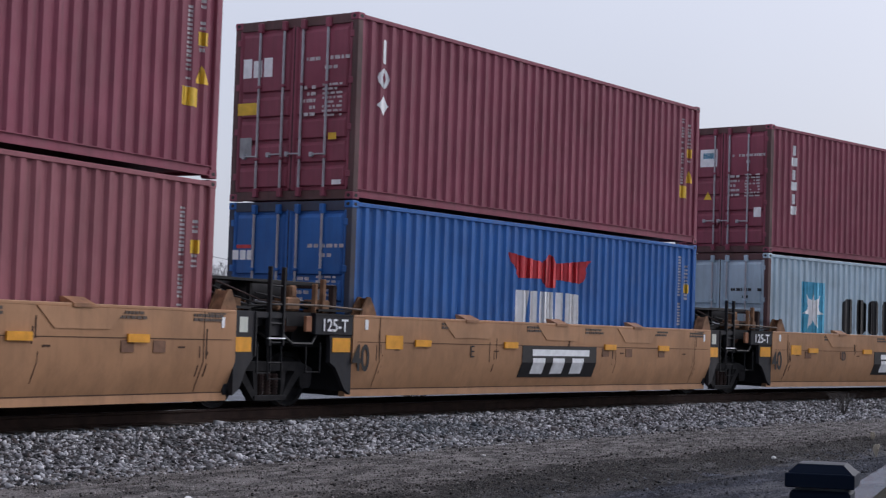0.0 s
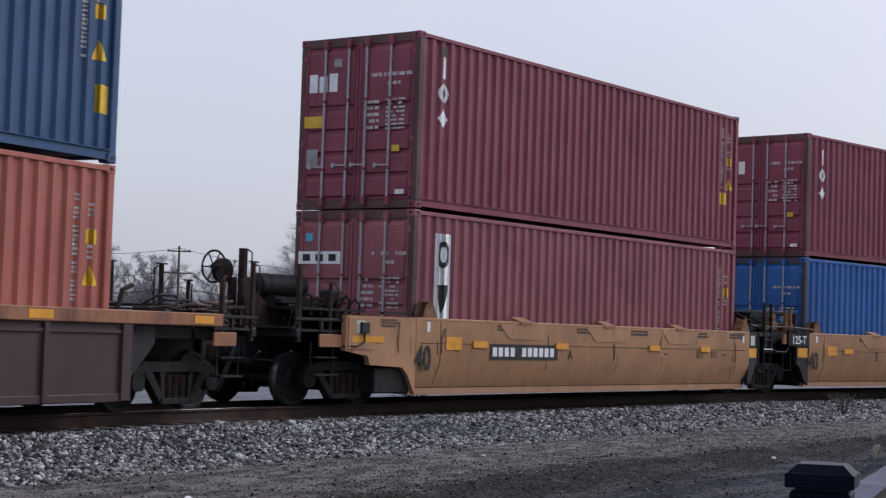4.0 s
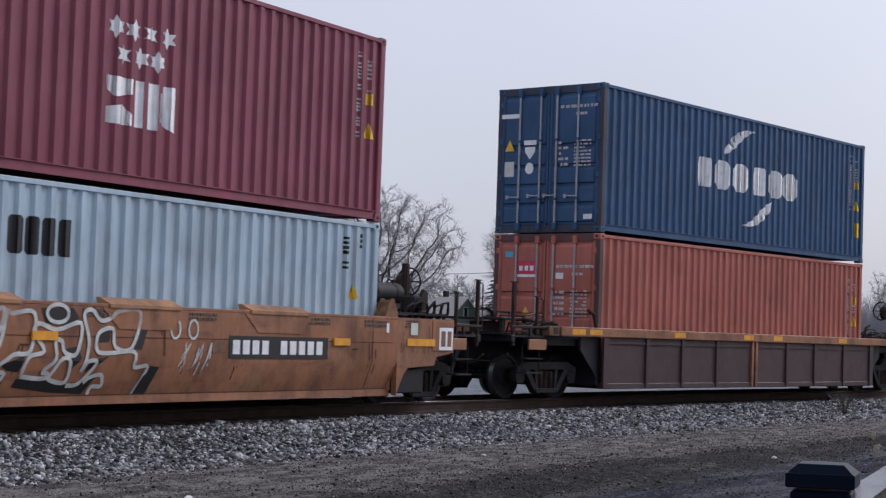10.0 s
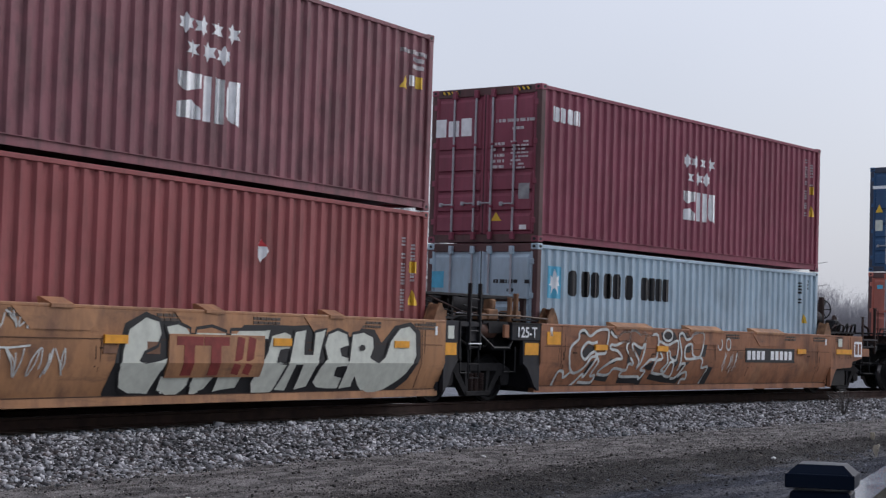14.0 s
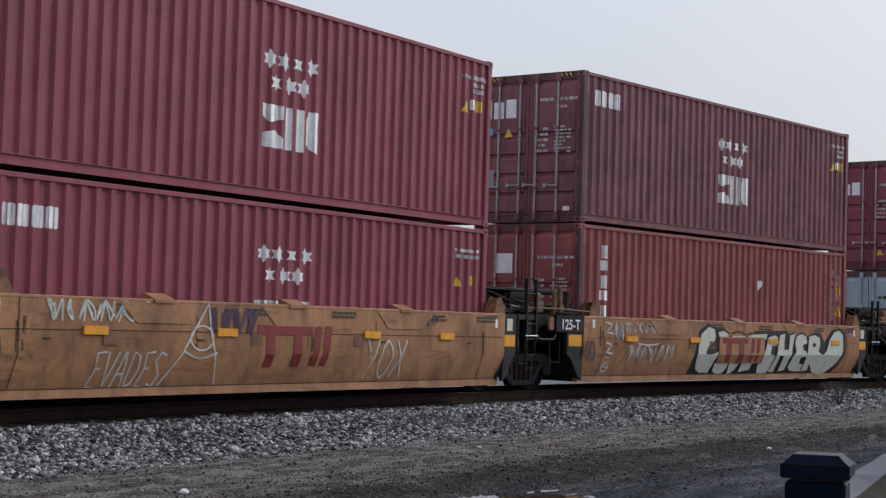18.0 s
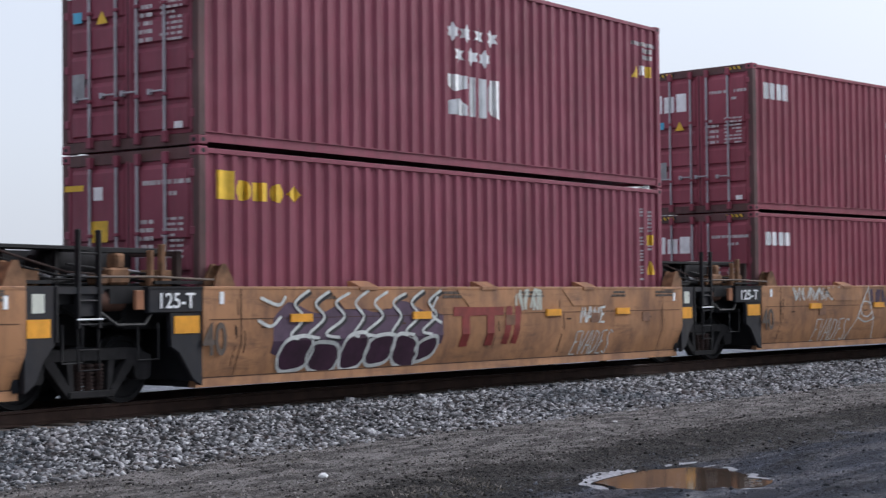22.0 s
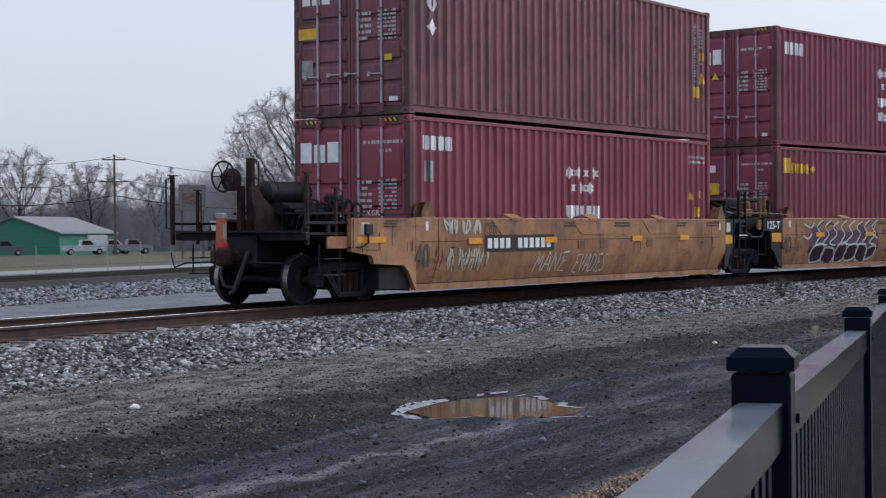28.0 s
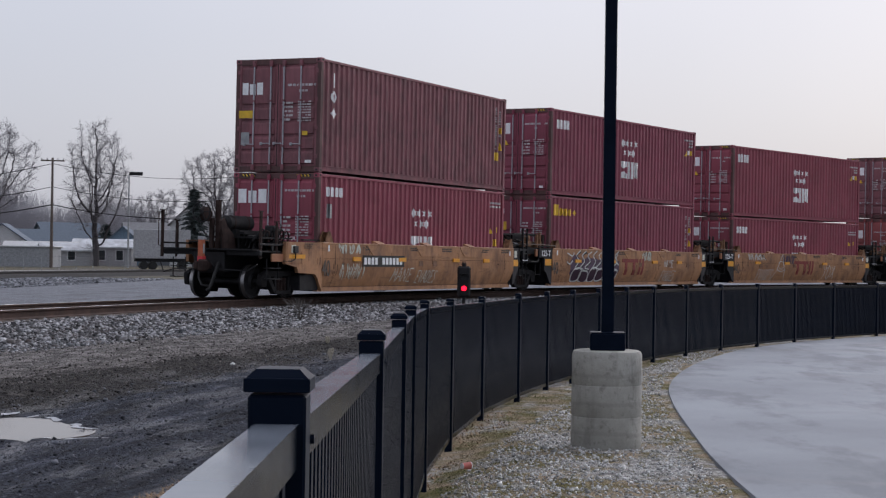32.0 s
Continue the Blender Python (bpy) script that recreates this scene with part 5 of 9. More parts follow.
def well_wagon(i, body, rear, front, label):
    """One well of a double-stack wagon; rear and front: joint or coupled."""
    car = train_thing("well_wagon", i, 0, label, "railway wagon", "wagons of the train")
    x0 = -6.31 if rear == "joint" else -6.35
    for y in (-1, 1):
        prof = [(1.50, 1.44), (1.50, 0.72), (1.335, 0.285), (1.362, 0.275), (1.362, 0.165), (1.235, 0.165), (1.235, 0.20), (1.265, 0.28), (1.43, 0.74), (1.43, 1.38), (1.34, 1.38), (1.34, 1.44)]
        far = 0.09 if y > 0 else 0.0
        part("side_wall", Shape().prism([(y * a + far, b) for a, b in prof], "x", -6.31, 6.31), body, car)
        part("top_chord", Shape().box(-6.3, 6.3, min(y * 1.505, y * 1.33) + far, max(y * 1.505, y * 1.33) + far, 1.40, 1.447, 0.008), body, car)
        long_ = 0.72 if body is OCHRE_RUST else 0.2
        for x in (-3.0, 0.0, 3.0):
            part("guide_plate", Shape().prism([(x - 0.85, 1.40), (x + 0.85, 1.40), (x + 0.52, 1.13), (x - 0.52, 1.13)], "y", min(y * 1.50, y * 1.512), max(y * 1.50, y * 1.512)), body, car)
            part("guide_ledge", Shape().prism([(y * 1.30, 1.44), (y * 1.53, 1.40), (y * 1.53, 1.445), (y * 1.33, 1.53), (y * 1.28, 1.53)], "x", x - long_, x + long_), OCHRE, car)
        for s in (-1, 1):
            stop_bracket(car, 6.05 * s, s, 1.30 * y, STOP_RUST)
    part("weld_seam", Shape().box(-6.2, 6.2, -1.506, -1.500, 1.02, 1.03), SEAM, car)
    part("weld_seam", Shape().box(-6.25, 6.25, -1.366, -1.337, 0.278, 0.290), SEAM, car)
    for x in (-5.62, 5.55):
        seam = Shape()
        ribbon(seam, [(x, 0.30), (x, 0.72), (x, 1.42)], 0.018, 0.005)
        part("weld_seam", seam, SEAM, car, "rust-stained vertical weld")
    run = random.Random(i)
    for x in (-5.62, -5.58, 5.55, -2.3, 2.1, 0.3):
        for _ in range(3):
            streak = Shape()
            z = run.uniform(0.75, 1.3)
            q = x + run.uniform(-0.12, 0.12)
            ribbon(streak, [(q, z), (q + run.uniform(-0.02, 0.02), z - run.uniform(0.12, 0.42))], run.uniform(0.012, 0.035), 0.0035)
            part("rust_run", streak, SEAM, car)
    for x in (-5.15, -2.2, 2.35, 5.05):
        part("drain_slot", Shape().box(x - 0.07, x + 0.07, -1.508, -1.499, 0.90, 0.925), SEAM, car)
    part("well_floor", Shape().box(-6.3, 6.3, -1.25, -0.95, 0.17, 0.245).box(-6.3, 6.3, 0.95, 1.30, 0.17, 0.245).box(-6.2, -5.6, -1.25, 1.3, 0.17, 0.268).box(5.6, 6.2, -1.25, 1.3, 0.17, 0.268).box(-0.3, 0.3, -1.25, 1.3, 0.17, 0.245), DARK_STEEL, car)
    for s, kind in ((-1, rear), (1, front)):
        if kind == "joint":
            joint_end(car, s, body)
        else:
            for y in (-1, 1):
                a, b = sorted((y * 1.495, y * 1.40))
                part("end_panel", Shape().prism([(s * 6.31, 1.44), (s * 8.15, 1.44), (s * 8.15, 0.88), (s * 7.58, 0.80), (s * 7.52, 0.66), (s * 6.66, 0.62), (s * 6.52, 0.50), (s * 6.31, 0.18)], "y", a, b), body, car)
            part("access_panel", Shape().box(min(s * 7.42, s * 8.10), max(s * 7.42, s * 8.10), -1.508, -1.494, 0.90, 1.41, 0.004), body, car)
            if s < 0:
                part("valve_box", Shape().box(min(s * 7.62, s * 7.82), max(s * 7.62, s * 7.82), -1.56, -1.506, 1.16, 1.34, 0.012), BLACK, car, "small black valve box")
                part("retainer_pipe", Shape().pipe([(s * 7.72, -1.53, 1.18), (s * 7.72, -1.53, 1.02), (s * 7.9, -1.53, 0.95), (s * 8.2, -1.47, 0.95)], 0.014), DARK_STEEL, car)
            for q in range(4 if body is OCHRE_CLEAN else 8):
                streak = Shape()
                a, z = s * run.uniform(6.4, 8.1), run.uniform(1.0, 1.42)
                ribbon(streak, [(a, z), (a + run.uniform(-0.03, 0.03), max(z - run.uniform(0.15, 0.5), 0.86))], run.uniform(0.010, 0.030), 0.0092)
                part("rust_run", streak, SEAM, car)
            part("end_wall", Shape().box(min(s * 6.22, s * 6.32), max(s * 6.22, s * 6.32), -1.38, 1.38, 0.25, 1.40, 0.01), body, car)
            part("end_deck", Shape().box(min(s * 6.3, s * 8.15), max(s * 6.3, s * 8.15), -1.40, 1.40, 1.385, 1.42), DARK_STEEL, car)
            part("bolster_block", Shape().box(min(s * 6.36, s * 7.30), max(s * 6.36, s * 7.30), -1.42, 1.42, 0.20, 0.61, 0.02), DARK_STEEL, car)
            coupled_end(car, s, body, OCHRE_RUST)
            truck(car, s * 7.72)
    if rear == "joint":
        truck(car, -REACH[i])
    for x in {4: (-4.25, -1.88, 4.63), 5: (-4.58, -2.0, 1.6, 4.88), 6: (-4.3, -1.65, 2.0, 4.27)}.get(i, (-4.45, -1.75, 1.85, 4.1)):
        part("reflective_tape", Shape().box(x - 0.22, x + 0.22, -1.534, -1.507, 0.97, 1.08), REFLECTOR, car, "orange reflective tape")
    return car


def ribbed_wagon(i):
    car = train_thing("well_wagon", i, 0, "brown ribbed well wagon with an ochre top sill", "railway wagon", "wagons of the train")
    for y in (-1, 1):
        def Y(a, b):
            return min(y * a, y * b), max(y * a, y * b)
        part("side_wall", Shape().box(-6.2, 6.2, *Y(1.41, 1.44), 0.24, 1.22), BROWN, car)
        part("top_sill", Shape().box(-7.76, 8.29, *Y(1.30, 1.50), 1.205, 1.385, 0.012), OCHRE_RUST, car)
        part("bottom_sill", Shape().box(-6.22, 6.22, *Y(1.30, 1.46), 0.19, 0.30, 0.01), BROWN, car)
        part("ledge", Shape().box(-6.2, 6.2, *Y(1.44, 1.465), 1.08, 1.12), BROWN, car)
        for x in (-6.15, -4.61, -3.19, -1.72, -0.12, 0.06, 1.56, 3.0, 4.58, 6.16):
            wide = 0.05 if abs(x) < 6 else 0.10
            part("side_post", Shape().box(x - wide, x + wide, *Y(1.435, 1.485), 0.20, 1.21, 0.008), BROWN if abs(x) > 0.2 else OCHRE_RUST, car)
        for s in (-1, 1):
            part("end_post", Shape().prism([(s * 6.2, 1.2), (s * 6.9, 1.2), (s * 6.9, 0.95), (s * 6.2, 0.30)], "y", *Y(1.30, 1.36)), CHARCOAL, car)
    part("well_floor", Shape().box(-6.2, 6.2, -1.36, -0.95, 0.19, 0.25).box(-6.2, 6.2, 0.95, 1.36, 0.19, 0.25).box(-6.2, -5.6, -1.3, 1.3, 0.19, 0.268).box(5.6, 6.2, -1.3, 1.3, 0.19, 0.268), DARK_STEEL, car)
    for s in (-1, 1):
        part("end_wall", Shape().box(min(s * 6.22, s * 6.32), max(s * 6.22, s * 6.32), -1.36, 1.36, 0.25, 1.20, 0.01), CHARCOAL, car)
        coupled_end(car, s, BROWN, OCHRE_RUST, False)
        truck(car, s * 7.72)
        def bx(a, b, *rest):
            return Shape().box(min(s * a, s * b), max(s * a, s * b), *rest)
        part("raised_walkway", bx(8.45, 9.25, -1.22, 1.22, 1.47, 1.515, 0.006), DARK_STEEL, car)
        for a, y in ((8.5, -1.15), (9.2, -1.15), (8.5, 1.15), (9.2, 1.15)):
            part("walkway_leg", bx(a - 0.03, a + 0.03, y - 0.03, y + 0.03, 1.19, 1.475), DARK_STEEL, car)
        part("tool_box", bx(8.75, 9.1, -0.9, -0.3, 1.2, 1.44, 0.02), RUST_STEEL, car)
        part("sill_end_box", bx(7.78, 8.12, -1.47, -1.30, 1.20, 1.39, 0.012), STOP_RUST, car, "worn tan end box of the sill")
        # black patch painted on the solid box for the shade of its mouth
        part("box_mouth", bx(7.84, 7.98, -1.478, -1.46, 1.235, 1.355), BLACK, car)
        r = random.Random(70 + s)
        for q in range(9):
            z, y = 1.23 + 0.042 * q, -1.36 + r.uniform(0, 0.24)
            part("bent_rod", Shape().pipe([(s * 8.05, y, z), (s * 8.2, y + 0.04, z + r.uniform(-0.05, 0.05)), (s * 8.4, y - 0.02, z + r.uniform(-0.04, 0.04)), (s * r.uniform(8.6, 8.95), y, z + r.uniform(-0.05, 0.05))], r.uniform(0.014, 0.024), 6), ROD_RUST if q % 3 else RUST_STEEL, car)
        part("loose_chain", Shape().pipe([(s * 7.2, -1.0, 1.42), (s * 7.5, -1.1, 1.46), (s * 7.8, -1.0, 1.43), (s * 8.2, -0.9, 1.5), (s * 8.45, -0.95, 1.48)], 0.03, 6), RUST_STEEL, car)
        part("pipe_bracket", bx(7.9, 8.7, -1.3, -1.22, 1.02, 1.19, 0.01), TRUCK_STEEL, car)
        for y in (-1.25, 1.25):
            part("corner_guide", Shape().pipe([(s * 6.2, y, 1.38), (s * 6.3, y, 1.65), (s * 6.5, y, 1.72)], 0.035, 8), RUST_STEEL, car)
    return car


# ---- the train, front to rear ----
HI, LO = 3.0, 2.684
LIFT = 0.271
STACKS = [  # wagon body, rear, front, lower (paint, height, label), upper (paint, label)
    (OCHRE_CLEAN, "joint", "joint", (ICE, HI, "pale grey-blue ribbed shipping container in the well"), (MAROON, "maroon ribbed shipping container on top of a pale one")),
    (OCHRE_CLEAN, "joint", "joint", (BLUE, HI, "bright blue ribbed shipping container in the well"), (MAROON, "maroon ribbed shipping container on top of a blue one")),
    (OCHRE_CLEAN, "coupled", "joint", (MAROON_PALE, HI, "faded maroon container with a white stripe panel"), (MAROON, "maroon ribbed shipping container with pale lettering blocks")),
    (None, "coupled", "coupled", (ORANGE, HI, "orange-red ribbed shipping container in the well"), (NAVY, "navy blue container with a white emblem")),
    (OCHRE_RUST, "joint", "coupled", (ICE, LO, "pale grey-blue container with a star panel"), (MAROON, "maroon container with white stars on the side")),
    (OCHRE, "joint", "joint", (RED_OXIDE, HI, "red-brown container with a small diamond placard"), (MAROON_BROWN, "brown-stained maroon container with white stars")),
    (OCHRE, "joint", "joint", (MAROON_RED, LO, "bright maroon container with white stars in the well"), (MAROON_RED, "bright maroon container with white stars")),
    (OCHRE, "joint", "joint", (MAROON, HI, "maroon container with a yellow wordmark block"), (MAROON, "maroon container with white stars over a wordmark")),
    (OCHRE, "coupled", "joint", (MAROON_RED, HI, "maroon-red container with white stars in the well"), (MAROON_BROWN, "rusty streaked maroon container on top of the last wagon")),
]
WAGONS, LOWER, UPPER = [], [], []
for i, (body, rear, front, low, up) in enumerate(STACKS):
    if body is None:
        WAGONS.append(ribbed_wagon(i))
    else:
        name = "rusty ochre" if body is OCHRE_RUST else ("clean ochre yellow" if body is OCHRE_CLEAN else "dirty ochre yellow")
        WAGONS.append(well_wagon(i, body, rear, front, name + " double-stack well wagon with grimy charcoal ends"))
    LOWER.append(container(i, LIFT, low[1], low[0], low[2]))
    UPPER.append(container(i, LIFT + low[1] + 0.022, HI, up[0], up[1]))

# ---- fence, lamp and car park on the near side ----
FENCE_H = 1.22


PICKET = Shape().box(-0.016, 0.016, -0.016, 0.016, 0, 1.0).mesh("picket", FENCE)
posts = []
for j, (x, y) in enumerate(PATH):
    g = float(verge_height(x)) + float(np.interp(x, [1.88, 4.37, 7.3, 9.95, 12.4, 14.9, 17.0, 20, 24], [0.008, 0.016, 0.016, 0.028, 0.042, 0.034, 0.012, 0, -0.008]))
    a, b = PATH[max(j - 1, 0)], PATH[min(j + 1, len(PATH) - 1)]
    posts.append((Vector((x, y, g)), math.atan2(b[1] - a[1], b[0] - a[0])))
post_mesh = Shape().box(-0.032, 0.032, -0.032, 0.032, -0.28, FENCE_H - 0.03, 0.003).mesh("post", FENCE)
cap_mesh = Shape().box(-0.0365, 0.0365, -0.0365, 0.0365, FENCE_H - 0.027, FENCE_H - 0.0115, 0.001) \
    .add([(-0.0355, -0.0355, FENCE_H - 0.0125), (0.0355, -0.0355, FENCE_H - 0.0125), (0.0355, 0.0355, FENCE_H - 0.0125), (-0.0355, 0.0355, FENCE_H - 0.0125),
          (-0.024, -0.024, FENCE_H - 0.002), (0.024, -0.024, FENCE_H - 0.002), (0.024, 0.024, FENCE_H - 0.002), (-0.024, 0.024, FENCE_H - 0.002), (0, 0, FENCE_H)],
         [(0, 1, 5, 4), (1, 2, 6, 5), (2, 3, 7, 6), (3, 0, 4, 7), (4, 5, 8), (5, 6, 8), (6, 7, 8), (7, 4, 8)]).mesh("cap", FENCE)
for j, (q, h) in enumerate(posts):
    post = tagged(new("bollard_post", post_mesh), "black square metal post with a pyramid cap", "post", "posts of the fence")
    post.matrix_basis = Matrix.Translation(q) @ Matrix.Rotation(h, 4, "Z")
    part("cap", cap_mesh, FENCE, post)
    if j + 1 == len(posts):
        break
    q2 = posts[j + 1][0]
    d = q2 - q
    n = math.hypot(d.x, d.y)
    panel = thing("metal_fence", Matrix.Translation(q) @ Matrix.Rotation(math.atan2(d.y, d.x), 4, "Z"), "black metal picket fence panel with flat rails", "fence", "lengths of the fence")
    dz = d.z
    low0, low1 = float(hollow_at(q.x)), float(hollow_at(q2.x))
    def rail(za, zb, wide, low=0.0):
        sh = Shape()
        a, b = 0.03, n - 0.03
        vs = [(x, y, z + dz * x / n - low * (low0 + (low1 - low0) * x / n)) for x in (a, b) for y in (-wide, wide) for z in (za, zb)]
        return sh.add(vs, [(0, 1, 3, 2), (4, 6, 7, 5), (0, 4, 5, 1), (2, 3, 7, 6), (1, 5, 7, 3), (0, 2, 6, 4)])
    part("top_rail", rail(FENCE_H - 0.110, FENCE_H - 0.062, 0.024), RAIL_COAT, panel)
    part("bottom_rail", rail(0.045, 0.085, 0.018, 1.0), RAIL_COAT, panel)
    part("rail_bracket", Shape().box(0.03, 0.055, -0.03, 0.03, FENCE_H - 0.116, FENCE_H - 0.056, 0.004).rod((0.045, -0.036, FENCE_H - 0.086), (0.045, 0.036, FENCE_H - 0.086), 0.006, 6), FENCE, panel)
    for p in range(int((n - 0.1) / 0.068)):
        x = 0.085 + p * 0.068
        pk = new("picket", PICKET)
        pk.parent = panel
        low = low0 + (low1 - low0) * x / n
        pk.matrix_basis = Matrix.Translation((x, 0, 0.06 - low + dz * x / n)) @ Matrix.Diagonal((1, 1, FENCE_H - 0.155 + low, 1))

k = Mat("pale_frosted_asphalt")
lot_c = k.mix(k.ramp(k.noise(0.35, 5), 0.3, 0.7), (0.185, 0.205, 0.235), (0.30, 0.325, 0.365))
lot_c = k.mix(k.ramp(k.noise(0.9, 6, 0.7, stretch=(0.5, 1.2, 1)), 0.48, 0.60, 0, 0.7), lot_c, (0.125, 0.138, 0.162))
lot_c = k.mix(k.ramp(k.noise(55, 4, 0.8), 0.4, 0.75, 0, 0.5), lot_c, (0.17, 0.175, 0.19))
lot_c = k.mix(k.ramp(k.noise(0.8, 3, stretch=(1, 0.3, 1)), 0.58, 0.68, 0, 0.5), lot_c, (0.21, 0.21, 0.225))
k.bump(k.noise(70, 4), 0.35, 0.01)
LOT = k.done(lot_c, 0.75)
edge = LOT_EDGE
zl = lambda x: float(verge_height(x)) + 0.022
lot = Shape()
lot.strip([(x, y, zl(x)) for x, y in edge], [(x, -80, zl(x)) for x, y in edge])
lot.strip([(x, y, zl(x)) for x, y in edge], [(x, y + 0.02, zl(x) - 0.12) for x, y in edge])
whole("pavement", lot, LOT, "pale frosted asphalt car park with a curved edge", "pavement", kind="structure")

k = Mat("board_marked_concrete")
con = k.mix(k.ramp(k.noise(2.2, 5, 0.65), 0.3, 0.7), (0.28, 0.275, 0.245), (0.45, 0.44, 0.40))
con = k.mix(k.ramp(k.noise(13, 5, 0.7), 0.54, 0.70, 0, 0.75), con, (0.15, 0.145, 0.125))
con = k.mix(k.ramp(k.noise(1.0, 6, 0.7, stretch=(5, 5, 1.2)), 0.50, 0.70, 0, 0.6), con, (0.12, 0.118, 0.10))
con = k.mix(k.ramp(k.noise(90, 3, 0.8), 0.64, 0.72, 0, 0.7), con, (0.07, 0.07, 0.06))
wv = k.n.new("ShaderNodeTexWave")
wv.bands_direction = "Z"
wv.inputs["Scale"].default_value, wv.inputs["Distortion"].default_value = 1.25, 1.5
k.l.new(k.tc.outputs["Object"], wv.inputs["Vector"])
con = k.mix(k.ramp(wv.outputs["Fac"], 0.93, 0.99, 0, 0.22), con, (0.16, 0.155, 0.135))
k.bump(k.noise(20, 5), 0.35, 0.015)
CONCRETE = k.done(con, 0.9)
lamp = thing("street_lamp", pose(14.75, -15.43, -0.5, -0.08, 0, 0), "black lamp post on a tall round concrete base", "street lamp")
n, prof = 40, [(0, 0.300), (0.03, 0.305), (0.26, 0.303), (0.27, 0.299), (0.28, 0.303), (0.53, 0.302), (0.54, 0.298), (0.55, 0.302), (0.80, 0.301), (0.825, 0.290), (0.835, 0.265), (0.835, 0.0)]
base = Shape()
base.v = [(r * math.cos(2 * math.pi * j / n), r * math.sin(2 * math.pi * j / n), z) for z, r in prof[:-1] for j in range(n)]
base.f = [(q * n + j, q * n + (j + 1) % n, (q + 1) * n + (j + 1) % n, (q + 1) * n + j) for q in range(len(prof) - 2) for j in range(n)] + [tuple(range((len(prof) - 2) * n, (len(prof) - 1) * n))]
part("concrete_base", base, CONCRETE, lamp, "stained round concrete footing")
part("base_cover", Shape().box(-0.15, 0.15, -0.15, 0.15, 0.832, 0.985, 0.012).box(-0.145, 0.145, -0.145, 0.145, 0.982, 0.990), FENCE, lamp)
part("pole", Shape().box(-0.052, 0.052, -0.052, 0.052, 0.97, 6.9, 0.006), FENCE, lamp)
part("hand_hole", Shape().box(-0.03, 0.03, -0.058, -0.052, 1.2, 1.33, 0.003), FENCE, lamp)
part("lamp_head", Shape().box(-0.05, 0.65, -0.16, 0.16, 6.86, 6.98, 0.02), FENCE, lamp)


# ---- small things by the road ----
sig = thing("dwarf_signal", pose(46, -12.58, -0.45, 0, 0, 4), "black dwarf railway signal showing a red light", "railway signal")
part("mast", Shape().rod((0, 0, 0), (0, 0, 1.0), 0.05, 10).box(-0.16, 0.16, -0.16, 0.16, 0, 0.06), DARK_STEEL, sig)
head = part("signal_head", Shape().box(-0.10, 0.14, -0.18, 0.18, 0.52, 1.36, 0.05).rod((0.0, 0, 1.34), (0, 0, 1.44), 0.06, 10), DARK_STEEL, sig)
LIT = bpy.data.materials.new("lit_red_lens")
LIT.use_nodes = True
LIT.node_tree.nodes["Principled BSDF"].inputs["Base Color"].default_value = (0.6, 0.01, 0.03, 1)
LIT.node_tree.nodes["Principled BSDF"].inputs["Emission Color"].default_value = (1.0, 0.01, 0.035, 1)
LIT.node_tree.nodes["Principled BSDF"].inputs["Emission Strength"].default_value = 2.6
lens = Shape().rod((-0.128, 0, 0.76), (-0.105, 0, 0.76), 0.07, 16)
part("red_lens", lens, LIT, head, "lit red lens")
part("dark_lens", Shape().rod((-0.125, 0, 1.06), (-0.105, 0, 1.06), 0.085, 16), BLACK, head)
for z in (0.76, 1.06):
    hood = Shape()
    ring = [(0.10 * math.cos(radians(q)), 0.10 * math.sin(radians(q))) for q in range(-10, 191, 20)]
    hood.strip([(-0.10, y, z + w) for y, w in ring], [(-0.28, y, z + w) for y, w in ring])
    part("hood", hood, DARK_STEEL, head)

PALE = plain("bleached_dry_stalk", (0.50, 0.45, 0.36), 0.9, 0, 0.2)
for x, y, tall in ((27.26, -11.41, 0.20), (30.3, -10.95, 0.17)):
    r = random.Random(int(x))
    sh = Shape()
    for j in range(26):
        a, q = r.uniform(0, 6.28), r.uniform(0.01, 0.05)
        sh.rod((0, 0, 0), (q * math.cos(a), q * math.sin(a), tall * r.uniform(0.6, 1)), 0.008, 4, 0.014)
    whole("dry_weed", sh, PALE, "bleached dry weed tuft beside the road", "weed", kind="stuff", m=Matrix.Translation((x, y, float(ground_height(np.array(x), np.array(y))) - 0.01)))
for x, y, tall, n in ((38.1, -9.3, 0.5, 30), (29.6, -2.6, 0.34, 22), (52.6, -9.6, 0.45, 24)):
    r = random.Random(int(x * 3))
    sh = Shape()
    for j in range(n):
        a, q = r.uniform(0, 6.28), r.uniform(0.1, 0.45)
        m = Vector((q * 0.4 * math.cos(a), q * 0.4 * math.sin(a), tall * 0.55))
        sh.rod((0, 0, 0), m, 0.006, 3)
        for _ in range(2):
            b = a + r.uniform(-0.6, 0.6)
            sh.rod(m, (q * math.cos(b), q * math.sin(b), tall * r.uniform(0.7, 1.05)), 0.005, 3)
    whole("weed", sh, WEED, "brown leafless weed at the foot of the ballast", "weed", m=Matrix.Translation((x, y, float(ground_height(np.array(x), np.array(y))) - 0.02)))
CUP_RED = plain("faded_red_cup_print", (0.55, 0.16, 0.13), 0.6)
cup = thing("paper_cup", pose(12.79, -14.32, -0.455, 90, 0, 40) @ Matrix.Diagonal((0.7, 0.7, 0.75, 1)), "small faded red and white paper cup in the grass", "litter")
part("side", Shape().rod((0, 0, -0.05), (0, 0, 0.05), 0.030, 14, 0.042, caps=False), CUP_RED, cup)
part("rim", Shape().rod((0, 0, 0.045), (0, 0, 0.055), 0.044, 14, 0.044, caps=False), WHITE, cup, "white rim")
part("base", Shape().rod((0, 0, -0.052), (0, 0, -0.045), 0.031, 14), WHITE, cup, "white base")
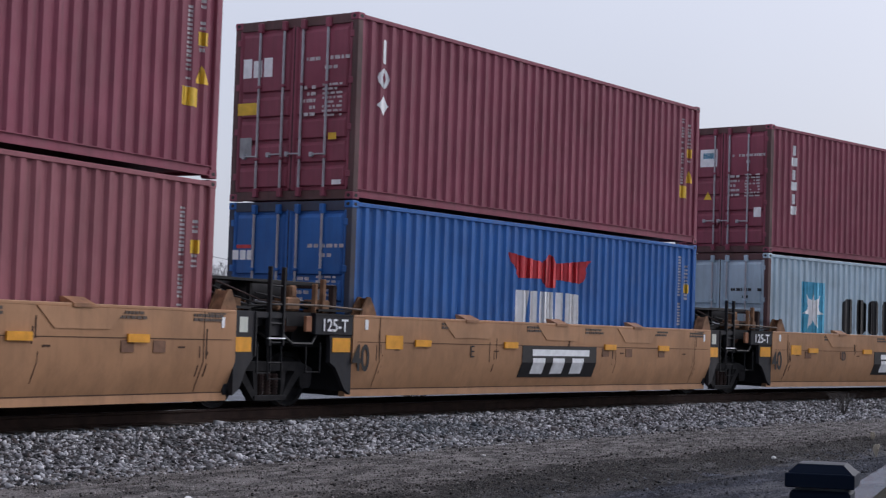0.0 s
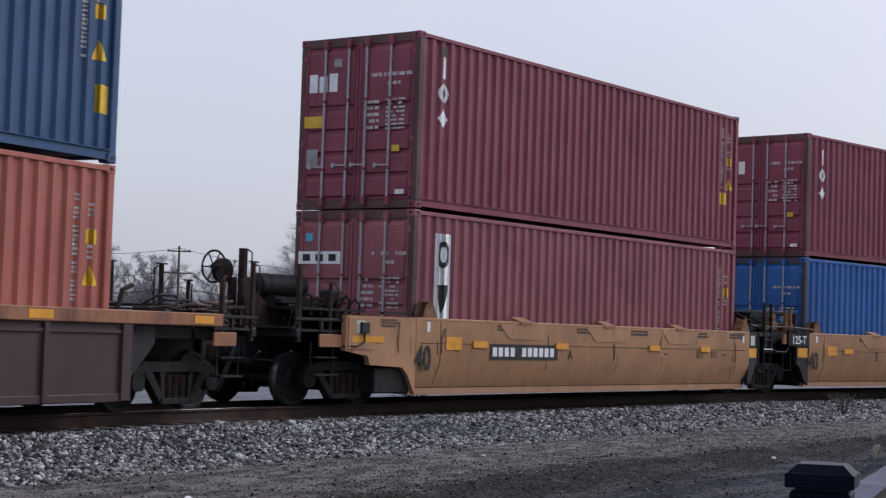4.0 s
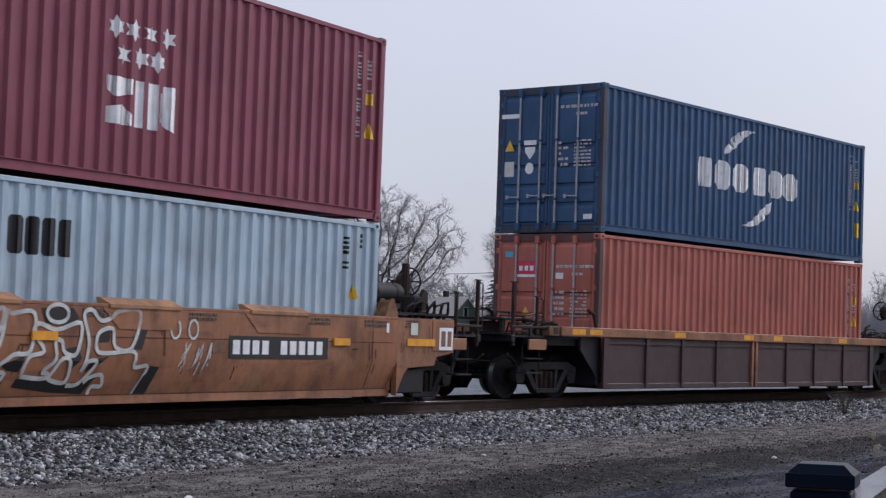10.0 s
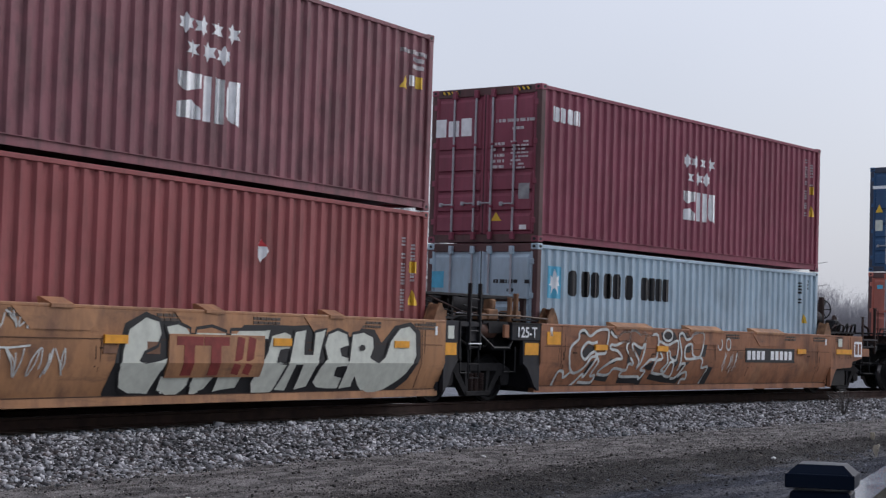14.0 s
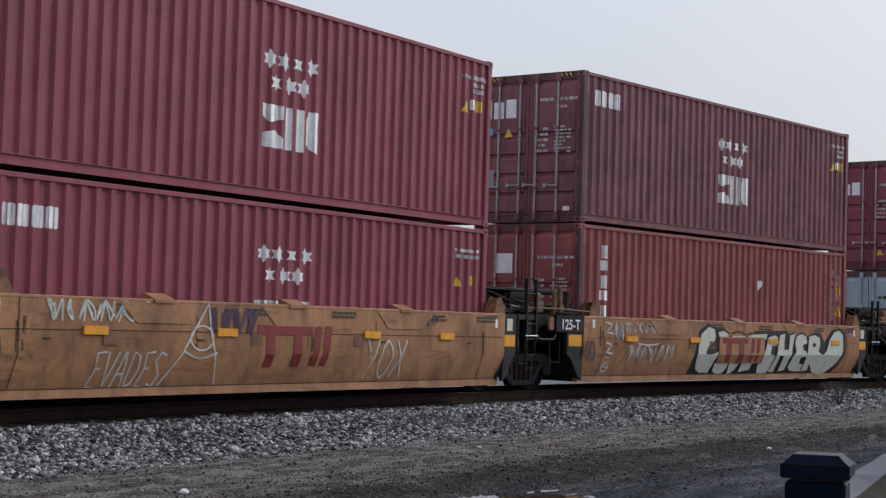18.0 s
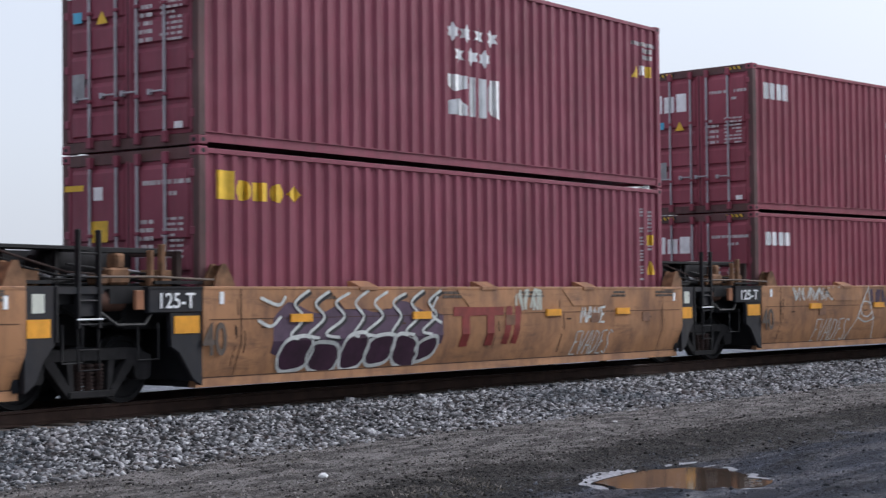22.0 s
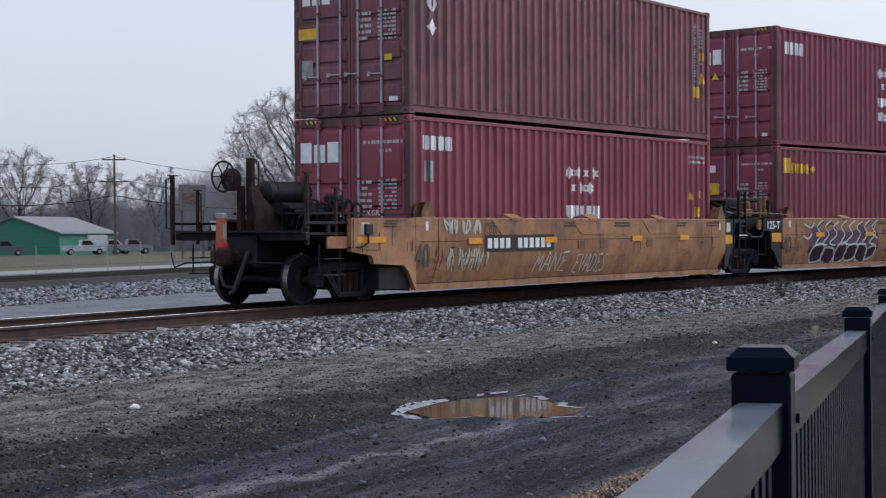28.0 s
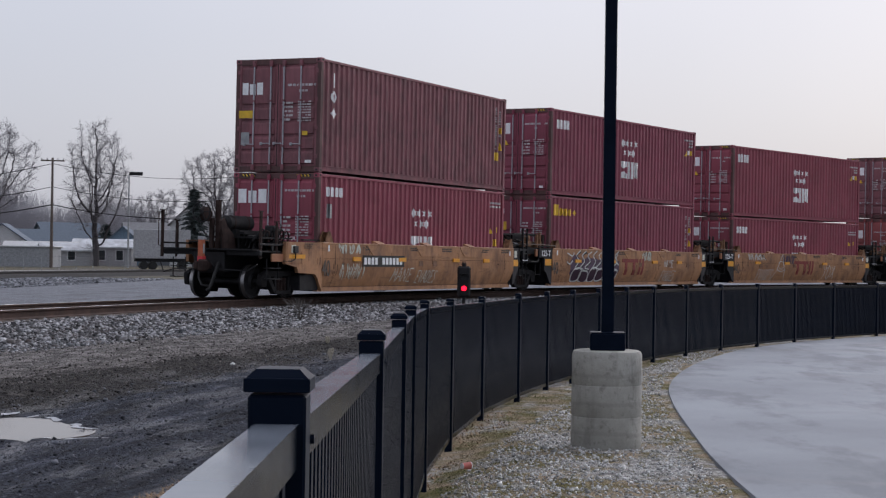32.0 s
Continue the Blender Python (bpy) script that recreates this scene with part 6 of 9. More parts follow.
for x, y, z, size in ((13.67, -7.04, -0.43, 0.05), (21.0, -7.2, -0.42, 0.035), (17.6, -8.2, -0.55, 0.03), (25.2, -10.2, -0.53, 0.04)):
    sh = Shape()
    bm = bmesh.new()
    bmesh.ops.create_icosphere(bm, subdivisions=2, radius=size)
    r = random.Random(int(x * 7))
    for q in bm.verts:
        q.co *= r.uniform(0.75, 1.15)
        q.co.z *= 0.6
    me = bpy.data.meshes.new("white_stone")
    bm.to_mesh(me)
    bm.free()
    me.materials.append(PALESTONE)
    whole("white_stone", me, None, "single pale stone lying on the verge", "stone", m=pose(x, y, z + size * 0.2))

# end-of-train marker on the last coupler
eot = train_thing("end_of_train_marker", 8, 0, "orange and white end-of-train marker on the rear coupler", "train marker")
ORANGE_RED = plain("orange_red_plastic", (0.42, 0.12, 0.055), 0.5, 0, 0.2)
part("marker_box", Shape().box(-9.76, -9.62, -0.08, 0.06, 0.88, 1.48, 0.02), ORANGE_RED, eot)
part("white_top", Shape().box(-9.765, -9.615, -0.085, 0.065, 1.43, 1.52, 0.015), GREY, eot, "scuffed white top")
part("red_plate", Shape().box(-9.772, -9.610, -0.088, 0.05, 0.87, 1.03), RED, eot, "red reflective plate")
part("side_print", Shape().box(-9.73, -9.65, -0.068, -0.081, 1.10, 1.34), GREY, eot)
part("marker_clamp", Shape().box(-9.75, -9.62, -0.08, 0.04, 0.66, 0.88, 0.01), DARK_STEEL, eot)
# ---- far side: trees, houses, poles ----
def at_angle(deg, dist, z=-0.55):
    a = radians(deg)
    return Vector((EYE.x + dist * math.cos(a), EYE.y + dist * math.sin(a), z))


def bare_tree(deg, dist, height, width, seed, label, trunk=0.35, low=0.2, fork=0.0, count=900):
    """A leafless tree whose limbs grow into a rounded crown, with fine twigs at their ends."""
    r = np.random.default_rng(seed)
    step = height / 46
    # places that the crown will fill, denser towards its outside
    a, c, t = r.uniform(0, 2 * np.pi, count), r.uniform(-1, 1, count), r.random(count) ** 0.40
    lump = 1 + 0.16 * np.sin(3 * a + seed) * np.sin(2.3 * c + 1.7 * seed) + 0.10 * np.sin(7 * a + 5 * c)
    ring = np.sqrt(1 - c * c) * t * lump
    half = height * (1 - low) / 2
    goal = np.stack([ring * np.cos(a) * width / 2, ring * np.sin(a) * width / 2, height - half + c * t * half * np.where(c > 0, 1, lump)], -1)
    goal[:, :2] *= (1 - fork * np.clip((height * 0.75 - goal[:, 2]) / height, 0, 1))[:, None]
    node, up = [np.array([0, 0, -0.3])], [-1]
    while node[-1][2] < height * low * 0.75:
        node.append(node[-1] + np.array([r.normal(0, 0.05), r.normal(0, 0.05), 1]) * step)
        up.append(len(node) - 2)
    best, who = np.full(count, 1e9), np.zeros(count, int)
    live, fresh = np.ones(count, bool), list(range(len(node)))
    for _ in range(130):
        for q in fresh:
            d = np.linalg.norm(goal - node[q], axis=1)
            near_ = d < best
            best[near_], who[near_] = d[near_], q
        live &= best > step * 1.6
        if not live.any():
            break
        pull = collections.defaultdict(lambda: np.zeros(3))
        for q, g in zip(who[live], goal[live]):
            pull[q] += (g - node[q]) / np.linalg.norm(g - node[q])
        fresh = []
        for q, g in pull.items():
            d = g / (np.linalg.norm(g) + 1e-6) + r.normal(0, 0.16, 3) + np.array([0, 0, 0.05])
            e = node[q] + d / np.linalg.norm(d) * step
            if min(np.linalg.norm(e - node[w]) for w in [q] + fresh[-40:]) > step * 0.2:
                node.append(e)
                up.append(q)
                fresh.append(len(node) - 1)
        if not fresh:
            break
    load = np.zeros(len(node))
    kids = np.zeros(len(node), int)
    for q in range(len(node) - 1, 0, -1):
        load[q] += 0.0 if kids[q] else 1.0
        load[up[q]] += load[q]
        kids[up[q]] += 1
    girth = np.maximum(trunk * (load / load[0]) ** 0.52, 0.016)
    limbs, twigs = Shape(), Shape()
    for q in range(1, len(node)):
        p = up[q]
        thick = girth[q] > 0.055
        (limbs if thick else twigs).rod(node[p], node[q], min(girth[p], girth[q] * 1.25), 6 if thick else 3, girth[q], caps=False)
        if girth[q] < 0.075:
            d = Vector(node[q] - node[p]).normalized()
            for _ in range(4):
                side = Vector(r.normal(0, 1, 3))
                e = Vector(node[q]) + (d + side * 0.55 + Vector((0, 0, 0.12))).normalized() * step * r.uniform(1.4, 3.4)
                twigs.rod(node[q], e, 0.015, 3, 0.008, caps=False)
                for k in (0.35, 0.7):
                    f = Vector(node[q]).lerp(e, k)
                    twigs.rod(f, f + (e - f) * 0.4 + Vector(r.normal(0, 1, 3)) * step * 0.55, 0.012, 3, 0.007, caps=False)
    tree = thing("bare_tree", Matrix.Translation(at_angle(deg, dist)), label, "tree", "bare trees")
    part("trunk", limbs.mesh("trunk", BARK, mend=False), BARK, tree)
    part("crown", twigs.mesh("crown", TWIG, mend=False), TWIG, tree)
    return tree


def conifer(deg, dist, height, width, seed):
    """Whorls of drooping boughs, each a spray of narrow needles tufts."""
    r = random.Random(seed)
    sh = Shape()
    for j in range(340):
        z = height * (0.05 + 0.93 * (j + r.random()) / 340)
        reach = (width * (1 - z / height) ** 0.8 + 0.15) * r.uniform(0.45, 1.15)
        a = r.uniform(0, 6.28)
        out = Vector((math.cos(a), math.sin(a), 0))
        across = Vector((-math.sin(a), math.cos(a), 0))
        for q in range(9):
            t = (q + r.random()) / 9
            c = out * reach * t + Vector((0, 0, z + 0.25 * reach * t * (1 - 1.4 * t)))
            s = 0.24 + 0.40 * (1 - t) * r.random()
            b = across * r.uniform(-1, 1) * s * 2 + out * s * r.uniform(0.6, 1.4) + Vector((0, 0, r.uniform(-0.5, 0.1) * s))
            w = b.cross(Vector((r.gauss(0, 1), r.gauss(0, 1), r.gauss(0, 1)))).normalized() * s * 0.42
            sh.add([c - w, c + w, c + b], [(0, 1, 2)])
    tree = thing("conifer", Matrix.Translation(at_angle(deg, dist)), "dark green conifer among bare trees", "tree", "conifers")
    part("trunk", Shape().rod((0, 0, -0.2), (0, 0, height * 0.95), 0.2, 8, 0.03), BARK, tree)
    part("crown", sh.mesh("crown", NEEDLE, mend=False), NEEDLE, tree)


def house(deg, dist, wide, deep, eave, ridge, wall, roof, label, turn=0.0, windows=((-0.25, 1.0), (0.25, 1.0)), chimney=False, door=None, gable=False):
    h = thing("house", Matrix.Translation(at_angle(deg, dist)) @ Matrix.Rotation(radians(deg - 90 + turn), 4, "Z"), label, "house", "far houses")
    a, b = wide / 2, deep / 2
    part("wall", Shape().box(-a, a, -b, b, -0.3, eave), wall, h)
    part("gable", Shape().prism([(-b, eave), (b, eave), (0, ridge)], "x", -a, a), wall, h)
    o = 0.35
    rf = Shape()
    for s in (-1, 1):
        rf.add([(-a - o, s * (b + o), eave - 0.12), (a + o, s * (b + o), eave - 0.12), (a + o, 0, ridge + 0.1), (-a - o, 0, ridge + 0.1),
                (-a - o, s * (b + o), eave - 0.3), (a + o, s * (b + o), eave - 0.3), (a + o, 0, ridge - 0.08), (-a - o, 0, ridge - 0.08)],
               [(0, 1, 2, 3), (4, 7, 6, 5), (0, 4, 5, 1), (1, 5, 6, 2), (3, 7, 4, 0)])
    ro = part("roof", rf, roof, h)
    if chimney:
        part("chimney", Shape().box(-0.3, 0.3, 0.4, 1.0, ridge - 0.8, ridge + 0.9, 0.02), RUST_STEEL, ro)
    for fx, z in windows:
        win = part("window", Shape().box(fx * wide - 0.45, fx * wide + 0.45, -b - 0.05, -b + 0.02, z, z + 1.3), WINDOW_DARK, h, "dark window")
        part("frame", Shape().box(fx * wide - 0.55, fx * wide + 0.55, -b - 0.07, -b, z - 0.1, z).box(fx * wide - 0.55, fx * wide + 0.55, -b - 0.07, -b, z + 1.3, z + 1.4).box(fx * wide - 0.55, fx * wide - 0.45, -b - 0.07, -b, z, z + 1.3).box(fx * wide + 0.45, fx * wide + 0.55, -b - 0.07, -b, z, z + 1.3), HOUSE_WHITE, win)
    if gable:
        win = part("window", Shape().box(a - 0.02, a + 0.05, -0.4, 0.4, eave + 0.2, eave + 1.5), WINDOW_DARK, h, "dark gable window")
        part("frame", Shape().box(a, a + 0.08, -0.55, -0.4, eave + 0.1, eave + 1.6).box(a, a + 0.08, 0.4, 0.55, eave + 0.1, eave + 1.6).box(a, a + 0.08, -0.4, 0.4, eave + 1.5, eave + 1.6).box(a, a + 0.08, -0.4, 0.4, eave + 0.1, eave + 0.2), HOUSE_WHITE, win)
    if door is not None:
        part("door", Shape().box(door * wide - 0.5, door * wide + 0.5, -b - 0.06, -b + 0.02, 0, 2.1), HOUSE_DARK, h)
    return h


house(32.9, 232, 16, 13, 2.9, 4.9, SHED_GREEN, ROOF_GREY, "long low green sheet metal shed with a grey roof", 62, ((0.3, 1.0),), door=0.1)
house(21.75, 230, 7.6, 7.0, 4.4, 7.2, HOUSE_GREEN, ROOF_PALE, "sage green two-storey house with a pale gabled roof", -36, ((-0.22, 0.9), (0.28, 0.9)), True, None, True)
house(23.9, 226, 6.5, 6, 2.3, 3.3, HOUSE_WHITE, ROOF_BLUE, "small white garage with a low roof", 0, ((-0.25, 0.9),), door=0.2)
house(20.4, 236, 6, 6, 2.8, 3.6, HOUSE_DARK, ROOF_BLUE, "low dark house behind a fence", 8, ((0.2, 0.9),))
house(19.1, 240, 6, 6, 2.6, 3.8, HOUSE_DARK, ROOF_GREY, "grey outbuilding behind bare trees", 10)
house(18.1, 246, 5, 7, 3.2, 5.6, HOUSE_WHITE, ROOF_BLUE, "white gabled house with a blue-grey roof", 80, ((0.0, 1.0),))
house(17.75, 252, 7.5, 7, 2.8, 5.0, HOUSE_WHITE, ROOF_BLUE, "white house with a long slate-blue roof", 12)
house(16.95, 232, 9, 6, 2.3, 3.1, DARKRED, HOUSE_WHITE, "low dark red shop with a snow-white roof", -4, ((-0.35, 0.8), (-0.1, 0.8)), door=0.18)
house(16.1, 262, 9, 8, 3.4, 6.2, HOUSE_DARK, ROOF_BLUE, "tall dark house with a slate-blue roof", 20)
house(14.9, 238, 8, 6, 2.7, 3.6, HOUSE_PALE, ROOF_SNOW, "pale low house with a snowy roof", -8, ((-0.3, 0.8), (0.0, 0.8), (0.3, 0.8)))
house(13.2, 262, 10, 8, 3.6, 6.4, HOUSE_DARK, ROOF_GREY, "grey house behind a box trailer", 10)
house(11.9, 245, 6, 7, 6.0, 9.4, HOUSE_WHITE, ROOF_GREY, "tall white gabled house", 85, ((0.0, 3.4), (0.0, 0.9)))
house(14.25, 250, 5, 5, 3.2, 5.6, HOUSE_BLUE, ROOF_BLUE, "blue gabled house behind a trailer", 82, ((0.0, 3.0),))
house(16.2, 228, 6, 5, 2.2, 2.9, HOUSE_PALE, ROOF_SNOW, "low grey building with a snowy roof", 6, ((0.1, 0.8),))
house(26.5, 255, 8, 7, 2.8, 4.4, HOUSE_DARK, ROOF_GREY, "low grey house beyond the yard", 5)

bare_tree(24.2, 205, 20.1, 22.5, 11, "large spreading bare tree against the sky", 0.70, 0.10, 0.2, 1500)
bare_tree(18.85, 225, 19.2, 14.5, 12, "tall bare tree behind the houses", 0.50, 0.22, 0.9, 900)
bare_tree(15.2, 225, 19.2, 8.5, 13, "slender bare tree behind the houses", 0.42, 0.16, 0.0, 600)
bare_tree(11.2, 235, 16.5, 11.5, 14, "bare tree with dense fine twigs", 0.40, 0.2, 0.6, 700)
bare_tree(25.9, 240, 13, 12, 15, "bare tree at the edge of the yard", 0.36, 0.2, 0.4, 500)
bare_tree(31.4, 262, 14, 12, 16, "bare tree behind the green shed", 0.34, 0.2, 0.4, 500)
bare_tree(33.6, 262, 16, 14, 17, "bare tree behind the green shed", 0.36, 0.2, 0.4, 550)
bare_tree(35.6, 255, 14, 12, 24, "bare tree behind the green shed", 0.34, 0.2, 0.4, 450)
bare_tree(21.3, 268, 12, 11, 18, "bare tree behind a house", 0.32, 0.2, 0.4, 400)
bare_tree(13.1, 268, 12, 10, 19, "bare tree far behind the houses", 0.30, 0.2, 0.4, 400)
bare_tree(29.2, 268, 13, 12, 20, "bare tree in a far thicket", 0.30, 0.2, 0.4, 450)
bare_tree(6.5, 250, 14.5, 11, 22, "bare tree far behind the train", 0.34, 0.2, 0.4, 400)
conifer(19.8, 230, 11.6, 6.2, 31)
conifer(12.0, 228, 10.5, 3.8, 32)
conifer(14.9, 252, 6.0, 2.2, 33)
conifer(27.2, 262, 5.5, 2.2, 34)


def thicket(name, n, a0, a1, dist, tall, seed, label):
    """Winter woods far off: many thin stems, each with a few upright side twigs."""
    r = np.random.default_rng(seed)
    a = np.radians(r.uniform(a0, a1, n))
    d = dist + r.uniform(-18, 18, n)
    x, y = d * np.cos(a) + EYE.x, d * np.sin(a) + EYE.y
    h = tall * (0.72 + 0.28 * np.sin(a * 61 + 1) * np.sin(a * 23)) * r.uniform(0.45, 1.1, n)
    side = np.stack([-np.sin(a), np.cos(a), 0 * a], -1)
    base = np.stack([x, y, np.full(n, -0.6)], -1)
    lean = side * (r.normal(0, 0.12, n) * h)[:, None] + np.stack([0 * h, 0 * h, h], -1)
    out = []
    def blade(p, e, w):
        out.append(np.stack([p - side * w, p + side * w, e], 1))
    blade(base, base + lean, 0.045)
    for _ in range(7):
        p = base + lean * r.uniform(0.25, 0.9, n)[:, None]
        e = p + side * (r.normal(0, 0.13, n) * h)[:, None] + np.stack([0 * h, 0 * h, h * r.uniform(0.08, 0.25, n)], -1)
        blade(p, e, 0.022)
    pts = np.concatenate(out).reshape(-1, 3)
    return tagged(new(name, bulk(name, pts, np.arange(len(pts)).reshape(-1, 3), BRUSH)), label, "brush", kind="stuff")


# the woods' pale grey has distance haze in it
thicket("far_brush", 24000, 2, 46, 300, 14.0, 41, "leafless woods along the horizon, coloured pale grey for haze")
thicket("far_brush", 9000, 25, 46, 278, 12.0, 42, "leafless brush behind the shed, coloured pale grey for haze")

# road and wire fence beyond the yard
far_road = sweep([(13.0, -0.38), (19.0, -0.38)], [-58 + 3 * j for j in range(52)], siding, False)
whole("road", far_road, plain("pale_far_road", (0.26, 0.25, 0.245), 0.9), "pale road beyond the railway yard", "road", kind="structure")
wire = thing("wire_fence", Matrix(), "low wire fence beyond the railway yard", "fence")
for j in range(40):
    q = siding(-50 + 3.2 * j, 10.0, -0.45)
    part("fence_post", Shape().rod(q, q + Vector((0, 0, 1.5)), 0.025, 6), GREY, wire)
for z in (0.5, 1.4):
    part("rail_wire", Shape().pipe([siding(-50 + 3.2 * j, 10.0, -0.45 + z) for j in range(40)], 0.009, 4), DARK_STEEL, wire)


def utility_pole(deg, dist, tall, arms, label, turn=0.0):
    p = thing("utility_pole", Matrix.Translation(at_angle(deg, dist)) @ Matrix.Rotation(radians(deg - 90 + turn), 4, "Z"), label, "utility pole", "utility poles")
    part("pole", Shape().rod((0, 0, -0.3), (0, 0, tall), 0.19, 10, 0.12), TIMBER, p)
    for z, w in arms:
        arm = part("crossarm", Shape().box(-w, w, -0.08, 0.08, z, z + 0.16), TIMBER, p)
        for s in (-0.9, -0.45, 0.45, 0.9):
            part("insulator", Shape().rod((s * w, 0, z + 0.16), (s * w, 0, z + 0.36), 0.05, 6), GREY, arm)
    return p


utility_pole(30.59, 205, 11.9, ((11.2, 1.4), (8.6, 1.7)), "weathered utility pole with two crossarms")
utility_pole(16.63, 195, 12.3, ((11.9, 1.3),), "weathered utility pole with one crossarm")
utility_pole(23.4, 250, 11.0, ((10.4, 1.2),), "weathered utility pole behind the trees")
utility_pole(37.5, 190, 11.5, ((10.9, 1.4),), "weathered utility pole by the yard")
lamp2 = thing("street_lamp", Matrix.Translation(at_angle(14.15, 205)) @ Matrix.Rotation(radians(14 - 90), 4, "Z"), "tall far street lamp with a flat head", "street lamp")
part("pole", Shape().rod((0, 0, -0.3), (0, 0, 11.2), 0.12, 8, 0.08), GREY, lamp2)
part("lamp_head", Shape().box(0, 1.6, -0.25, 0.25, 11.0, 11.4, 0.04), DARK_STEEL, lamp2)


def wires(a, b, za, zb, sag):
    p, q = at_angle(*a, za), at_angle(*b, zb)
    pts = [p.lerp(q, j / 14) - Vector((0, 0, sag * 4 * (j / 14) * (1 - j / 14))) for j in range(15)]
    return pts


for za in (11.4, 8.8, 6.8):
    for a, b in (((37.5, 190), (30.59, 205)), ((30.59, 205), (23.4, 250)), ((23.4, 250), (16.63, 195)), ((16.63, 195), (9.0, 200))):
        whole("overhead_wire", Shape().pipe(wires(a, b, za - 0.3, za - 0.3, 1.3), 0.035 if za > 7 else 0.06, 4), DARK_STEEL, "thin black overhead wire between poles", "wire", "overhead wires")

BOARD_GREY = plain("weathered_board_frame", (0.16, 0.165, 0.17), 0.8)
BOARD_PRINT = plain("faded_brown_print", (0.17, 0.11, 0.09), 0.8, 0, 0.4)
board = thing("billboard", Matrix.Translation(at_angle(28.05, 150)) @ Matrix.Rotation(radians(28 - 90 + 25), 4, "Z"), "small framed billboard on posts", "billboard")
part("panel", Shape().box(-1.3, 1.3, -0.06, 0.06, 4.2, 6.5, 0.02), BOARD_GREY, board)
part("picture", Shape().box(-1.0, 0.7, -0.075, -0.062, 4.75, 5.75), BOARD_PRINT, board, "faded brown picture panel")
for x in (-1.0, 1.0):
    part("post", Shape().box(x - 0.08, x + 0.08, -0.05, 0.05, -0.2, 4.2), TIMBER, board)


def pickup(deg, dist, turn, paint_, label, boxy=False):
    car = thing("pickup_truck", Matrix.Translation(at_angle(deg, dist)) @ Matrix.Rotation(radians(deg - 90 + turn), 4, "Z"), label, "truck", "far parked trucks")
    part("body", Shape().prism([(-2.7, 0.45), (2.6, 0.45), (2.75, 0.8), (2.65, 1.1), (1.3, 1.15), (-2.7, 1.15)], "y", -0.95, 0.95), paint_, car)
    part("cab", Shape().prism([(-0.6, 1.15), (1.4, 1.15), (0.75, 1.85), (-0.45, 1.85)], "y", -0.85, 0.85), paint_, car)
    part("side_window", Shape().prism([(-0.4, 1.2), (1.1, 1.2), (0.65, 1.75), (-0.35, 1.75)], "y", -0.87, 0.87), WINDOW_DARK, car)
    if boxy:
        part("cargo_box", Shape().box(-2.7, -0.5, -0.95, 0.95, 1.1, 2.4, 0.04), paint_, car)
    for x in (-1.75, 1.75):
        for y in (-0.88, 0.88):
            wheel = part("wheel", Shape().rod((x, y - 0.12, 0.38), (x, y + 0.12, 0.38), 0.38, 14), RUBBER, car)
            part("rim", Shape().rod((x, y - 0.13, 0.38), (x, y + 0.13, 0.38), 0.2, 10), ZINC, wheel)


pickup(31.6, 215, 8, HOUSE_WHITE, "white parked pickup truck by the green shed")
pickup(30.75, 218, 8, HOUSE_WHITE, "white parked truck with a cargo box", True)
pickup(30.1, 216, 10, GREY, "grey parked pickup truck by the shed")
pickup(34.2, 214, 5, HOUSE_DARK, "dark parked pickup truck by the shed")
trailer = thing("box_trailer", Matrix.Translation(at_angle(13.05, 190)) @ Matrix.Rotation(radians(13 - 90 + 6), 4, "Z"), "plain grey box trailer parked by the houses", "trailer")
part("box", Shape().box(-3.0, 3.0, -1.2, 1.2, 1.2, 4.4, 0.05), HOUSE_PALE, trailer)
part("chassis", Shape().box(-2.9, 2.9, -0.9, 0.9, 0.85, 1.2), DARK_STEEL, trailer)
for x in (-2.0, -1.0, 2.2):
    part("wheel", Shape().rod((x, -1.1, 0.45), (x, 1.1, 0.45), 0.45, 14), RUBBER, trailer)
shed_box = thing("storage_shed", Matrix.Translation(at_angle(17.3, 205)), "small pale storage shed beside the road", "shed")
part("wall", Shape().box(-1.6, 1.6, -3.2, 3.2, -0.1, 2.3), GREY, shed_box)
part("roof", Shape().box(-1.8, 1.8, -3.4, 3.4, 2.3, 2.45, 0.03), HOUSE_WHITE, shed_box)
# ---- painted markings ----
NEAR = -WID / 2 + 0.012


def clip_x(poly, x, keep_right):
    out = []
    for (ax, az), (bx, bz) in zip(poly, poly[1:] + poly[:1]):
        ina, inb = (ax >= x) == keep_right or ax == x, (bx >= x) == keep_right or bx == x
        if ina:
            out.append((ax, az))
        if ina != inb and ax != bx:
            k = (x - ax) / (bx - ax)
            out.append((x, az + k * (bz - az)))
    return out


def side_shape(parent, name, mat, polys, label="", proud=0.004):
    """Painted outlines (x, z) that follow the pressing of the near side; large marks go piece by piece."""
    if name in ("wordmark", "address_block", "star_emblem") and len(polys) > 1:
        return [side_shape(parent, name, mat, [q], label, proud) for q in polys]
    sh = Shape()
    for poly in polys:
        lo, hi = min(q[0] for q in poly), max(q[0] for q in poly)
        cuts = [lo] + [x for x in WAVE_X if lo + 1e-3 < x < hi - 1e-3] + [hi]
        for a, b in zip(cuts, cuts[1:]):
            piece = clip_x(clip_x(list(poly), a, True), b, False)
            if len(piece) > 2:
                sh.add([(x, NEAR + wave(min(max(x, a + 1e-4), b - 1e-4)) - proud, z) for x, z in piece], [tuple(range(len(piece)))])
    me = sh.mesh(name, mat)
    bm = bmesh.new()
    bm.from_mesh(me)
    bmesh.ops.remove_doubles(bm, verts=list(bm.verts), dist=6e-4)
    bm.to_mesh(me)
    bm.free()
    return part(name, me, mat, parent, label, "stuff" if len(polys) > 5 else "")


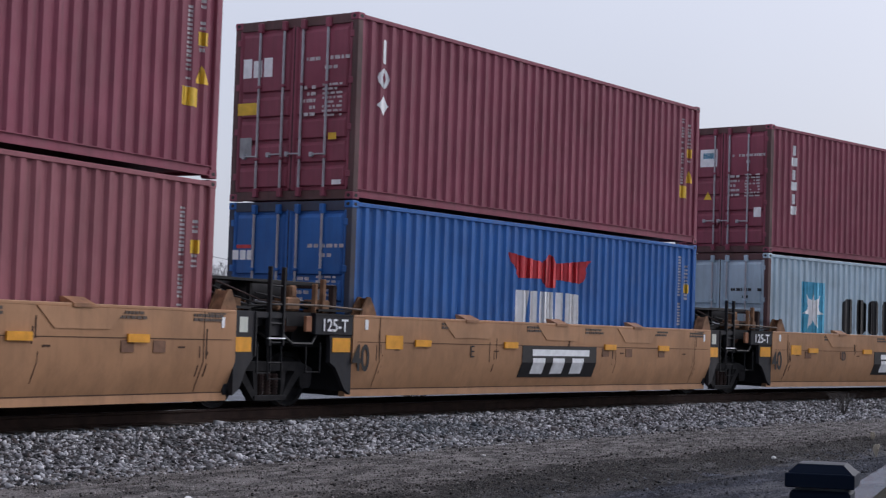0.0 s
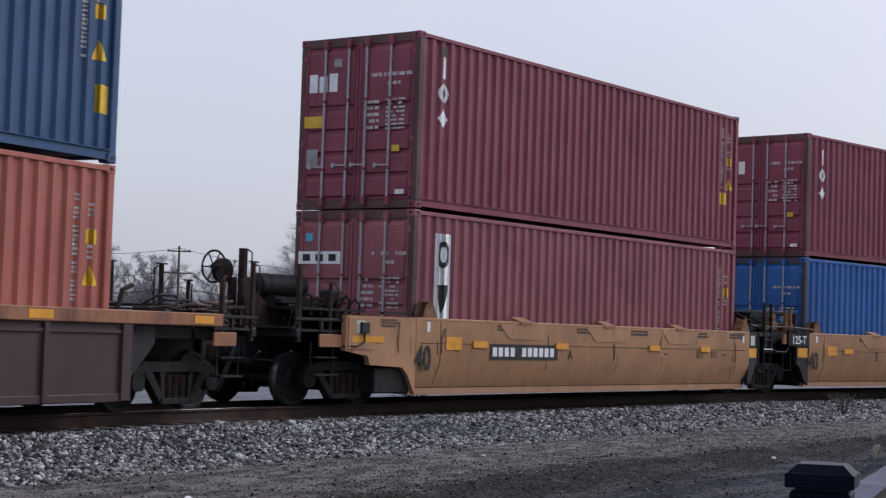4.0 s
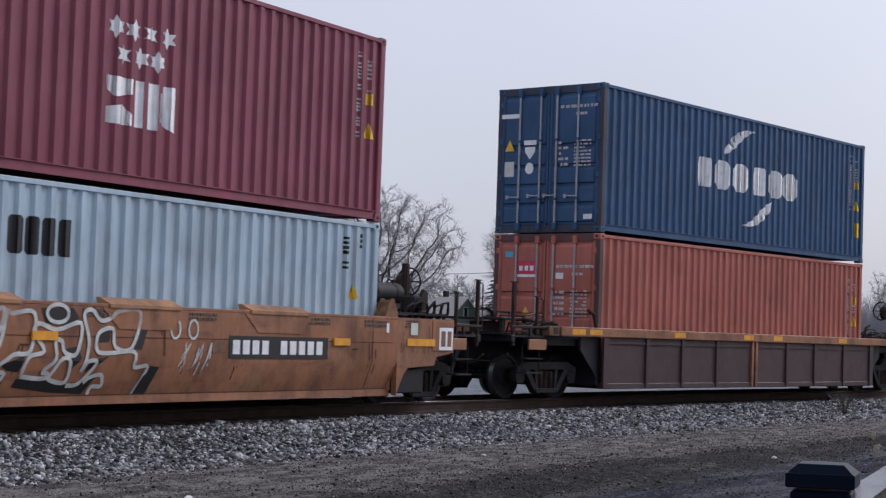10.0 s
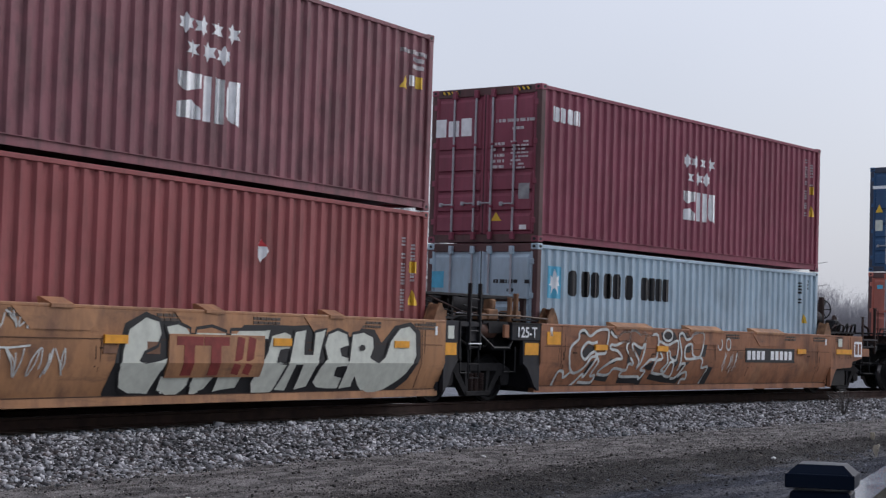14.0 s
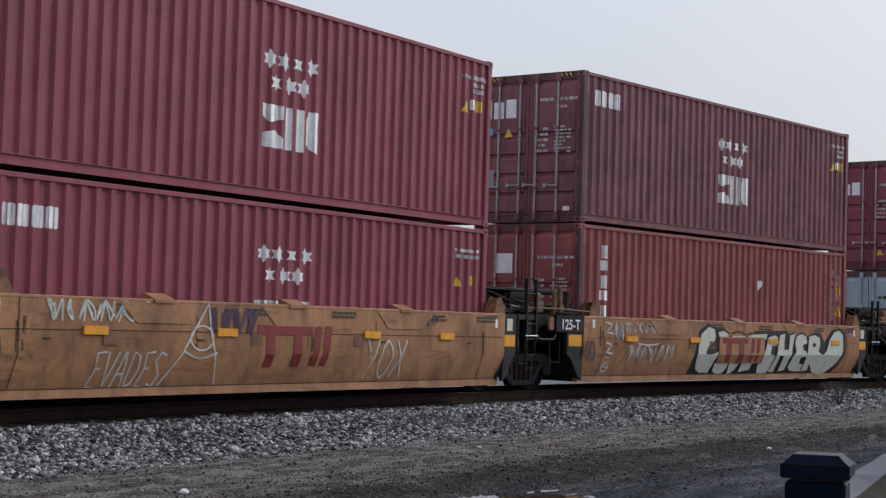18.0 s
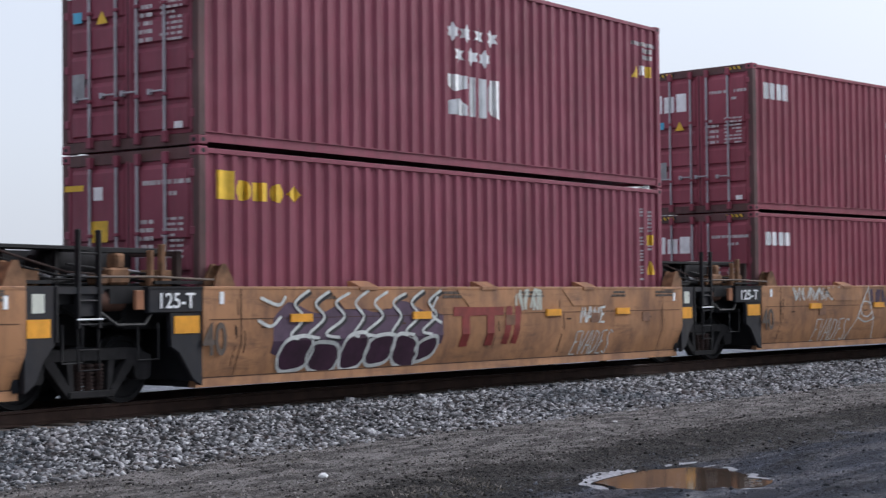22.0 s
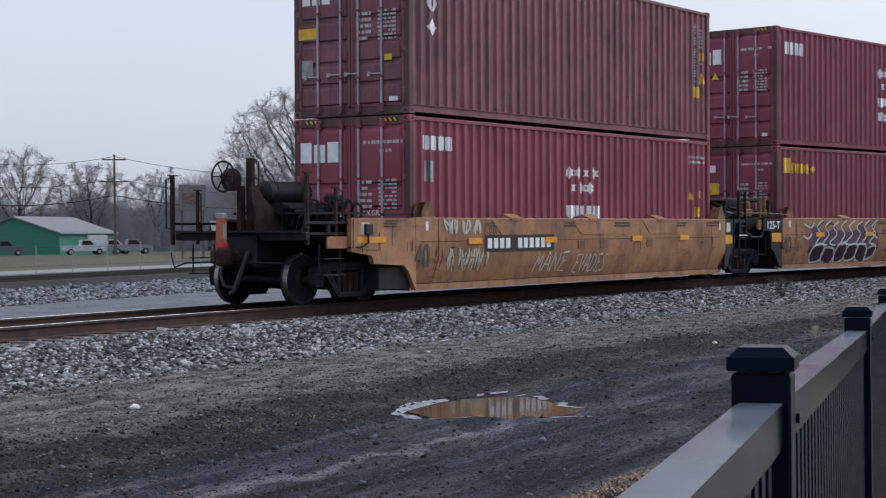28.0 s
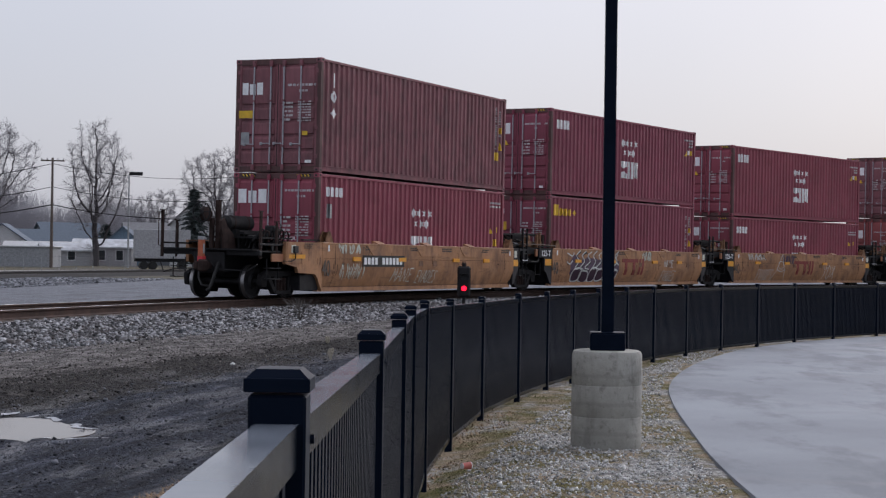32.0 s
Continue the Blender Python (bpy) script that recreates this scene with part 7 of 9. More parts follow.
def rect(x0, x1, z0, z1):
    return [(x0, z0), (x1, z0), (x1, z1), (x0, z1)]


def star(cx, cz, rx, rz, n=6, inner=0.52):
    return [(cx + rx * (1 if j % 2 == 0 else inner) * math.sin(math.pi * j / n), cz + rz * (1 if j % 2 == 0 else inner) * math.cos(math.pi * j / n)) for j in range(2 * n)]


def oval(cx, cz, rx, rz, n=14):
    return [(cx + rx * math.cos(2 * math.pi * j / n), cz + rz * math.sin(2 * math.pi * j / n)) for j in range(n)]


def blocks(x0, x1, z0, z1, n, fill=0.78):
    """A word as a row of plain blocks with cut corners."""
    out, w, h = [], (x1 - x0) / n, z1 - z0
    for j in range(n):
        a = x0 + j * w
        b = a + w * fill
        c = 0.20 * min(b - a, h)
        out.append([(a + c, z0), (b - c, z0), (b, z0 + c), (b, z1 - c), (b - c, z1), (a + c, z1), (a, z1 - c), (a, z0 + c)])
    return out


def column(x0, x1, z0, z1, n, seed):
    r, out = random.Random(seed), []
    step = (z1 - z0) / n
    for j in range(n):
        if r.random() > 0.18:
            out.append(rect(x0, x1, z0 + j * step, z0 + j * step + step * r.uniform(0.45, 0.7)))
    return out


def lines(y0, y1, z0, z1, n, seed):
    """Rows of small bars for small writing, as (y0, y1, z0, z1)."""
    r, out = random.Random(seed), []
    step = (z1 - z0) / n
    for j in range(n):
        a = y0
        z = z1 - (j + 1) * step
        while a < y1 - 0.02:
            b = min(y1, a + r.uniform(0.03, 0.13))
            if r.random() > 0.12:
                out.append((a, b, z, z + step * 0.5))
            a = b + r.uniform(0.012, 0.04)
    return out


def triangle(x0, x1, z0, z1):
    return [(x0, z0), (x1, z0), ((x0 + x1) / 2, z1)]


def door_triangle(parent, y0, y1, z0, z1):
    part("warning_mark", Shape().prism([(y0, z0), (y1, z0), ((y0 + y1) / 2, z1)], "x", -6.1005, -6.0975), YELLOW, parent, "yellow warning triangle")


def door_writing(box, mid, seed, two=True, mat=None, top=2.28):
    m = mat or CODE
    on_door(box, "code_block", m, lines(-1.12, -0.26, top - 0.12, top, 1, seed) + lines(-0.88, -0.63, top - 0.27, top - 0.16, 1, seed + 1), "rows of small white bars")
    if mid:
        on_door(box, "weight_block", m, lines(-0.46, -0.20, mid - 0.55, mid, 5, seed + 2) + lines(-0.99, -0.60, mid - 0.57, mid, 8 if two else 4, seed + 3), "rows of small white bars")


def end_strings(box, seed, z0=1.1, z1=2.6, tri=True):
    side_shape(box, "side_code", CODE, column(5.34, 5.42, z0, z1, 24, seed) + column(5.63, 5.71, z0 + 0.55, z1 - 0.1, 11, seed + 1), "columns of small white bars")
    side_shape(box, "side_label", YELLOW, [rect(5.60, 5.76, 1.74, 1.93)], "small yellow label")
    if tri:
        side_shape(box, "warning_mark", YELLOW, [triangle(5.55, 5.82, 1.2, 1.46)], "yellow warning triangle")


def slim_mark(box, z0=1.29, z1=2.55):
    """A narrow upright wordmark: a bar, an oval ring and a lozenge, one above the other."""
    h = (z1 - z0) / 3
    side_shape(box, "wordmark", WHITE, [rect(-5.40, -5.27, z0 + 2.08 * h, z1),
               oval(-5.33, z0 + 1.5 * h, 0.15, 0.40 * h), [(-5.48, z0 + 0.45 * h), (-5.33, z0 + 0.9 * h), (-5.18, z0 + 0.45 * h), (-5.33, z0)]], "white upright wordmark")
    side_shape(box, "wordmark_gap", MAROON, [oval(-5.33, z0 + 1.5 * h, 0.065, 0.24 * h, 10)], "", 0.007)


def rear_mark(box, n, y0=0.41, y1=1.06, z0=1.95, z1=2.27, mat=None):
    w = (y1 - y0) / n
    out = []
    for j in range(n):
        a = y1 - (j + 1) * w
        out.append((a + w * 0.14, a + w * 0.95, z0, z1 if j % 2 == 0 else z1 - (z1 - z0) * 0.12))
    on_door(box, "wordmark", mat or WHITE, out, "white wordmark blocks")


def star_field(box, z0, z1, word, x0=-0.62, x1=0.77):
    w, h = (x1 - x0) / 4, (z1 - z0) / 2
    polys = [star(x0 + w * (j + 0.5), z1 - h * 0.48, w * 0.46, h * 0.46) for j in range(4)] + [star(x0 + w * (j + 0.95), z0 + h * 0.48, w * 0.46, h * 0.46) for j in range(3)]
    side_shape(box, "star_emblem", WHITE, polys, "seven white six-pointed stars")
    if word:
        a, b = word
        m = (b - a) / 3
        side_shape(box, "wordmark", WHITE, [[(x0, a), (x0 + 0.52, a), (x0 + 0.52, a + 0.15), (x0 + 0.36, a + 0.27), (x0, a + 0.20)], [(x0, b), (x0 + 0.52, b), (x0 + 0.52, b - 0.20), (x0 + 0.20, b - 0.27), (x0, b - 0.15)], rect(x0 + 0.60, x0 + 0.75, a, b), rect(x0 + 0.83, x0 + 1.04, a, b), [(x0 + 1.09, a + 0.12), (x0 + 1.39, a), (x0 + 1.39, b), (x0 + 1.20, b), (x0 + 1.09, b - 0.12)]], "bold white wordmark blocks")


def url_bar(box, z0, z1):
    side_shape(box, "address_block", WHITE, blocks(-5.68, -4.66, z0, z1, 8, 0.8), "row of white blocks")


# containers whose upper box carries the slim upright mark
for i, mid in ((1, 1.81), (2, 1.81), (8, 1.80)):
    box = UPPER[i]
    slim_mark(box)
    rear_mark(box, 3)
    door_writing(box, mid, 10 * i)
    on_door(box, "yellow_plate", YELLOW, [(0.72, 1.14, 1.33, 1.53)], "worn yellow plate")
    on_door(box, "grey_plate", GREY, [(0.82, 1.07, 0.62, 0.95)], "grey document plate")
    on_door(box, "small_label", YELLOW, [(-0.90, -0.74, 0.86, 0.97)])
    on_door(box, "small_plate", WHITE, [(-1.02, -0.84, 0.13, 0.21)])
    end_strings(box, 20 + i)
    side_shape(box, "caution_label", YELLOW, [rect(5.22, 5.62, 0.86, 1.12)], "yellow caution label")
on_door(UPPER[2], "round_sticker", GREY, [(0.36, 0.53, 2.38, 2.52)])
side_shape(UPPER[2], "side_tag", GREEN, [rect(-5.40, -5.28, 2.50, 2.70)], "green tag")
# 0: upright block letters; pale box with a star panel
side_shape(UPPER[0], "wordmark", WHITE, [rect(-5.12, -4.86, 2.30 - 0.29 * j, 2.50 - 0.29 * j) if j % 2 else rect(-5.04, -4.90, 2.26 - 0.29 * j, 2.50 - 0.29 * j) for j in range(6)], "white upright wordmark")
on_door(UPPER[0], "white_sign", WHITE, [(0.14, 0.60, 1.95, 2.37)], "white sign")
on_door(UPPER[0], "sign_emblem", SKYBLUE, [(0.22, 0.52, 2.14, 2.28)])
UPPER[0].children[-1].location.x -= 0.004
door_triangle(UPPER[0], 0.27, 0.48, 1.16, 1.36)
door_writing(UPPER[0], 1.78, 3)
on_door(UPPER[0], "small_plate", WHITE, [(-1.04, -0.85, 0.72, 0.95)])


def star_panel(box, x0, x1, z0, z1, word, tall):
    side_shape(box, "emblem_panel", SKYBLUE, [rect(x0, x1, z0, z1)], "sky-blue panel")
    side_shape(box, "star_emblem", WHITE, [star((x0 + x1) / 2, (z0 + z1) / 2, (x1 - x0) * 0.43, (z1 - z0) * 0.42, 7, 0.42)], "white seven-pointed star", 0.008)
    side_shape(box, "wordmark", BLACK, word, "dark wordmark blocks")
    on_door(box, "rear_panel", SKYBLUE, [(0.85, 1.13, tall, tall + 0.32)], "sky-blue panel")
    part("rear_star", Shape().prism([(y, z) for y, z in star(0.99, tall + 0.16, 0.12, 0.14, 7, 0.42)], "x", -6.094, -6.0905), WHITE, box, "white star")
    on_door(box, "dark_code", BLACK, lines(-1.10, -0.30, tall + 0.1, tall + 0.24, 1, 77) + lines(-0.9, -0.6, tall - 0.06, tall + 0.06, 1, 78))


star_panel(LOWER[4], -5.72, -5.20, 1.46, 2.07, blocks(-4.95, -2.50, 1.52, 2.02, 6, 0.74) + blocks(-2.22, -1.05, 1.53, 2.0, 4, 0.74), 1.62)
side_shape(LOWER[4], "side_code", BLACK, column(5.10, 5.22, 1.7, 2.32, 8, 4) + column(5.55, 5.66, 2.05, 2.3, 3, 5))
side_shape(LOWER[4], "warning_mark", YELLOW, [triangle(5.26, 5.54, 1.23, 1.45)], "yellow warning triangle")
star_panel(LOWER[0], -4.50, -3.35, 0.91, 2.20, blocks(-2.43, 3.0, 0.98, 1.85, 8, 0.74), 1.80)
# 1: blue box with a red winged emblem over white blocks
eagle = [(-1.43, 2.24), (-0.20, 2.10), (-0.06, 2.26), (0.10, 2.26), (0.22, 2.10), (1.55, 2.22), (1.38, 2.0), (1.46, 1.98), (1.20, 1.76), (0.30, 1.80), (0.20, 1.64), (-0.12, 1.64), (-0.22, 1.80), (-1.02, 1.78), (-1.25, 2.0)]
side_shape(LOWER[1], "winged_emblem", RED, [eagle], "red winged emblem")
side_shape(LOWER[1], "wordmark", WHITE, [[(-1.24, 0.6), (-0.78, 0.6), (-0.70, 1.56), (-1.10, 1.56)], [(-0.66, 0.6), (-0.42, 0.6), (-0.42, 1.56), (-0.66, 1.56)], [(-0.28, 0.6), (0.18, 0.6), (0.14, 1.56), (-0.26, 1.56)], rect(0.30, 0.52, 0.6, 1.56), [(0.66, 0.6), (1.18, 0.6), (1.16, 1.54), (0.66, 1.56)]], "white wordmark blocks")
on_door(LOWER[1], "wordmark", WHITE, [(0.71, 0.83, 1.84, 2.0), (0.86, 0.98, 1.84, 2.0), (1.01, 1.14, 1.84, 2.0)])
on_door(LOWER[1], "red_mark", RED, [(0.75, 1.06, 2.03, 2.09)])
door_writing(LOWER[1], 1.62, 33, top=2.16)
end_strings(LOWER[1], 34, 1.05, 2.55, False)
# 2: white upright panel with dark blocks
side_shape(LOWER[2], "white_panel", WHITE, [rect(-5.45, -4.95, 0.85, 2.43)], "tall white panel")
side_shape(LOWER[2], "panel_mark", BLACK, [oval(-5.2, 2.07, 0.16, 0.23), [(-5.38, 1.55), (-5.02, 1.55), (-5.20, 1.05)]], "dark marks", 0.008)
side_shape(LOWER[2], "panel_gap", WHITE, [oval(-5.19, 2.07, 0.07, 0.14, 10)], "", 0.011)
on_door(LOWER[2], "white_sign", WHITE, [(0.25, 1.16, 1.86, 2.08)], "white sign")
part("sign_bars", Shape().box(-6.105, -6.1015, 0.90, 1.06, 1.91, 2.03).box(-6.105, -6.1015, 0.62, 0.78, 1.91, 2.03).box(-6.105, -6.1015, 0.34, 0.50, 1.91, 2.03), BLACK, LOWER[2])
on_door(LOWER[2], "round_sticker", SKYBLUE, [(0.86, 1.01, 2.26, 2.40)])
door_writing(LOWER[2], 1.68, 40, top=2.14)
end_strings(LOWER[2], 41, 1.0, 2.4, False)
# 3: navy box with blocks between two sweeping arcs; orange box
side_shape(UPPER[3], "wordmark", WHITE, [q for j, a in enumerate((-2.31, -1.55, -0.72, 0.20, 0.96, 1.72)) for q in blocks(a - j * 0.7, a - j * 0.7 + 0.7 * 6, 1.16, 1.80, 6, 0.95)[j:j + 1]], "bold white wordmark blocks")


def crescent(cx, cz, rx, rz, a0, a1, thick, n=14):
    outer = [(cx + rx * math.cos(radians(a0 + (a1 - a0) * j / n)), cz + rz * math.sin(radians(a0 + (a1 - a0) * j / n))) for j in range(n + 1)]
    inner = [(cx + (rx - thick * math.sin(math.pi * (j / n) ** 0.7)) * math.cos(radians(a0 + (a1 - a0) * j / n)), cz + (rz - thick * math.sin(math.pi * (j / n) ** 0.7)) * math.sin(radians(a0 + (a1 - a0) * j / n))) for j in range(n + 1)]
    return [[outer[j], outer[j + 1], inner[j + 1], inner[j]] for j in range(n)]


side_shape(UPPER[3], "upper_arc", WHITE, crescent(0.05, 1.56, 1.30, 1.04, 158, 80, 0.26), "white sweeping arc")
side_shape(UPPER[3], "lower_arc", WHITE, crescent(0.0, 1.46, 1.30, 1.04, -22, -100, 0.26), "white sweeping arc")
on_door(UPPER[3], "small_mark", WHITE, [(0.72, 1.16, 2.27, 2.36)])
door_triangle(UPPER[3], 0.83, 1.06, 1.59, 1.82)
for name, pts in (("placard", [(0.30, 1.70), (0.60, 1.70), (0.60, 1.80), (0.30, 1.80)]), ("placard", [(0.45, 1.40), (0.57, 1.56), (0.57, 1.66), (0.33, 1.66), (0.33, 1.56)]), ("round_mark", oval(0.455, 1.22, 0.10, 0.12))):
    part(name, Shape().prism(pts, "x", -6.1005, -6.0975), WHITE, UPPER[3])
on_door(UPPER[3], "tan_plate", CREAM, [(0.83, 1.06, 1.06, 1.37)])
door_writing(UPPER[3], 1.80, 50, top=2.54)
on_door(UPPER[3], "small_plate", WHITE, [(-1.05, -0.85, 0.16, 0.26)])
end_strings(UPPER[3], 51, 1.2, 2.6)
side_shape(UPPER[3], "caution_label", YELLOW, [rect(5.66, 5.92, 0.52, 0.89)], "yellow caution label")
on_door(LOWER[3], "crimson_sign", PINK, [(0.23, 0.67, 1.97, 2.24)], "crimson sign")
on_door(LOWER[3], "sign_foot", WHITE, [(0.23, 0.67, 1.91, 1.965)])
part("sign_bars", Shape().box(-6.105, -6.1015, 0.28, 0.36, 2.04, 2.14).box(-6.105, -6.1015, 0.41, 0.49, 2.04, 2.14).box(-6.105, -6.1015, 0.54, 0.62, 2.04, 2.14), WHITE, LOWER[3])
on_door(LOWER[3], "blue_spot", SKYBLUE, [(0.79, 0.97, 2.32, 2.43)])
on_door(LOWER[3], "small_plate", WHITE, [(-0.43, -0.25, 1.88, 2.0)])
door_triangle(LOWER[3], 0.37, 0.52, 1.18, 1.30)
door_writing(LOWER[3], 1.69, 60, top=2.22)
end_strings(LOWER[3], 61, 1.0, 2.4)
# 4 to 8: star boxes
for i, url, stars, word in ((4, (2.21, 2.50), (1.46, 2.13), (0.70, 1.32)), (5, (2.24, 2.56), (1.50, 2.15), (0.68, 1.32)), (6, (2.19, 2.53), (1.48, 2.14), (0.67, 1.31)), (7, (2.21, 2.53), (1.53, 2.20), (0.74, 1.37))):
    box = UPPER[i]
    url_bar(box, *url)
    star_field(box, *stars, word)
    rear_mark(box, 3, 0.26, 1.15, 2.02 if i != 4 else 1.95, 2.40 if i != 4 else 2.30)
    door_writing(box, 1.85, 70 + i, top=2.44 if i != 4 else 2.30)
    on_door(box, "small_plate", WHITE, [(-0.99, -0.84, 0.12, 0.21)])
    if i == 4:
        end_strings(box, 90 + i, 1.2, 2.6)
        on_door(box, "grey_plate", GREY, [(-1.04, -0.80, 0.70, 1.0)])
        door_triangle(box, -0.43, -0.20, 0.29, 0.46)
    else:
        side_shape(box, "side_code", CODE, column(5.44, 5.80, 2.24, 2.60, 3, 90 + i) + column(5.10, 5.98, 2.48, 2.60, 1, 95), "small white bars")
        side_shape(box, "warning_mark", YELLOW, [triangle(5.10, 5.34, 1.88, 2.08)], "yellow warning triangle")
        side_shape(box, "side_label", YELLOW, [rect(5.60, 5.76, 1.92, 2.12)])
        side_shape(box, "white_label", WHITE, [rect(5.40, 5.50, 1.94, 2.12)])
        door_triangle(box, 0.36, 0.58, 1.63, 1.81)
        on_door(box, "blue_spot", SKYBLUE, [(0.85, 1.02, 1.68, 1.83)])
        on_door(box, "grey_plate", GREY, [(0.80, 1.04, 0.62, 0.98)])
for i, url, stars, word, door in ((6, (1.80, 2.08), (1.26, 1.86), None, (1.67, 2.02)), (8, (2.19, 2.45), (1.46, 2.05), (0.72, 1.24), (1.99, 2.36))):
    box = LOWER[i]
    url_bar(box, *url)
    star_field(box, *stars, word)
    rear_mark(box, 3, 0.22, 1.12, *door)
    door_writing(box, 1.70 if i == 8 else 1.45, 100 + i, top=door[1] + 0.06)
    side_shape(box, "side_code", CODE, column(5.0, 5.80, door[1] - 0.1, door[1] + 0.12, 2, 103 + i), "small white bars")
    side_shape(box, "warning_mark", YELLOW, [triangle(5.0, 5.22, 1.42, 1.60)])
    side_shape(box, "side_label", YELLOW, [rect(5.5, 5.66, 1.45, 1.63)])
side_shape(LOWER[6], "word_strip", WHITE, [rect(-0.66, 0.0, 0.98, 1.03), rect(0.1, 0.7, 0.98, 1.03)])
side_shape(LOWER[8], "grey_patch", GREY, [rect(-5.62, -5.3, 1.62, 2.0)], "grey overpainted patch")
side_shape(LOWER[8], "caution_label", YELLOW, [rect(5.34, 5.60, 1.02, 1.24)])
# 5 lower: upright white blocks and a small placard
side_shape(LOWER[5], "wordmark", WHITE, [rect(-5.33, -5.0, 2.20 - 0.30 * j, 2.40 - 0.30 * j) if j % 2 else rect(-5.24, -5.08, 2.14 - 0.30 * j, 2.40 - 0.30 * j) for j in range(5)], "white upright wordmark")
side_shape(LOWER[5], "diamond_placard", WHITE, [[(1.32, 1.88), (1.46, 1.70), (1.60, 1.88), (1.46, 2.05)]], "white diamond placard")
side_shape(LOWER[5], "placard_tip", RED, [[(1.37, 1.94), (1.55, 1.94), (1.46, 2.05)]], "red tip", 0.008)
on_door(LOWER[5], "placard", WHITE, [(0.30, 0.69, 1.80, 2.20)], "white placard")
part("placard_diamond", Shape().prism([(0.34, 2.0), (0.495, 1.84), (0.65, 2.0), (0.495, 2.16)], "x", -6.094, -6.0905), PINK, LOWER[5])
door_writing(LOWER[5], 1.75, 120, top=2.21)
end_strings(LOWER[5], 121, 1.05, 2.35)
# 7 lower: yellow word blocks
side_shape(LOWER[7], "wordmark", YELLOW, [rect(-5.74, -5.42, 2.12, 2.50), oval(-5.24, 2.25, 0.15, 0.14), rect(-5.05, -4.74, 2.12, 2.37), oval(-4.55, 2.24, 0.14, 0.13), [(-4.36, 2.24), (-4.21, 2.38), (-4.06, 2.24), (-4.21, 2.11)]], "yellow wordmark blocks")
on_door(LOWER[7], "yellow_bar", YELLOW, [(0.83, 1.20, 2.30, 2.38)])
on_door(LOWER[7], "small_plate", WHITE, [(0.47, 0.64, 2.16, 2.34)])
on_door(LOWER[7], "yellow_plate", YELLOW, [(0.37, 0.72, 1.59, 1.88)], "yellow plate")
door_writing(LOWER[7], 1.92, 130, top=2.44)
end_strings(LOWER[7], 131, 1.1, 2.5)

# ---- wagon markings ----
def plate(car, name, mat, x0, x1, z0, z1, label="", proud=0.010):
    zs = [z0] + ([0.72] if z0 < 0.72 < z1 else []) + [z1]
    sh = Shape()
    for a, b in zip(zs, zs[1:]):
        sh.add([(x, face_y(z) - q, z) for q in (0.002, proud) for z in (a, b) for x in (x0, x1)], [(4, 5, 7, 6), (0, 4, 6, 2), (1, 3, 7, 5), (0, 1, 5, 4), (2, 6, 7, 3)])
    return part(name, sh, mat, car, label)


def curve(pts, n=6):
    """A smooth line through points."""
    out, p = [], [pts[0]] + list(pts) + [pts[-1]]
    for a, b, c, d in zip(p, p[1:], p[2:], p[3:]):
        for j in range(n):
            t = j / n
            out.append(tuple(0.5 * (2 * b[k] + (c[k] - a[k]) * t + (2 * a[k] - 5 * b[k] + 4 * c[k] - d[k]) * t * t + (3 * b[k] - a[k] - 3 * c[k] + d[k]) * t ** 3) for k in (0, 1)))
    return out + [pts[-1]]


def scrawl(car, x0, x1, z0, z1, n, mat, w, seed, label, round_=True):
    """Illegible hand-sprayed strokes."""
    r = random.Random(seed)
    step = (x1 - x0) / n
    for j in range(n):
        sh = Shape()
        a = x0 + j * step
        pts = [(a + step * r.uniform(-0.1, 1.05), z0 + (z1 - z0) * q) for q in ([0.05, 0.95, 0.15, 0.8] if j % 2 else [0.95, 0.1, 0.55, 0.95, 0.3])]
        ribbon(sh, curve(pts) if round_ else pts, w, 0.009)
        part("spray_stroke", sh, mat, car, label)


def filled(sh, xs, top, bottom, proud):
    for (a, b), (ta, tb), (ba, bb) in zip(zip(xs, xs[1:]), zip(top, top[1:]), zip(bottom, bottom[1:])):
        ma, mb = min(max(0.72, ba), ta), min(max(0.72, bb), tb)
        for l0, l1, h0, h1 in ((ba, bb, ma, mb), (ma, mb, ta, tb)):
            sh.add([(a, face_y(l0) - proud, l0), (b, face_y(l1) - proud, l1), (b, face_y(h1) - proud, h1), (a, face_y(h0) - proud, h0)], [(0, 1, 2, 3)])


def blob(sh, x0, x1, z0, z1, lean, proud, line=None, w=0.05):
    n = 14
    xs, top, bot = [], [], []
    for j in range(n + 1):
        t = j / n
        e = (1 - abs(2 * t - 1) ** 3.5) ** 0.5
        m = (z0 + z1) / 2 + lean * (t - 0.5)
        xs.append(x0 + (x1 - x0) * t)
        top.append(min(1.43, m + (z1 - z0) / 2 * e))
        bot.append(max(0.21, m - (z1 - z0) / 2 * e))
    filled(sh, xs, top, bot, proud)
    if line is not None:
        ribbon(line, list(zip(xs, top)) + list(zip(xs, bot))[::-1], w, proud + 0.003)


def letters(car, text, size, x, z, mat, name="stencil", y=None, bold=0.0):
    """Readable stencils with the built-in font, on the near side."""
    cu = bpy.data.curves.new(name, "FONT")
    cu.body, cu.size, cu.extrude = text, size, 0.002
    cu.offset = bold
    tmp = bpy.data.objects.new(name, cu)
    scene.collection.objects.link(tmp)
    me = bpy.data.meshes.new_from_object(tmp.evaluated_get(bpy.context.evaluated_depsgraph_get()))
    bpy.data.objects.remove(tmp)
    bpy.data.curves.remove(cu)
    me.materials.clear()
    me.materials.append(mat)
    ob = part(name, me, mat, car)
    ob.matrix_basis = pose(x, (face_y(z) if y is None else y) - 0.012, z, 90, 0, 0)
    return ob


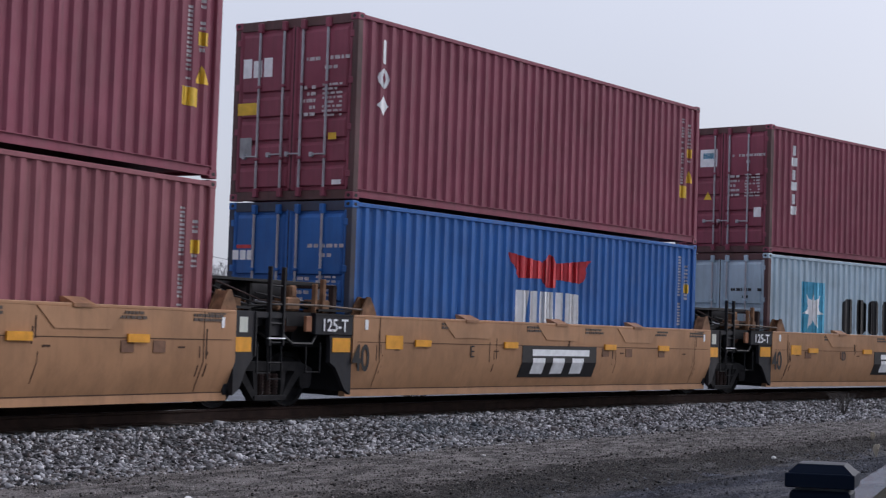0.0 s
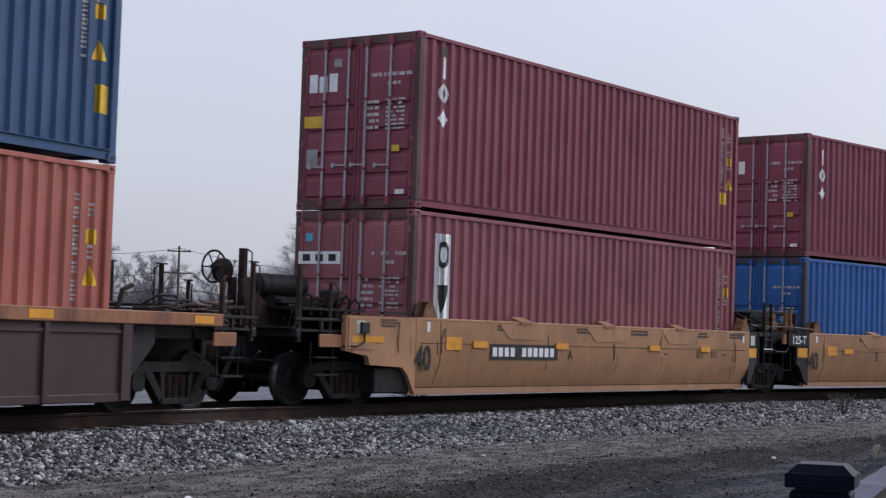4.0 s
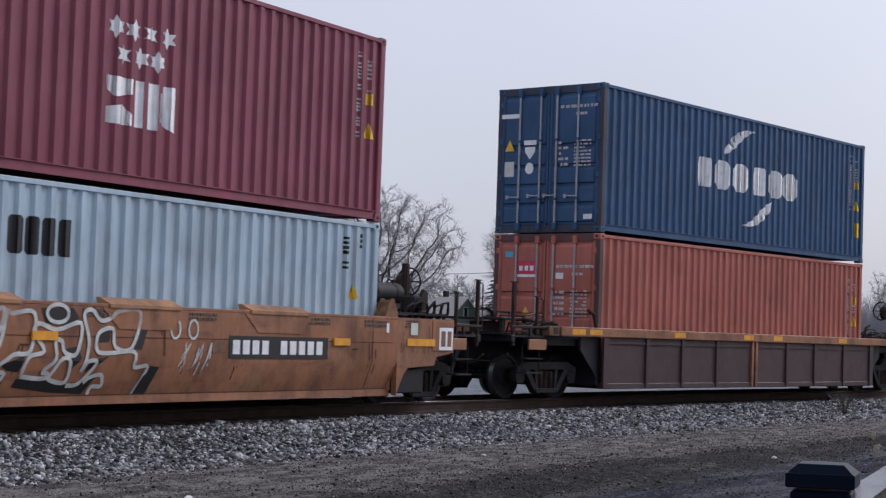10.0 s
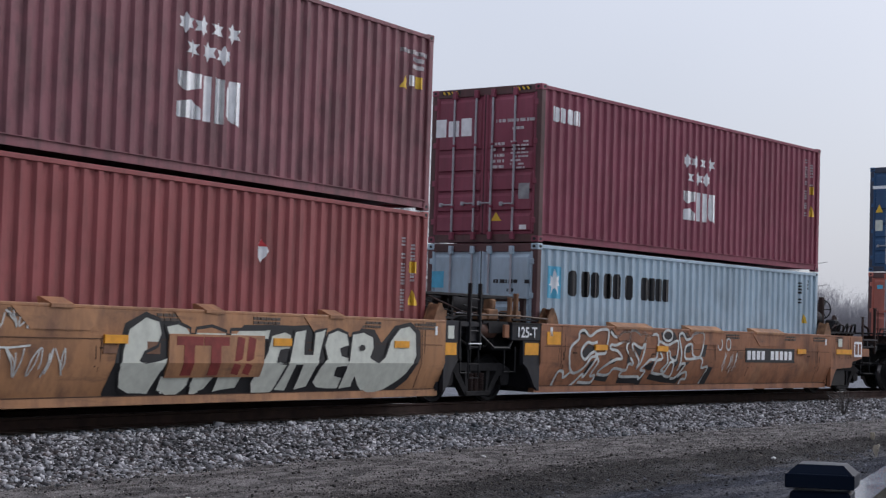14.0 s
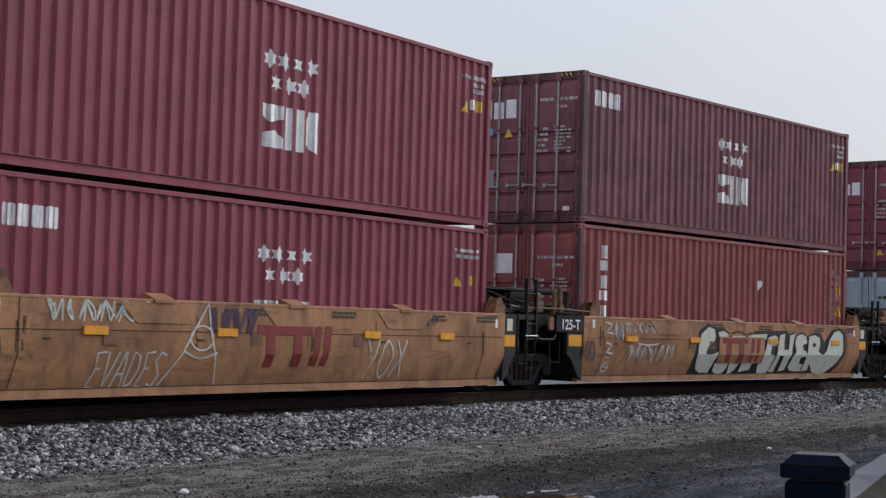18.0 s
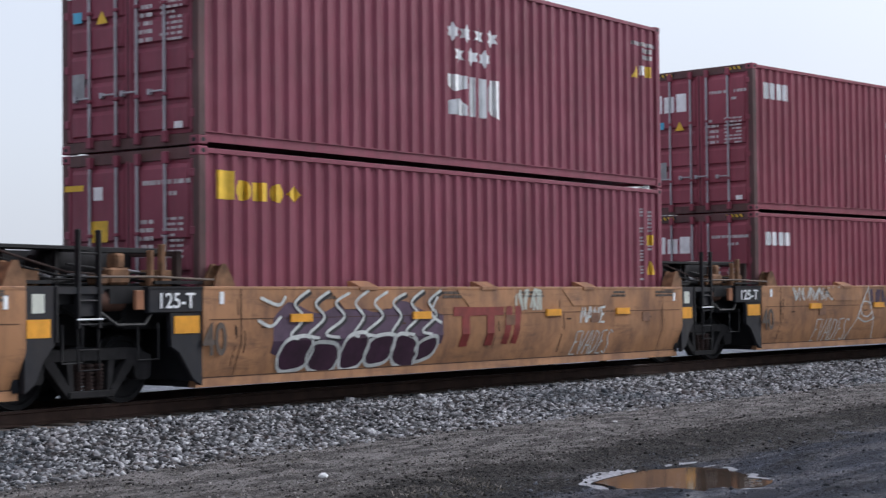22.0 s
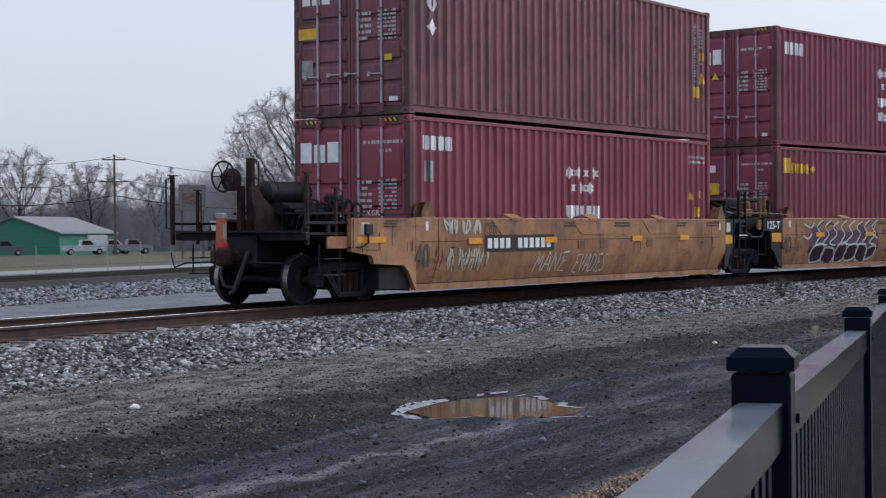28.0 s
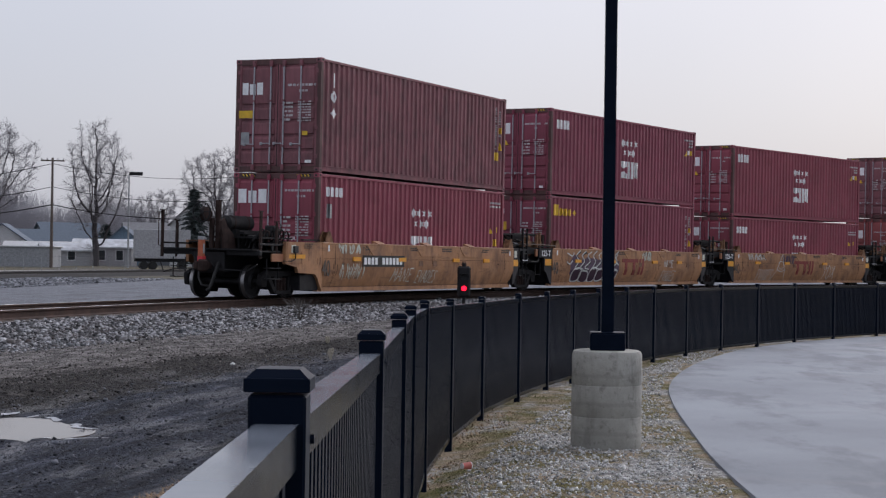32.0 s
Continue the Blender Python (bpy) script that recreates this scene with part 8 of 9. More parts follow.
RUST_PLATE = plain("dull_brown_plate", (0.19, 0.10, 0.06), 0.8, 0, 0.3)
FADED = plain("faded_stencil_paint", (0.10, 0.075, 0.06), 0.7, 0, 0.3)
for i in (0, 1, 2, 4, 5, 6, 7, 8):
    car = WAGONS[i]
    r = random.Random(40 + i)
    if i != 4:
        forty = letters(car, "40", 0.46, -6.33, 0.58, BLACK if i < 3 else FADED, "stencil", -1.5, 0.009)
        forty.scale = (0.95, 1.25, 1.0)
    for x in (-3.9, -1.2, 0.9, 3.6, 5.3):
        sh = Shape()
        for q in range(2):
            xx = x
            while xx < x + 0.62:
                b = r.uniform(0.04, 0.12)
                sh.box(xx, xx + b, face_y(1.35) - 0.009, face_y(1.35), 1.335 - 0.06 * q, 1.375 - 0.06 * q)
                xx += b + 0.02
        part("small_print", sh, FADED, car)
    for q in range(3):
        x = r.uniform(-5, 5)
        part("rating_plate", Shape().box(x, x + 0.26, -1.512, -1.5, 0.84, 1.0), RUST_PLATE, car)
    for end in (-1, 1):
        if STACKS[i][1 if end < 0 else 2] == "coupled" or end > 0:
            x0, x1, z1 = (min(end * 6.5, end * 7.3), max(end * 6.5, end * 7.3), 1.36) if STACKS[i][1 if end < 0 else 2] == "coupled" else (5.62, 5.98, 1.40)
            sh = Shape()
            for q in range(3):
                xx = x0 + r.uniform(0, 0.08)
                while xx < min(x1, x0 + 0.42):
                    b = r.uniform(0.03, 0.08)
                    z = 1.40 - 0.048 * q
                    sh.box(xx, xx + b, face_y(z) - 0.008, face_y(z), z - 0.022, z)
                    xx += b + 0.02
            part("small_print", sh, FADED, car, "rows of small faded print", "stuff")
    plate(car, "tally_mark", WHITE, 5.95, 6.02, 1.19, 1.34)
    if STACKS[i][2] == "joint":
        part("placard", Shape().box(6.42, 6.62, -1.484, -1.474, 1.14, 1.36), CREAM, car, "cream placard")
        part("square_reflector", Shape().box(6.34, 6.72, -1.484, -1.474, 0.86, 1.07), REFLECTOR, car, "orange square reflector")
    if STACKS[i][1] == "joint":
        letters(car, "125-T", 0.27, -7.11, 1.18, WHITE, "stencil", -1.492, 0.004)
        part("square_reflector", Shape().box(-6.80, -6.36, -1.484, -1.474, 0.86, 1.08), REFLECTOR, car, "orange square reflector")
        part("grab_slot", Shape().box(-7.42, -7.28, -1.46, -1.40, 1.16, 1.40, 0.01), OCHRE_RUST, car)
    plate(car, "tally_mark", WHITE, -6.02, -5.94, 1.22, 1.38)
for i in (0, 1, 2):
    plate(WAGONS[i], "reflective_tape", REFLECTOR, -5.46, -5.0, 0.92, 1.14, "orange reflective tape")


def number_board(car, x0, x1, z0, z1, n):
    plate(car, "number_board", BLACK, x0, x1, z0, z1, "black board with pale bars")
    w = (x1 - x0 - 0.16) / n
    for j in range(n):
        if j == 4:
            continue
        plate(car, "board_bar", WHITE, x0 + 0.08 + j * w, x0 + 0.08 + j * w + w * 0.68, z0 + 0.06, z1 - 0.06, "", 0.014)


number_board(WAGONS[2], -4.13, -1.88, 0.76, 1.04, 11)
letters(WAGONS[2], "A", 0.26, -1.52, 0.78, BLACK)
letters(WAGONS[1], "E", 0.30, -3.05, 0.80, BLACK)
letters(WAGONS[0], "D", 0.30, -3.05, 0.80, BLACK)
for i in (0, 1):
    plate(WAGONS[i], "emblem_board", BLACK, -1.35, 1.33, 0.45, 1.02, "black emblem board")
    plate(WAGONS[i], "emblem_bar", WHITE, -1.0, 1.05, 0.84, 0.96, "", 0.014)
    for x in (-0.98, -0.28, 0.42):
        plate(WAGONS[i], "emblem_bar", WHITE, x, x + 0.42, 0.51, 0.80, "", 0.014)
number_board(WAGONS[4], 1.81, 4.27, 0.76, 1.08, 10)
number_board(WAGONS[8], -4.10, -1.60, 0.82, 1.13, 11)
plate(WAGONS[4], "reflective_tape", REFLECTOR, -6.12, -5.66, 1.06, 1.30, "orange reflective tape")
plate(WAGONS[4], "sign_frame", WHITE, 7.64, 8.10, 0.92, 1.30, "white framed sign")
plate(WAGONS[4], "sign_inner", OCHRE_RUST, 7.70, 8.04, 0.98, 1.24, "", 0.014)
plate(WAGONS[4], "sign_bar", WHITE, 7.84, 7.90, 0.98, 1.24, "", 0.018)
for i, x0, x1 in ((4, 6.6, 7.5), (8, -8.0, -7.2), (2, -8.0, -7.2)):
    plate(WAGONS[i], "reflective_tape", REFLECTOR, x0, x1, 0.98 if i == 4 else 1.02, 1.10 if i == 4 else 1.12, "orange reflective tape")
    plate(WAGONS[i], "notice", CREAM, x0 + 0.1, x0 + 0.32, 1.16, 1.36, "pale notice")
for i in (6, 7):
    for a, b in ((-0.94, -0.30), (-0.25, 0.35)):
        plate(WAGONS[i], "emblem_bar", DARKRED, a, b + 0.05, 1.0, 1.14, "dark red emblem")
        plate(WAGONS[i], "emblem_bar", DARKRED, (a + b) / 2 - 0.10, (a + b) / 2 + 0.10, 0.53, 1.0)
    for sgn in (-1, 1):
        sh = Shape()
        ribbon(sh, [(0.62 + 0.13 * sgn, 0.54), (0.70 + 0.13 * sgn, 1.14)], 0.17, 0.010)
        part("emblem_bar", sh, DARKRED, WAGONS[i])
# sprayed pieces
GLYPH = {
    "A": [[(0, 0), (0.45, 1), (0.58, 1), (1, 0)], [(0.2, 0.38), (0.82, 0.38)]],
    "C": [[(0.95, 0.86), (0.5, 1), (0.08, 0.62), (0.1, 0.2), (0.5, 0), (0.95, 0.14)]],
    "D": [[(0.1, 0), (0.1, 1), (0.75, 0.88), (1, 0.5), (0.75, 0.12), (0.1, 0)]],
    "E": [[(0.95, 1), (0.12, 0.97), (0.4, 0.52), (0.08, 0.03), (0.95, 0)], [(0.36, 0.52), (0.8, 0.54)]],
    "G": [[(0.95, 0.86), (0.5, 1), (0.08, 0.62), (0.1, 0.2), (0.5, 0), (0.92, 0.14), (0.92, 0.45), (0.6, 0.45)]],
    "H": [[(0.12, 0), (0.16, 1)], [(0.88, 0), (0.84, 1)], [(0.14, 0.48), (0.86, 0.5)]],
    "I": [[(0.5, 0), (0.5, 1)]],
    "L": [[(0.15, 1), (0.1, 0.1), (0.25, 0.02), (0.95, 0.05)]],
    "M": [[(0, 0), (0.2, 1), (0.5, 0.35), (0.8, 1), (1, 0)]],
    "N": [[(0.05, 0), (0.1, 1), (0.9, 0), (0.95, 1)]],
    "R": [[(0.12, 0), (0.14, 1), (0.8, 0.95), (0.88, 0.62), (0.2, 0.48), (0.95, 0)]],
    "S": [[(0.95, 0.9), (0.45, 1), (0.1, 0.74), (0.85, 0.34), (0.55, 0), (0.02, 0.1)]],
    "T": [[(0.02, 0.96), (0.98, 1)], [(0.52, 0.98), (0.46, 0)]],
    "O": [[(0.5, 1), (0.08, 0.72), (0.08, 0.28), (0.5, 0), (0.92, 0.28), (0.92, 0.72), (0.5, 1)]],
    "X": [[(0.05, 0), (0.9, 1)], [(0.08, 1), (0.95, 0)]],
    "Y": [[(0.02, 1), (0.48, 0.5)], [(0.98, 1), (0.3, 0)]],
    "V": [[(0.02, 1), (0.45, 0), (0.98, 1)]],
}


def strokes(text, x0, x1, z0, z1, lean=0.0):
    """Hand-drawn letter strokes, spread evenly from x0 to x1."""
    out, step = [], (x1 - x0) / len(text)
    for j, ch in enumerate(text):
        for line in GLYPH[ch]:
            out.append([(x0 + step * (j + 0.08 + 0.84 * a) + lean * (b - 0.5), z0 + (z1 - z0) * b) for a, b in line])
    return out


def spray(car, lines, w, mat, proud, label, round_=True, name="spray_stroke"):
    """Each stroke is a part of its own."""
    for j, pts in enumerate(lines):
        sh = Shape()
        ribbon(sh, curve(pts) if round_ and len(pts) > 2 else pts, w, proud + 0.0004 * j)
        part(name, sh, mat, car, label)


def inked(car, mat, pts, proud, name="spray_fill", label=""):
    """A filled sprayed shape, bent where the wagon's side bends."""
    sh = Shape()
    for upper in (True, False):
        half = [(x, z) for z, x in clip_x([(z, x) for x, z in pts], 0.72, upper)]
        if len(half) > 2:
            sh.add([(x, face_y(z) - proud, z) for x, z in half], [tuple(range(len(half)))])
    return part(name, sh, mat, car, label)


def drawn(car, mat, pts, w=0.055, proud=0.012):
    sh = Shape()
    ribbon(sh, curve(pts, 4), w, proud)
    return part("spray_outline", sh, mat, car, "pale sprayed outline")


def bubble(pts, j):
    inked(WAGONS[5], CREAM, pts, 0.010 + 0.0006 * j, "spray_letter", "cream sprayed bubble letter")
    sh = Shape()
    ribbon(sh, list(pts) + [pts[0]], 0.045, 0.013 + 0.0006 * j)
    part("spray_outline", sh, BLACK, WAGONS[5], "black sprayed letter edge")


inked(WAGONS[5], BLACK, [(-2.0, 0.21), (-2.06, 0.32), (-1.96, 0.84), (-1.82, 1.23), (-1.42, 1.39), (-1.03, 1.29), (-0.69, 1.31), (-0.24, 1.27), (0.37, 1.25), (1.33, 1.27), (1.91, 1.27), (2.77, 1.31), (3.48, 1.27), (4.08, 1.25), (4.3, 1.04), (4.68, 1.32), (5.16, 1.39), (5.47, 1.25), (5.49, 0.79), (5.27, 0.45), (4.8, 0.21)], 0.004, "spray_backing", "black sprayed backing")
for j, pts in enumerate((
        [(-1.42, 1.34), (-1.14, 1.28), (-1.08, 1.11), (-1.17, 0.94), (-1.42, 0.86), (-1.5, 0.75), (-1.39, 0.73), (-0.95, 0.79), (-1.03, 0.59), (-1.17, 0.29), (-1.57, 0.30), (-1.79, 0.38), (-1.88, 0.59), (-1.86, 0.88), (-1.75, 1.17)],
        [(-1.03, 1.22), (-0.77, 1.26), (-0.51, 1.19), (-0.51, 1.08), (-0.92, 1.08), (-0.93, 1.0)],
        [(-0.39, 1.19), (-0.05, 1.23), (0.28, 1.16), (0.28, 1.08), (-0.39, 1.08)], [(0.37, 1.19), (1.32, 1.21), (1.27, 1.05), (0.37, 1.06)],
        [(-1.03, 0.56), (-0.39, 0.56), (-0.39, 0.4), (-0.66, 0.25), (-1.03, 0.34)], [(-0.36, 0.56), (0.16, 0.56), (-0.01, 0.34), (-0.32, 0.26)], [(0.2, 0.56), (0.77, 0.56), (0.69, 0.35), (0.18, 0.3)])):
    bubble(pts, j)
for j, pts in enumerate((
        [(1.33, 1.13), (1.66, 1.19), (1.83, 1.14), (1.81, 0.92), (1.57, 0.9), (1.5, 0.74), (1.79, 0.7), (1.66, 0.42), (1.54, 0.27), (1.09, 0.27), (0.99, 0.43), (1.09, 0.66), (1.25, 0.9)],
        [(1.91, 1.2), (2.21, 1.23), (2.17, 0.86), (2.38, 0.86), (2.42, 1.19), (2.73, 1.24), (2.61, 0.91), (2.42, 0.3), (2.1, 0.28), (2.15, 0.68), (2.0, 0.68), (1.91, 0.28), (1.6, 0.29), (1.79, 0.74)])):
    bubble(pts, 8 + j)
bubble([(3.03, 1.24), (3.3, 1.18), (3.37, 0.99), (3.12, 0.93), (3.17, 0.85), (3.36, 0.81), (3.34, 0.66), (3.08, 0.64), (3.08, 0.54), (3.32, 0.5), (3.26, 0.27), (2.77, 0.28), (2.53, 0.42), (2.6, 0.62), (2.77, 0.78), (2.68, 0.99), (2.77, 1.17)], 10)
bubble([(3.43, 1.18), (3.75, 1.22), (4.04, 1.14), (4.07, 0.96), (3.98, 0.81), (4.21, 0.74), (4.4, 0.83), (4.54, 1.09), (4.82, 1.3), (5.11, 1.34), (5.33, 1.22), (5.37, 0.84), (5.16, 0.54), (4.73, 0.28), (4.21, 0.22), (3.84, 0.29), (3.66, 0.5), (3.61, 0.27), (3.26, 0.27), (3.34, 0.62)], 11)
inked(WAGONS[5], BLACK, oval(3.72, 0.96, 0.09, 0.05, 10), 0.024)
plate(WAGONS[5], "repainted_patch", OCHRE, -0.95, 1.16, 0.52, 1.11, "ochre repainted patch", 0.028)
for a in (-0.80, -0.22):
    plate(WAGONS[5], "emblem_bar", DARKRED, a, a + 0.56, 0.96, 1.08, "", 0.032)
    plate(WAGONS[5], "emblem_bar", DARKRED, a + 0.16, a + 0.38, 0.55, 0.96, "", 0.032)
for sgn in (-1, 1):
    sh = Shape()
    ribbon(sh, [(0.66 + 0.13 * sgn, 0.56), (0.74 + 0.13 * sgn, 1.08)], 0.17, 0.032)
    part("emblem_bar", sh, DARKRED, WAGONS[5])
scrawl(WAGONS[5], -4.85, -3.0, 1.12, 1.36, 8, SPRAY, 0.022, 3, "pale sprayed scribble")
scrawl(WAGONS[5], -4.75, -2.9, 0.52, 0.92, 9, SPRAY, 0.020, 5, "pale sprayed scribble")
scrawl(WAGONS[5], -5.2, -4.85, 0.98, 1.36, 4, SPRAY, 0.030, 6, "pale sprayed scribble", False)
for z in (1.34, 0.94, 0.66):
    spray(WAGONS[5], [[(-5.52, z), (-5.30, z - 0.04), (-5.50, z - 0.20), (-5.26, z - 0.22)]], 0.035, SPRAY, 0.009, "pale sprayed stroke", False)
spray(WAGONS[5], [oval(-5.42, 0.45, 0.11, 0.09, 12) + [(-5.31, 0.45)], [(-5.55, 0.30), (-5.45, 0.25), (-5.35, 0.30)]], 0.035, SPRAY, 0.009, "pale sprayed stroke", False)
spray(WAGONS[5], [[(-4.3, 0.93), (-3.9, 0.90), (-3.5, 0.93)]], 0.025, SPRAY, 0.009, "pale sprayed stroke")
# outlined piece with black shadows
drawn(WAGONS[4], SPRAY, [(-5.75, 0.21), (-5.65, 0.54), (-5.47, 0.55), (-5.4, 0.44), (-5.23, 0.54)])
drawn(WAGONS[4], SPRAY, [(-4.07, 0.91), (-3.96, 1.32), (-4.14, 1.38), (-4.39, 1.34), (-4.65, 1.24), (-4.85, 1.35), (-5.02, 1.3), (-5.04, 1.18), (-5.27, 1.05), (-5.35, 0.91), (-5.33, 0.7), (-5.2, 0.56), (-5.04, 0.53), (-4.82, 0.62), (-4.59, 0.83), (-4.34, 0.84)])
drawn(WAGONS[4], SPRAY, [(-4.37, 1.13), (-4.56, 1.1), (-4.72, 1.12), (-4.91, 1.0), (-4.93, 0.87), (-4.8, 0.79), (-4.61, 0.9), (-4.43, 0.95), (-4.41, 0.9), (-4.07, 0.91)])
drawn(WAGONS[4], SPRAY, [(-5.41, 0.21), (-5.08, 0.28), (-4.78, 0.51), (-4.7, 0.45), (-4.45, 0.77), (-4.32, 0.77), (-4.48, 0.48), (-4.32, 0.48), (-4.39, 0.34), (-4.85, 0.35)])
drawn(WAGONS[4], SPRAY, [(-3.89, 1.34), (-3.75, 1.25), (-3.61, 1.25), (-3.42, 1.34), (-3.16, 1.33), (-3.18, 1.15), (-3.38, 1.16), (-3.66, 1.08), (-3.87, 1.08), (-3.87, 1.0), (-3.61, 0.96), (-3.45, 0.82), (-3.66, 0.8), (-3.94, 0.72), (-4.16, 0.61), (-4.23, 0.51), (-3.87, 0.49), (-3.71, 0.61), (-3.54, 0.61), (-3.23, 0.58), (-3.18, 0.71), (-3.01, 0.71), (-3.28, 1.02), (-3.18, 1.15)])
drawn(WAGONS[4], SPRAY, [(-3.13, 1.37), (-2.94, 1.38), (-2.74, 1.29), (-2.56, 1.34), (-2.64, 1.05), (-2.84, 1.06), (-3.01, 1.12), (-3.06, 1.04), (-2.81, 0.79), (-2.84, 0.61), (-2.61, 0.92), (-2.51, 1.29), (-2.43, 1.28), (-2.05, 1.29), (-2.1, 0.84), (-2.38, 0.79), (-2.66, 0.6), (-2.46, 0.56), (-2.61, 0.39), (-2.69, 0.45), (-3.38, 0.46), (-3.28, 0.61)])
drawn(WAGONS[4], SPRAY, [(-2.18, 0.53), (-2.12, 0.76), (-1.86, 0.84), (-2.05, 1.06), (-1.97, 1.17), (-1.65, 1.1), (-1.23, 1.19), (-1.29, 0.81), (-1.51, 0.83), (-1.56, 0.96), (-1.67, 0.96), (-1.65, 0.74), (-1.83, 0.59), (-1.73, 0.56), (-1.65, 0.48), (-1.37, 0.46), (-1.4, 0.73), (-1.56, 0.73), (-1.73, 0.51), (-2.18, 0.53)])
drawn(WAGONS[4], SPRAY, [(-1.34, 0.41), (-1.12, 0.44), (-0.9, 0.7), (-1.07, 0.71), (-1.15, 0.58), (-1.07, 0.95), (-1.18, 1.29), (-1.04, 1.36), (-0.87, 1.23), (-0.67, 1.27), (-0.52, 1.36), (-0.11, 1.35), (-0.26, 0.89), (-0.58, 0.9), (-0.64, 1.13), (-0.9, 1.07), (-0.92, 0.85), (-0.69, 0.82), (-0.2, 0.84), (-0.17, 0.64), (0.11, 0.64), (-0.08, 0.24)])
drawn(WAGONS[4], SPRAY, [(-0.9, 0.25), (-0.87, 0.39), (-0.69, 0.4), (-0.75, 0.54), (-0.95, 0.51), (-1.04, 0.44)])
inked(WAGONS[4], BLACK, [(-4.91, 0.3), (-4.39, 0.33), (-4.28, 0.46), (-3.78, 0.47), (-3.82, 0.35), (-4.3, 0.39), (-4.37, 0.22), (-4.87, 0.24)], 0.005)
inked(WAGONS[4], BLACK, [(-3.4, 0.44), (-2.64, 0.43), (-2.43, 0.53), (-2.56, 0.22), (-2.71, 0.31), (-3.42, 0.32)], 0.005)
inked(WAGONS[4], BLACK, [(-2.23, 0.5), (-1.7, 0.48), (-1.37, 0.42), (-0.87, 0.51), (-0.81, 0.54), (-1.01, 0.3), (-1.65, 0.33), (-2.28, 0.4)], 0.005)
inked(WAGONS[4], BLACK, [(-0.08, 1.33), (0.14, 1.35), (-0.05, 0.87), (-0.2, 0.87)], 0.005)
inked(WAGONS[4], BLACK, [(0.14, 0.66), (0.35, 0.64), (0.17, 0.21), (-0.08, 0.22)], 0.005)
inked(WAGONS[4], BLACK, [(-4.89, 0.94), (-4.7, 1.08), (-4.43, 1.04), (-4.43, 0.96), (-4.65, 0.91), (-4.82, 0.81), (-4.91, 0.85)], 0.005)
inked(WAGONS[4], BLACK, [(-3.94, 0.69), (-3.87, 0.81), (-3.59, 0.8), (-3.75, 0.71)], 0.005)
inked(WAGONS[4], BLACK, [(-2.99, 1.09), (-2.66, 1.03), (-2.76, 0.85), (-2.94, 1.0)], 0.005)
inked(WAGONS[4], BLACK, [(-3.21, 0.88), (-3.09, 0.71), (-3.26, 0.71)], 0.005)
inked(WAGONS[4], BLACK, [(-2.56, 0.66), (-2.18, 0.79), (-2.23, 0.58), (-2.43, 0.6)], 0.005)
inked(WAGONS[4], BLACK, [(-1.56, 0.85), (-1.29, 0.9), (-1.18, 0.75), (-1.34, 0.61)], 0.005)
inked(WAGONS[4], BLACK, [(-0.95, 1.07), (-0.67, 1.11), (-0.69, 0.96), (-0.9, 0.95)], 0.005)
inked(WAGONS[4], BLACK, [(-1.01, 0.73), (-0.67, 0.78), (-0.81, 0.7), (-1.07, 0.58)], 0.005)
inked(WAGONS[4], BLACK, [(-5.08, 1.28), (-4.87, 1.39), (-4.7, 1.33), (-4.78, 1.26)], 0.005)
inked(WAGONS[4], BLACK, [(-1.94, 1.36), (-1.37, 1.37), (-1.26, 1.25), (-1.48, 1.15), (-1.86, 1.18)], 0.005)
inked(WAGONS[4], BLACK, [(-1.18, 1.32), (-1.01, 1.41), (-0.78, 1.26), (-0.98, 1.28)], 0.005)
inked(WAGONS[4], BLACK, [(-3.94, 1.35), (-3.8, 1.42), (-3.68, 1.27), (-3.13, 1.36), (-3.09, 1.25), (-3.71, 1.22)], 0.005)
inked(WAGONS[4], BLACK, [(-4.61, 0.75), (-4.48, 0.78), (-4.65, 0.53), (-4.76, 0.48)], 0.005)
spray(WAGONS[4], [oval(-1.65, 1.30, 0.19, 0.11, 14) + [(-1.46, 1.30)]], 0.05, SPRAY, 0.012, "pale sprayed ring")
scrawl(WAGONS[4], 0.75, 1.5, 0.5, 1.0, 3, SPRAY, 0.022, 9, "pale sprayed scribble", False)
for a in (0.62, 1.0):
    sh = Shape()
    ribbon(sh, oval(a, 1.15, 0.10, 0.13, 10) + [(a + 0.10, 1.15)], 0.035, 0.01)
    part("spray_ring", sh, SPRAY, WAGONS[4])
xs = [-5.0 + 0.1 * j for j in range(39)]
sh = Shape()
filled(sh, xs, [1.16 + 0.08 * math.sin(5 * x) - 0.5 * max(0, abs(x + 3.1) - 1.6) for x in xs], [0.42 + 0.05 * math.sin(4 * x + 1) + 0.5 * max(0, abs(x + 3.1) - 1.6) for x in xs], 0.004)
part("spray_fill", sh, PURPLE, WAGONS[7], "dull purple sprayed cloud")
DEEP = plain("deep_plum_spray_paint", (0.045, 0.016, 0.036), 0.6, 0, 0.3)
r = random.Random(12)
for j, (x0, x1) in enumerate(((-4.85, -4.15), (-4.25, -3.55), (-3.55, -2.95), (-3.0, -2.35), (-2.4, -1.75), (-1.85, -1.30))):
    sh, ol = Shape(), Shape()
    blob(sh, x0, x1, 0.27 + r.uniform(-0.02, 0.10), 0.74 + r.uniform(-0.06, 0.08), r.uniform(-0.2, 0.2), 0.008 + 0.001 * j, ol, 0.055)
    part("spray_letter", sh, DEEP, WAGONS[7], "deep plum sprayed letter")
    part("spray_outline", ol, SPRAY, WAGONS[7], "pale sprayed outline")
